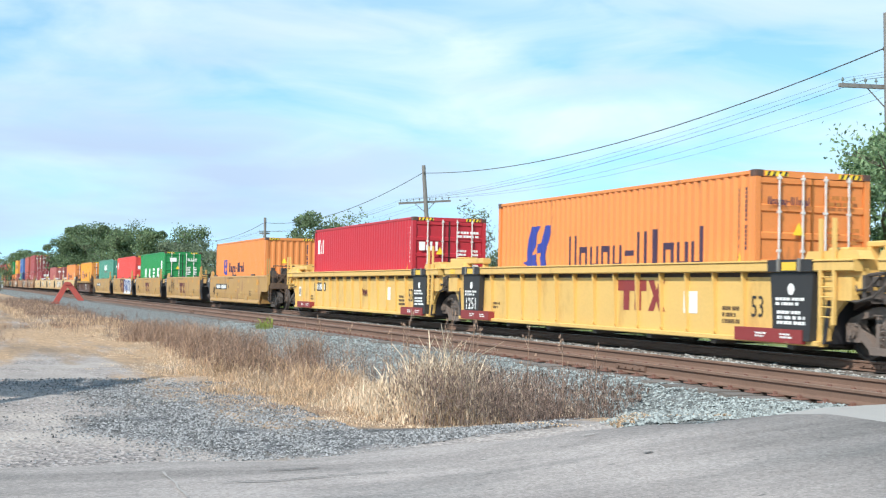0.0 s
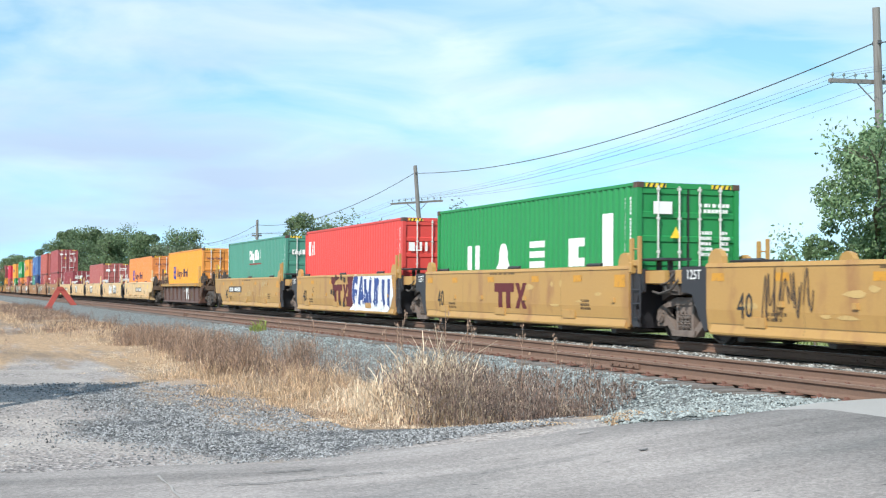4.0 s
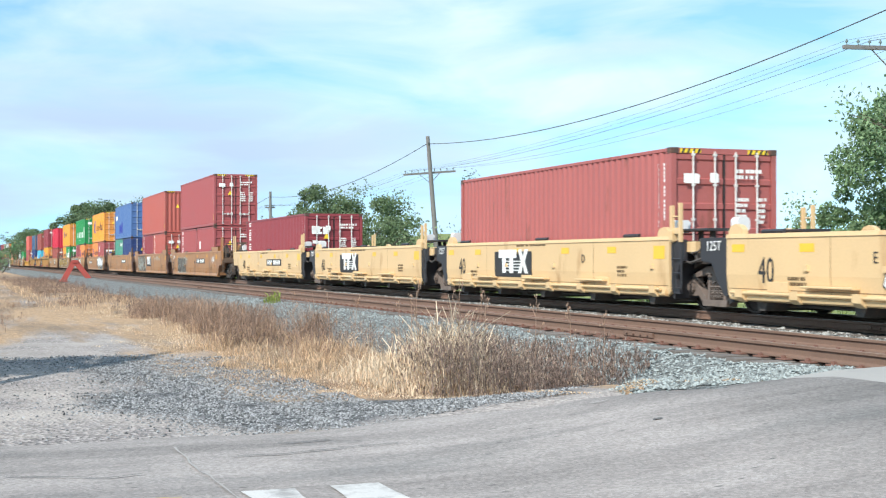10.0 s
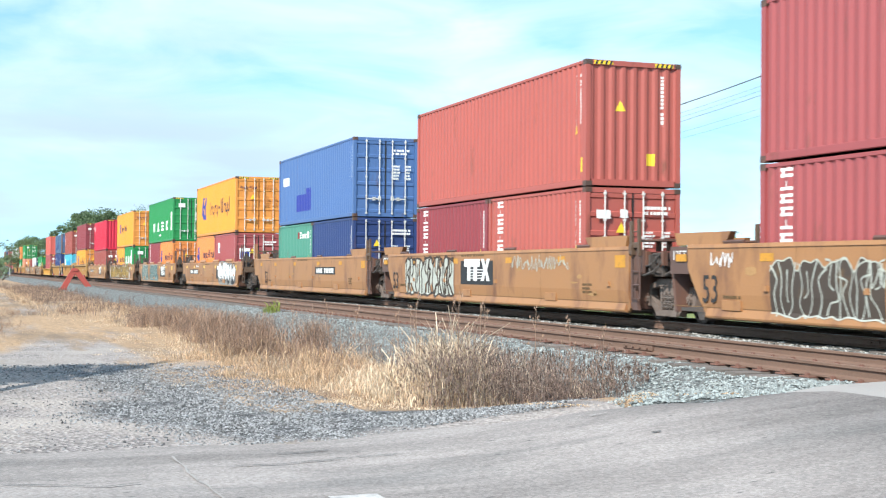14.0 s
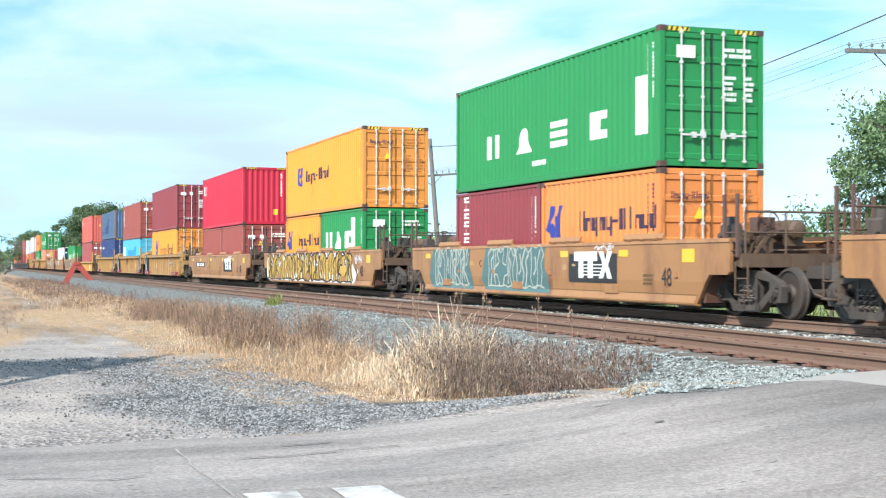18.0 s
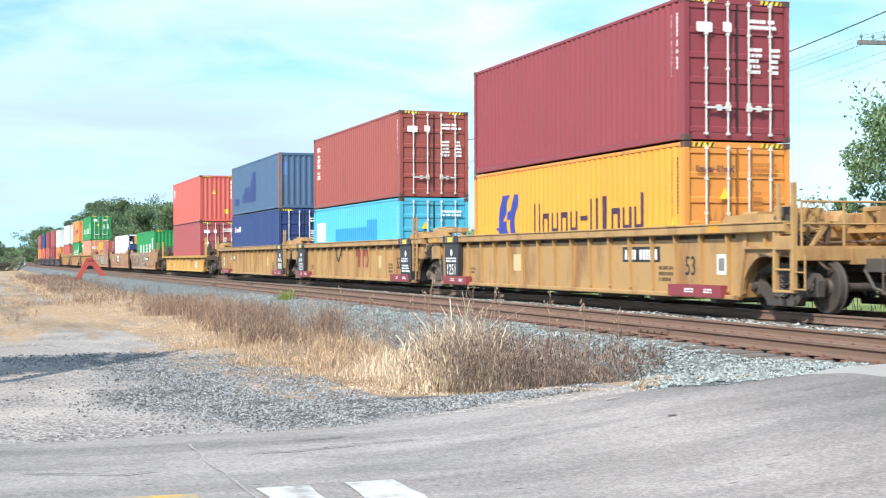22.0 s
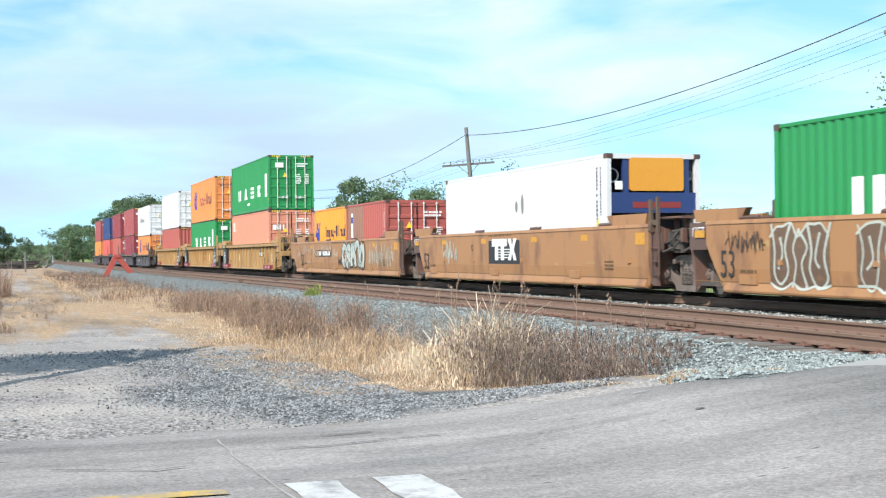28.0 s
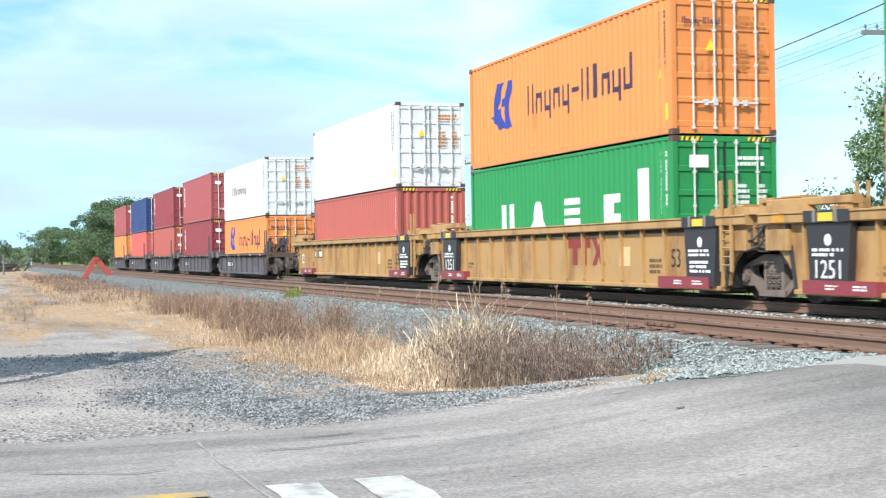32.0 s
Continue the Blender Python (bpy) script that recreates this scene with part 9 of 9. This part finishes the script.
def tree(x, y, h, spread, leaf, words, seed, size=0.22, leaves=3500, low=0.2, gaps=0.35, name="tree", trunk_r=None, full=0.68):
    """Tapered trunk with forking limbs, and a crown of single leaves in clumps along the twigs."""
    r = random.Random(seed)
    rn = np.random.RandomState(seed)
    ob = thing(name, words, "tree" if name == "tree" else "bush")
    z0 = ground_z(x, y) - 0.05
    h += grade(x)
    g = Geo()
    tips = []
    tr = trunk_r or 0.035 * h * 0.6 + 0.03

    def limb(p, d, length, rad, depth):
        pts = [Vector(p)]
        n = 3
        for i in range(n):
            d = (d + Vector((r.uniform(-0.3, 0.3), r.uniform(-0.3, 0.3), r.uniform(-0.05, 0.22)))).normalized()
            pts.append(pts[-1] + d * length / n)
        for i in range(n):
            g.rod(pts[i], pts[i + 1], rad * (1 - 0.25 * i), 6 if depth == 0 else 4, rad * (1 - 0.25 * (i + 1)), cap=False)
            if depth > 0:
                tips.append((pts[i + 1], length))
        if depth < 3:
            for i in range(4 if depth == 0 else 3):
                k = pts[1 + r.randrange(n)] if depth else pts[min(1 + i % 3, 3)]
                a = r.uniform(0, 6.28)
                out = Vector((math.cos(a), math.sin(a), r.uniform(0.1, 0.9))).normalized()
                s = spread / h
                out = Vector((out.x * (0.5 + s), out.y * (0.5 + s), out.z)).normalized()
                limb(k, out, length * r.uniform(0.5, 0.75), rad * 0.5, depth + 1)

    stems = 1 if name == "tree" else 5
    for s in range(stems):
        lean = Vector((r.uniform(-0.12, 0.12), r.uniform(-0.12, 0.12), 1)) if stems == 1 else Vector((r.uniform(-0.8, 0.8), r.uniform(-0.8, 0.8), 1))
        off = (0, 0) if stems == 1 else (r.uniform(-0.25, 0.25) * spread, r.uniform(-0.25, 0.25) * spread)
        limb((off[0], off[1], 0), lean.normalized(), h * 0.55, tr, 0)
    # bring the skeleton to its height and spread
    top = max(p.z for p, _ in tips)
    wide = sorted(max(abs(p.x), abs(p.y)) for p, _ in tips)[int(len(tips) * 0.9)]
    kz, kw = (h - 0.35) / top, (spread * 0.95) / max(wide, 0.01)
    g.v = [(a * kw, b * kw, c * kz) for a, b, c in g.v]
    part("trunk", g, BARK, ob, "grey-brown trunk and limbs")
    c = np.array([(p.x * kw, p.y * kw, p.z * kz) for p, _ in tips if p.z * kz > low * h])
    keep = rn.uniform(size=len(c)) > gaps * 0.5
    c = c[keep]
    pick = c[rn.randint(0, len(c), leaves)]
    clump = spread * 0.085 + 0.10
    pos = pick + np.clip(rn.normal(0, 1, (leaves, 3)), -1.9, 1.9) * (clump, clump, clump * 0.75)
    # boughs: uneven rounded masses of leaves, denser at their skins, that fill the crown
    boughs = 34 if leaves > 20000 else 22 if leaves > 6000 else 14
    mid, half = (h * (1 + low) / 2, h * (1 - low) / 2)
    for b in range(boughs):
        a, u = rn.uniform(0, 6.28), rn.uniform(-0.92, 0.95)
        rad = spread * math.sqrt(max(1 - abs(u) ** 3.2, 0.1)) * rn.uniform(0.35, 0.78)
        size_b = spread * rn.uniform(0.22, 0.42) * (1 - 0.3 * max(u, 0))
        o = np.array((math.cos(a) * rad, math.sin(a) * rad, mid + half * u * 0.9))
        lo, hi = int(leaves * full * b / boughs), int(leaves * full * (b + 1) / boughs)
        dirs = rn.normal(0, 1, (hi - lo, 3))
        dirs /= np.linalg.norm(dirs, axis=1)[:, None]
        pos[lo:hi] = o + dirs * size_b * (1, 1, 0.72) * (rn.uniform(0.25, 1.0, hi - lo) ** 0.5 * rn.uniform(0.8, 1.12, hi - lo))[:, None]
    pos[:, 2] *= h / np.percentile(pos[:, 2], 99.6)
    pos[:, 2] = np.maximum(pos[:, 2], 0.12)
    u = rn.normal(0, 1, (leaves, 3))
    u /= np.linalg.norm(u, axis=1)[:, None]
    w = np.cross(u, rn.normal(0, 1, (leaves, 3)))
    w /= np.linalg.norm(w, axis=1)[:, None]
    s = (size * rn.uniform(0.55, 1.25, leaves))[:, None]
    v = np.stack([pos - u * s * 0.5, pos + w * s * 0.26 - u * s * 0.05, pos + u * s * 0.5, pos - w * s * 0.26 + u * s * 0.05], 1).reshape(-1, 3)
    f = np.arange(leaves * 4).reshape(-1, 4)
    me = bpy.data.meshes.new("crown")
    me.from_pydata(v.tolist(), [], f.tolist())
    me.materials.append(LEAF[leaf])
    crown = new("crown", me)
    crown.parent = ob
    crown["label"] = "crown of small green leaves"
    ob.matrix_basis = Matrix.Translation((x, y, z0))
    return ob


tree(-31.9, 25.0, 6.4, 2.4, "light", "leafy roadside tree with light drooping foliage", 1, 0.15, 32000, 0.06, 0.15, full=0.85)
tree(-27.0, 25.5, 6.4, 2.6, "mid", "leafy tree beside the utility pole", 2, 0.17, 9000, 0.10, 0.15)
tree(-34.6, 24.4, 3.9, 1.2, "light", "young tree with light green leaves", 3, 0.14, 4500, 0.1, 0.15)
tree(-51.8, 22.5, 3.8, 2.3, "mid", "dense dark green bush behind the tracks", 4, 0.17, 15000, 0.0, 0.1, "bush")
tree(-57.5, 23.2, 3.5, 2.0, "mid", "rounded green bush behind the tracks", 12, 0.17, 8000, 0.0, 0.1, "bush")
tree(-44.2, 23.5, 3.0, 0.95, "mid", "small green bush behind the tracks", 5, 0.15, 3000, 0.0, 0.2, "bush")
tree(-51.3, 20.4, 5.2, 0.9, "grey", "thin wispy sapling with sparse leaves", 6, 0.11, 3200, 0.12, 0.55, trunk_r=0.035, full=0.0)
tree(-87.0, 22.6, 6.4, 3.4, "mid", "broad leafy tree with uneven crown", 7, 0.20, 20000, 0.03, 0.2)
tree(-79.5, 23.4, 5.5, 3.0, "mid", "low leafy tree behind the tracks", 8, 0.19, 14000, 0.03)
tree(-93.5, 23.2, 5.6, 2.3, "deep", "dark leafy tree covered in creeper", 9, 0.19, 10000, 0.03, 0.1)
tree(-71.0, 22.8, 4.0, 2.0, "mid", "green bush behind the tracks", 10, 0.2, 3500, 0.0, 0.2, "bush")
tree(-119.7, 25.9, 4.6, 0.7, "deep", "dark creeper climbing the foot of a utility pole", 13, 0.2, 3000, 0.0, 0.1, "bush")
tree(-136, 24.5, 5.4, 2.8, "grey", "wispy tree at the end of the row", 11, 0.24, 2600, 0.1, 0.4, full=0.35)
for i, (x, y, h, s, leaf) in enumerate((
    (-148, 24.5, 6.0, 3.6, "grey"), (-161, 23.5, 8.0, 4.0, "mid"), (-173, 24.5, 8.0, 4.4, "deep"), (-187, 23.5, 8.7, 4.8, "mid"), (-203, 25, 7.2, 4.4, "mid"), (-222, 24, 8.4, 4.8, "deep"),
    (-246, 23.5, 11.4, 6.4, "deep"), (-262, 25, 10.4, 5.5, "mid"), (-285, 23.8, 12.4, 6.4, "mid"), (-325, 23, 10.5, 6.0, "deep"), (-365, 20, 8.4, 5.5, "mid"), (-420, 21, 9.5, 6.5, "mid"), (-470, 14, 3.6, 6.5, "mid"),
)):
    tree(x, y, h, s, leaf, "leafy tree in the row beside the far track", 40 + i, 0.30 if x > -230 else 0.42, 14000, 0.03, 0.25)
tree(-252, -1.2, 6.0, 4.3, "deep", "round-crowned dark green tree", 70, 0.42, 13000, 0.05, 0.1)
tree(-268, -9.5, 7.5, 5.0, "mid", "broad green tree beyond the dirt track", 71, 0.42, 11000, 0.05, 0.2)
tree(-335, 14.0, 7.2, 5.2, "mid", "leafy tree at the end of the track", 72, 0.5, 3600, 0.06)
tree(-360, 5.0, 5.0, 4.5, "deep", "low dark bush at the end of the dirt track", 73, 0.5, 2600, 0.0, 0.2, "bush")
tree(-205, 5.4, 2.1, 2.6, "light", "yellow-green flowering bush beside the dirt track", 74, 0.22, 1500, 0.0, 0.2, "bush")
for i, (x, y, h, s) in enumerate(((-150, 68, 4.5, 3.5), (-140, 64, 4.0, 2.4), (-128, 66, 5.0, 3.2), (-118, 72, 4.2, 2.6))):
    tree(x * 1.9, y * 1.9, h * 1.9, s * 1.9, "mid", "distant leafy tree at the field's edge", 80 + i, 0.6, 1800, 0.03, 0.2)


def tree_line(name, pts, low, high, words, seed, leaves=9000, size=1.3):
    """Far woods: one band of leaves with an uneven top."""
    r = np.random.RandomState(seed)
    pos = np.empty((leaves, 3))
    for i in range(leaves):
        k = r.uniform(0, len(pts) - 1.001)
        a, b = pts[int(k)], pts[int(k) + 1]
        t = k - int(k)
        x, y = a[0] + (b[0] - a[0]) * t, a[1] + (b[1] - a[1]) * t
        hh = low + (high - low) * (0.5 + 0.9 * noise.noise((k * 9.0, seed, 0)) + 0.3 * noise.noise((k * 40.0, seed, 1)))
        w_ = 4 if size > 1 else 0.9
        pos[i] = (x + r.normal(0, w_), y + r.normal(0, w_), ground_z(x, y) + max(hh, 1) * r.uniform() ** 0.8)
    u = r.normal(0, 1, (leaves, 3))
    u /= np.linalg.norm(u, axis=1)[:, None]
    w = np.cross(u, r.normal(0, 1, (leaves, 3)))
    w /= np.linalg.norm(w, axis=1)[:, None]
    s = (size * r.uniform(0.6, 1.3, leaves))[:, None]
    v = np.stack([pos - u * s * 0.5, pos + w * s * 0.35, pos + u * s * 0.5, pos - w * s * 0.35], 1).reshape(-1, 3)
    me = bpy.data.meshes.new(name)
    me.from_pydata(v.tolist(), [], np.arange(leaves * 4).reshape(-1, 4).tolist())
    me.materials.append(LEAF["mid"])
    return tagged(new(name, me), words, "trees", kind="stuff")


tree_line("hedgerow", [(-96, 25.5), (-150, 26.5), (-205, 26), (-300, 26)], 1.8, 5.2, "uneven green hedgerow behind the far track", 9, 15000, 0.55)
tree_line("far_woods", [(-560, -120), (-600, -40), (-620, 10), (-560, 40), (-480, 48)], 2.5, 6, "dark green woods at the end of the line", 3, 15000, 1.2)
tree_line("field_hedge", [(-1100, 420), (-900, 560), (-700, 640), (-500, 720), (-300, 780)], 2, 7, "thin hedge along the horizon of the field", 5, 7000, 2.2)


# ---- utility poles and wires ----
POLE_WOOD = mat("grey_pole_wood", (0.20, 0.19, 0.185), 0.9, 0, 8, 0.2, 0.6, (0.11, 0.10, 0.09), 0.5, (6, 6, 0.4), fine=30)
WIRE = mat("dark_wire", (0.09, 0.092, 0.10), 0.6, 0.2, 9, 0.15, 0.1)
INSUL = mat("insulator_glass", (0.16, 0.20, 0.20), 0.25, 0, 9, 0.1, 0.0)
POLES = ((-33.8, 26.3, 9.45, 7.25, 1.6), (-76.6, 26.85, 8.15, 5.98, 5.0), (-120.0, 26.2, 6.75, 5.35, 0.5), (-164.0, 26.0, 6.6, 5.3, 0.0), (9.5, 26.0, 9.6, 7.3, 0.0))
TOPS, ARMS = [], []
for k, (x, y, top, arm, lean) in enumerate(POLES):
    pole = thing("utility_pole", "weathered grey wooden utility pole with one crossarm", "utility pole", "line of utility poles")
    gz = ground_z(x, y)
    m = Matrix.Translation((x, y, gz)) @ Matrix.Rotation(radians(lean), 4, "X") @ Matrix.Rotation(radians(0.6 if k % 2 else -0.5), 4, "Y")
    pole.matrix_basis = m
    h, ah = top - gz, arm - gz
    drop = 1.05 if k in (0, 4) else 0.45
    part("post", Geo().rod((0, 0, -0.1), (0, 0, h), 0.17, 12, 0.11), POLE_WOOD, pole)
    arm_k = 0.28 if k == 2 else 1.0
    part("crossarm", Geo().slab(-0.055, 0.055, -1.62 * arm_k, 1.62 * arm_k, ah - 0.06, ah + 0.06, 0.01), POLE_WOOD, pole, at=(-0.15, 0, 0))
    for s in (-1, 1):
        part("brace", Geo().rod((-0.15, 0, ah - 0.62), (-0.17, s * 0.62 * arm_k, ah - 0.05), 0.02, 5), POLE_WOOD, pole)
    for j, yy in enumerate((-1.5, -1.1, -0.7, -0.32, 0.32, 0.7, 1.1, 1.5)):
        part("insulator", shared("insulator", lambda: Geo().rod((0, 0, 0), (0, 0, 0.09), 0.014, 6).rod((0, 0, 0.08), (0, 0, 0.12), 0.045, 8, 0.05).rod((0, 0, 0.12), (0, 0, 0.18), 0.035, 8, 0.02)), INSUL, pole, at=(-0.15, yy * arm_k, ah + 0.06))
    part("cable_clamp", Geo().box(-0.16, 0.16, -0.05, 0.05, h - drop - 0.06, h - drop + 0.06), WIRE, pole)
    TOPS.append(m @ Vector((-0.14, -0.05, h - drop)))
    ARMS.append([m @ Vector((-0.15, yy * arm_k, ah + 0.2)) for yy in (-1.5, -1.1, -0.7, 0.7, 1.5)])


def hang(a, b, sag, r):
    pts = []
    for i in range(25):
        t = i / 24
        p = a.lerp(b, t)
        pts.append((p.x, p.y, p.z - sag * 4 * t * (1 - t)))
    return Geo().pipe(pts, r, 5)


order = (4, 0, 1, 2, 3)
for a, b in zip(order, order[1:]):
    tagged(part("overhead_cable", hang(TOPS[a], TOPS[b], 0.98, 0.020), WIRE), "thick black cable sagging between utility poles", "cable", "cables along the poles")
    for j in range(5):
        tagged(part("line_wire", hang(ARMS[a][j], ARMS[b][j], 0.50 + 0.06 * j, 0.0045 if j != 2 else 0.008), WIRE), "thin wire strung between crossarms", "wire", "wires along the poles")


# ---- bumper, and things at the far left ----
RED_STEEL = mat("faded_red_steel", (0.40, 0.075, 0.06), 0.65, 0, 8, 0.15, 0.2, (0.2, 0.08, 0.05), 0.35)
bump = thing("track_bumper", "faded red steel bumping post shaped like an A", "bumping post")
bump.matrix_basis = pose(-103.0, 8.1, -0.40 - grade(-103.0))
part("leg", Geo().prism([(-1.12, 0.0), (-0.70, 0.0), (-0.02, 1.30), (-0.12, 1.52), (-0.34, 1.44)], "x", -0.20, 0.20), RED_STEEL, bump)
part("leg", Geo().prism([(0.78, 0.0), (1.22, 0.0), (0.12, 1.46), (-0.10, 1.52), (-0.22, 1.28)], "x", -0.195, 0.195), RED_STEEL, bump)
part("head", Geo().slab(-0.26, 0.26, -0.34, 0.12, 1.30, 1.50, 0.05), RED_STEEL, bump)
part("foot_plate", Geo().box(-0.3, 0.3, -1.2, -0.62, -0.08, 0.03), RED_STEEL, bump)
part("foot_plate", Geo().box(-0.3, 0.3, 0.70, 1.3, -0.08, 0.03), RED_STEEL, bump)

# a low pile of old ties, a marker post and a white hut far along the dirt track
pile = thing("timber_pile", "dark stack of old railway ties", "timber pile")
pile.matrix_basis = pose(-200, 1.9, ground_z(-200, 1.9))
pr = random.Random(4)
for i in range(26):
    part("old_tie", Geo().box(-1.3, 1.3, -0.13, 0.13, 0, 0.22), mat("old_tie_wood", (0.07, 0.06, 0.055), 0.95, 0, 8, 0.25, 0.5), pile, at=pose(pr.uniform(-3, 3), pr.uniform(-2.2, 2.2), 0.22 * (i // 6), 0, 0, 90 + pr.uniform(-25, 25)))
post = thing("marker_post", "weathered grey wooden marker post", "post")
post.matrix_basis = pose(-150, 2.3, ground_z(-150, 2.3))
part("post", Geo().rod((0, 0, 0), (0, 0, 2.0), 0.09, 8, 0.08), POLE_WOOD, post)
part("cap", Geo().box(-0.1, 0.1, -0.1, 0.1, 2.0, 2.06), POLE_WOOD, post)
hut = thing("hut", "small white hut with a grey roof beyond the weeds", "hut")
hut.matrix_basis = pose(-300, 14.0 - 4.5, ground_z(-300, 9.5))
part("wall", Geo().box(-2, 2, -0.7, 0.7, 0, 2.0), PAINT["white"], hut)
part("roof", Geo().prism([(-0.85, 2.0), (0.85, 2.0), (0, 2.5)], "x", -2.2, 2.2), mat("hut_roof", (0.2, 0.2, 0.21), 0.8), hut)
part("door", Geo().box(2.0, 2.04, -0.4, 0.4, 0, 1.8), PAINT["slate"], hut)

# unseen bush and raised gate arm, added out of view to throw the long shadow over the gravel
tree(-19.3, -1.6, 4.1, 1.1, "deep", "unseen dark green bush added to throw a shadow", 90, 0.24, 9000, 0.0, 0.1, "bush")
gate = thing("shadow_gate", "unseen raised gate arm added to throw a thin shadow", "crossing gate")
gate.matrix_basis = pose(-16.6, -1.25, ground_z(-16.6, -1.25))
part("mast", Geo().rod((0, 0, 0), (0, 0, 1.2), 0.09, 10), GALV, gate)
part("arm", Geo().rod((0, 0, 1.0), (-3.1, -0.2, 5.05), 0.10, 6, 0.07), MARK_WHITE, gate, "white arm that throws the thin shadow")
part("foot", Geo().box(-0.3, 0.3, -0.3, 0.3, -0.05, 0.12), CONCRETE, gate)


def motions():
    times = [float(k) for k in range(33)]
    for ob, mid, z, turn in TRAIN:
        rows = []
        for t in times:
            x = mid + advance(t)
            rows.append((t, Matrix.Translation((x - z * slope(x), TRACK_Y, z - grade(x))) @ pose(0, 0, 0, 0, -math.degrees(slope(x)), 0) @ pose(0, 0, 0, 0, 0, turn)))
        walk(ob, rows)
    # the wheels roll without slipping; all turn alike and share one set of keys
    step = 1 / 30
    first = WHEELSETS[0]
    walk(first, [(k * step, pose(0, 0, 0, 0, math.degrees(advance(k * step) / WHEEL_R), 0)) for k in range(961)])
    for w in WHEELSETS[1:]:
        w.rotation_mode = "QUATERNION"
        w.animation_data_create()
        w.animation_data.action = first.animation_data.action
        w.animation_data.action_slot = first.animation_data.action_slot


motions()
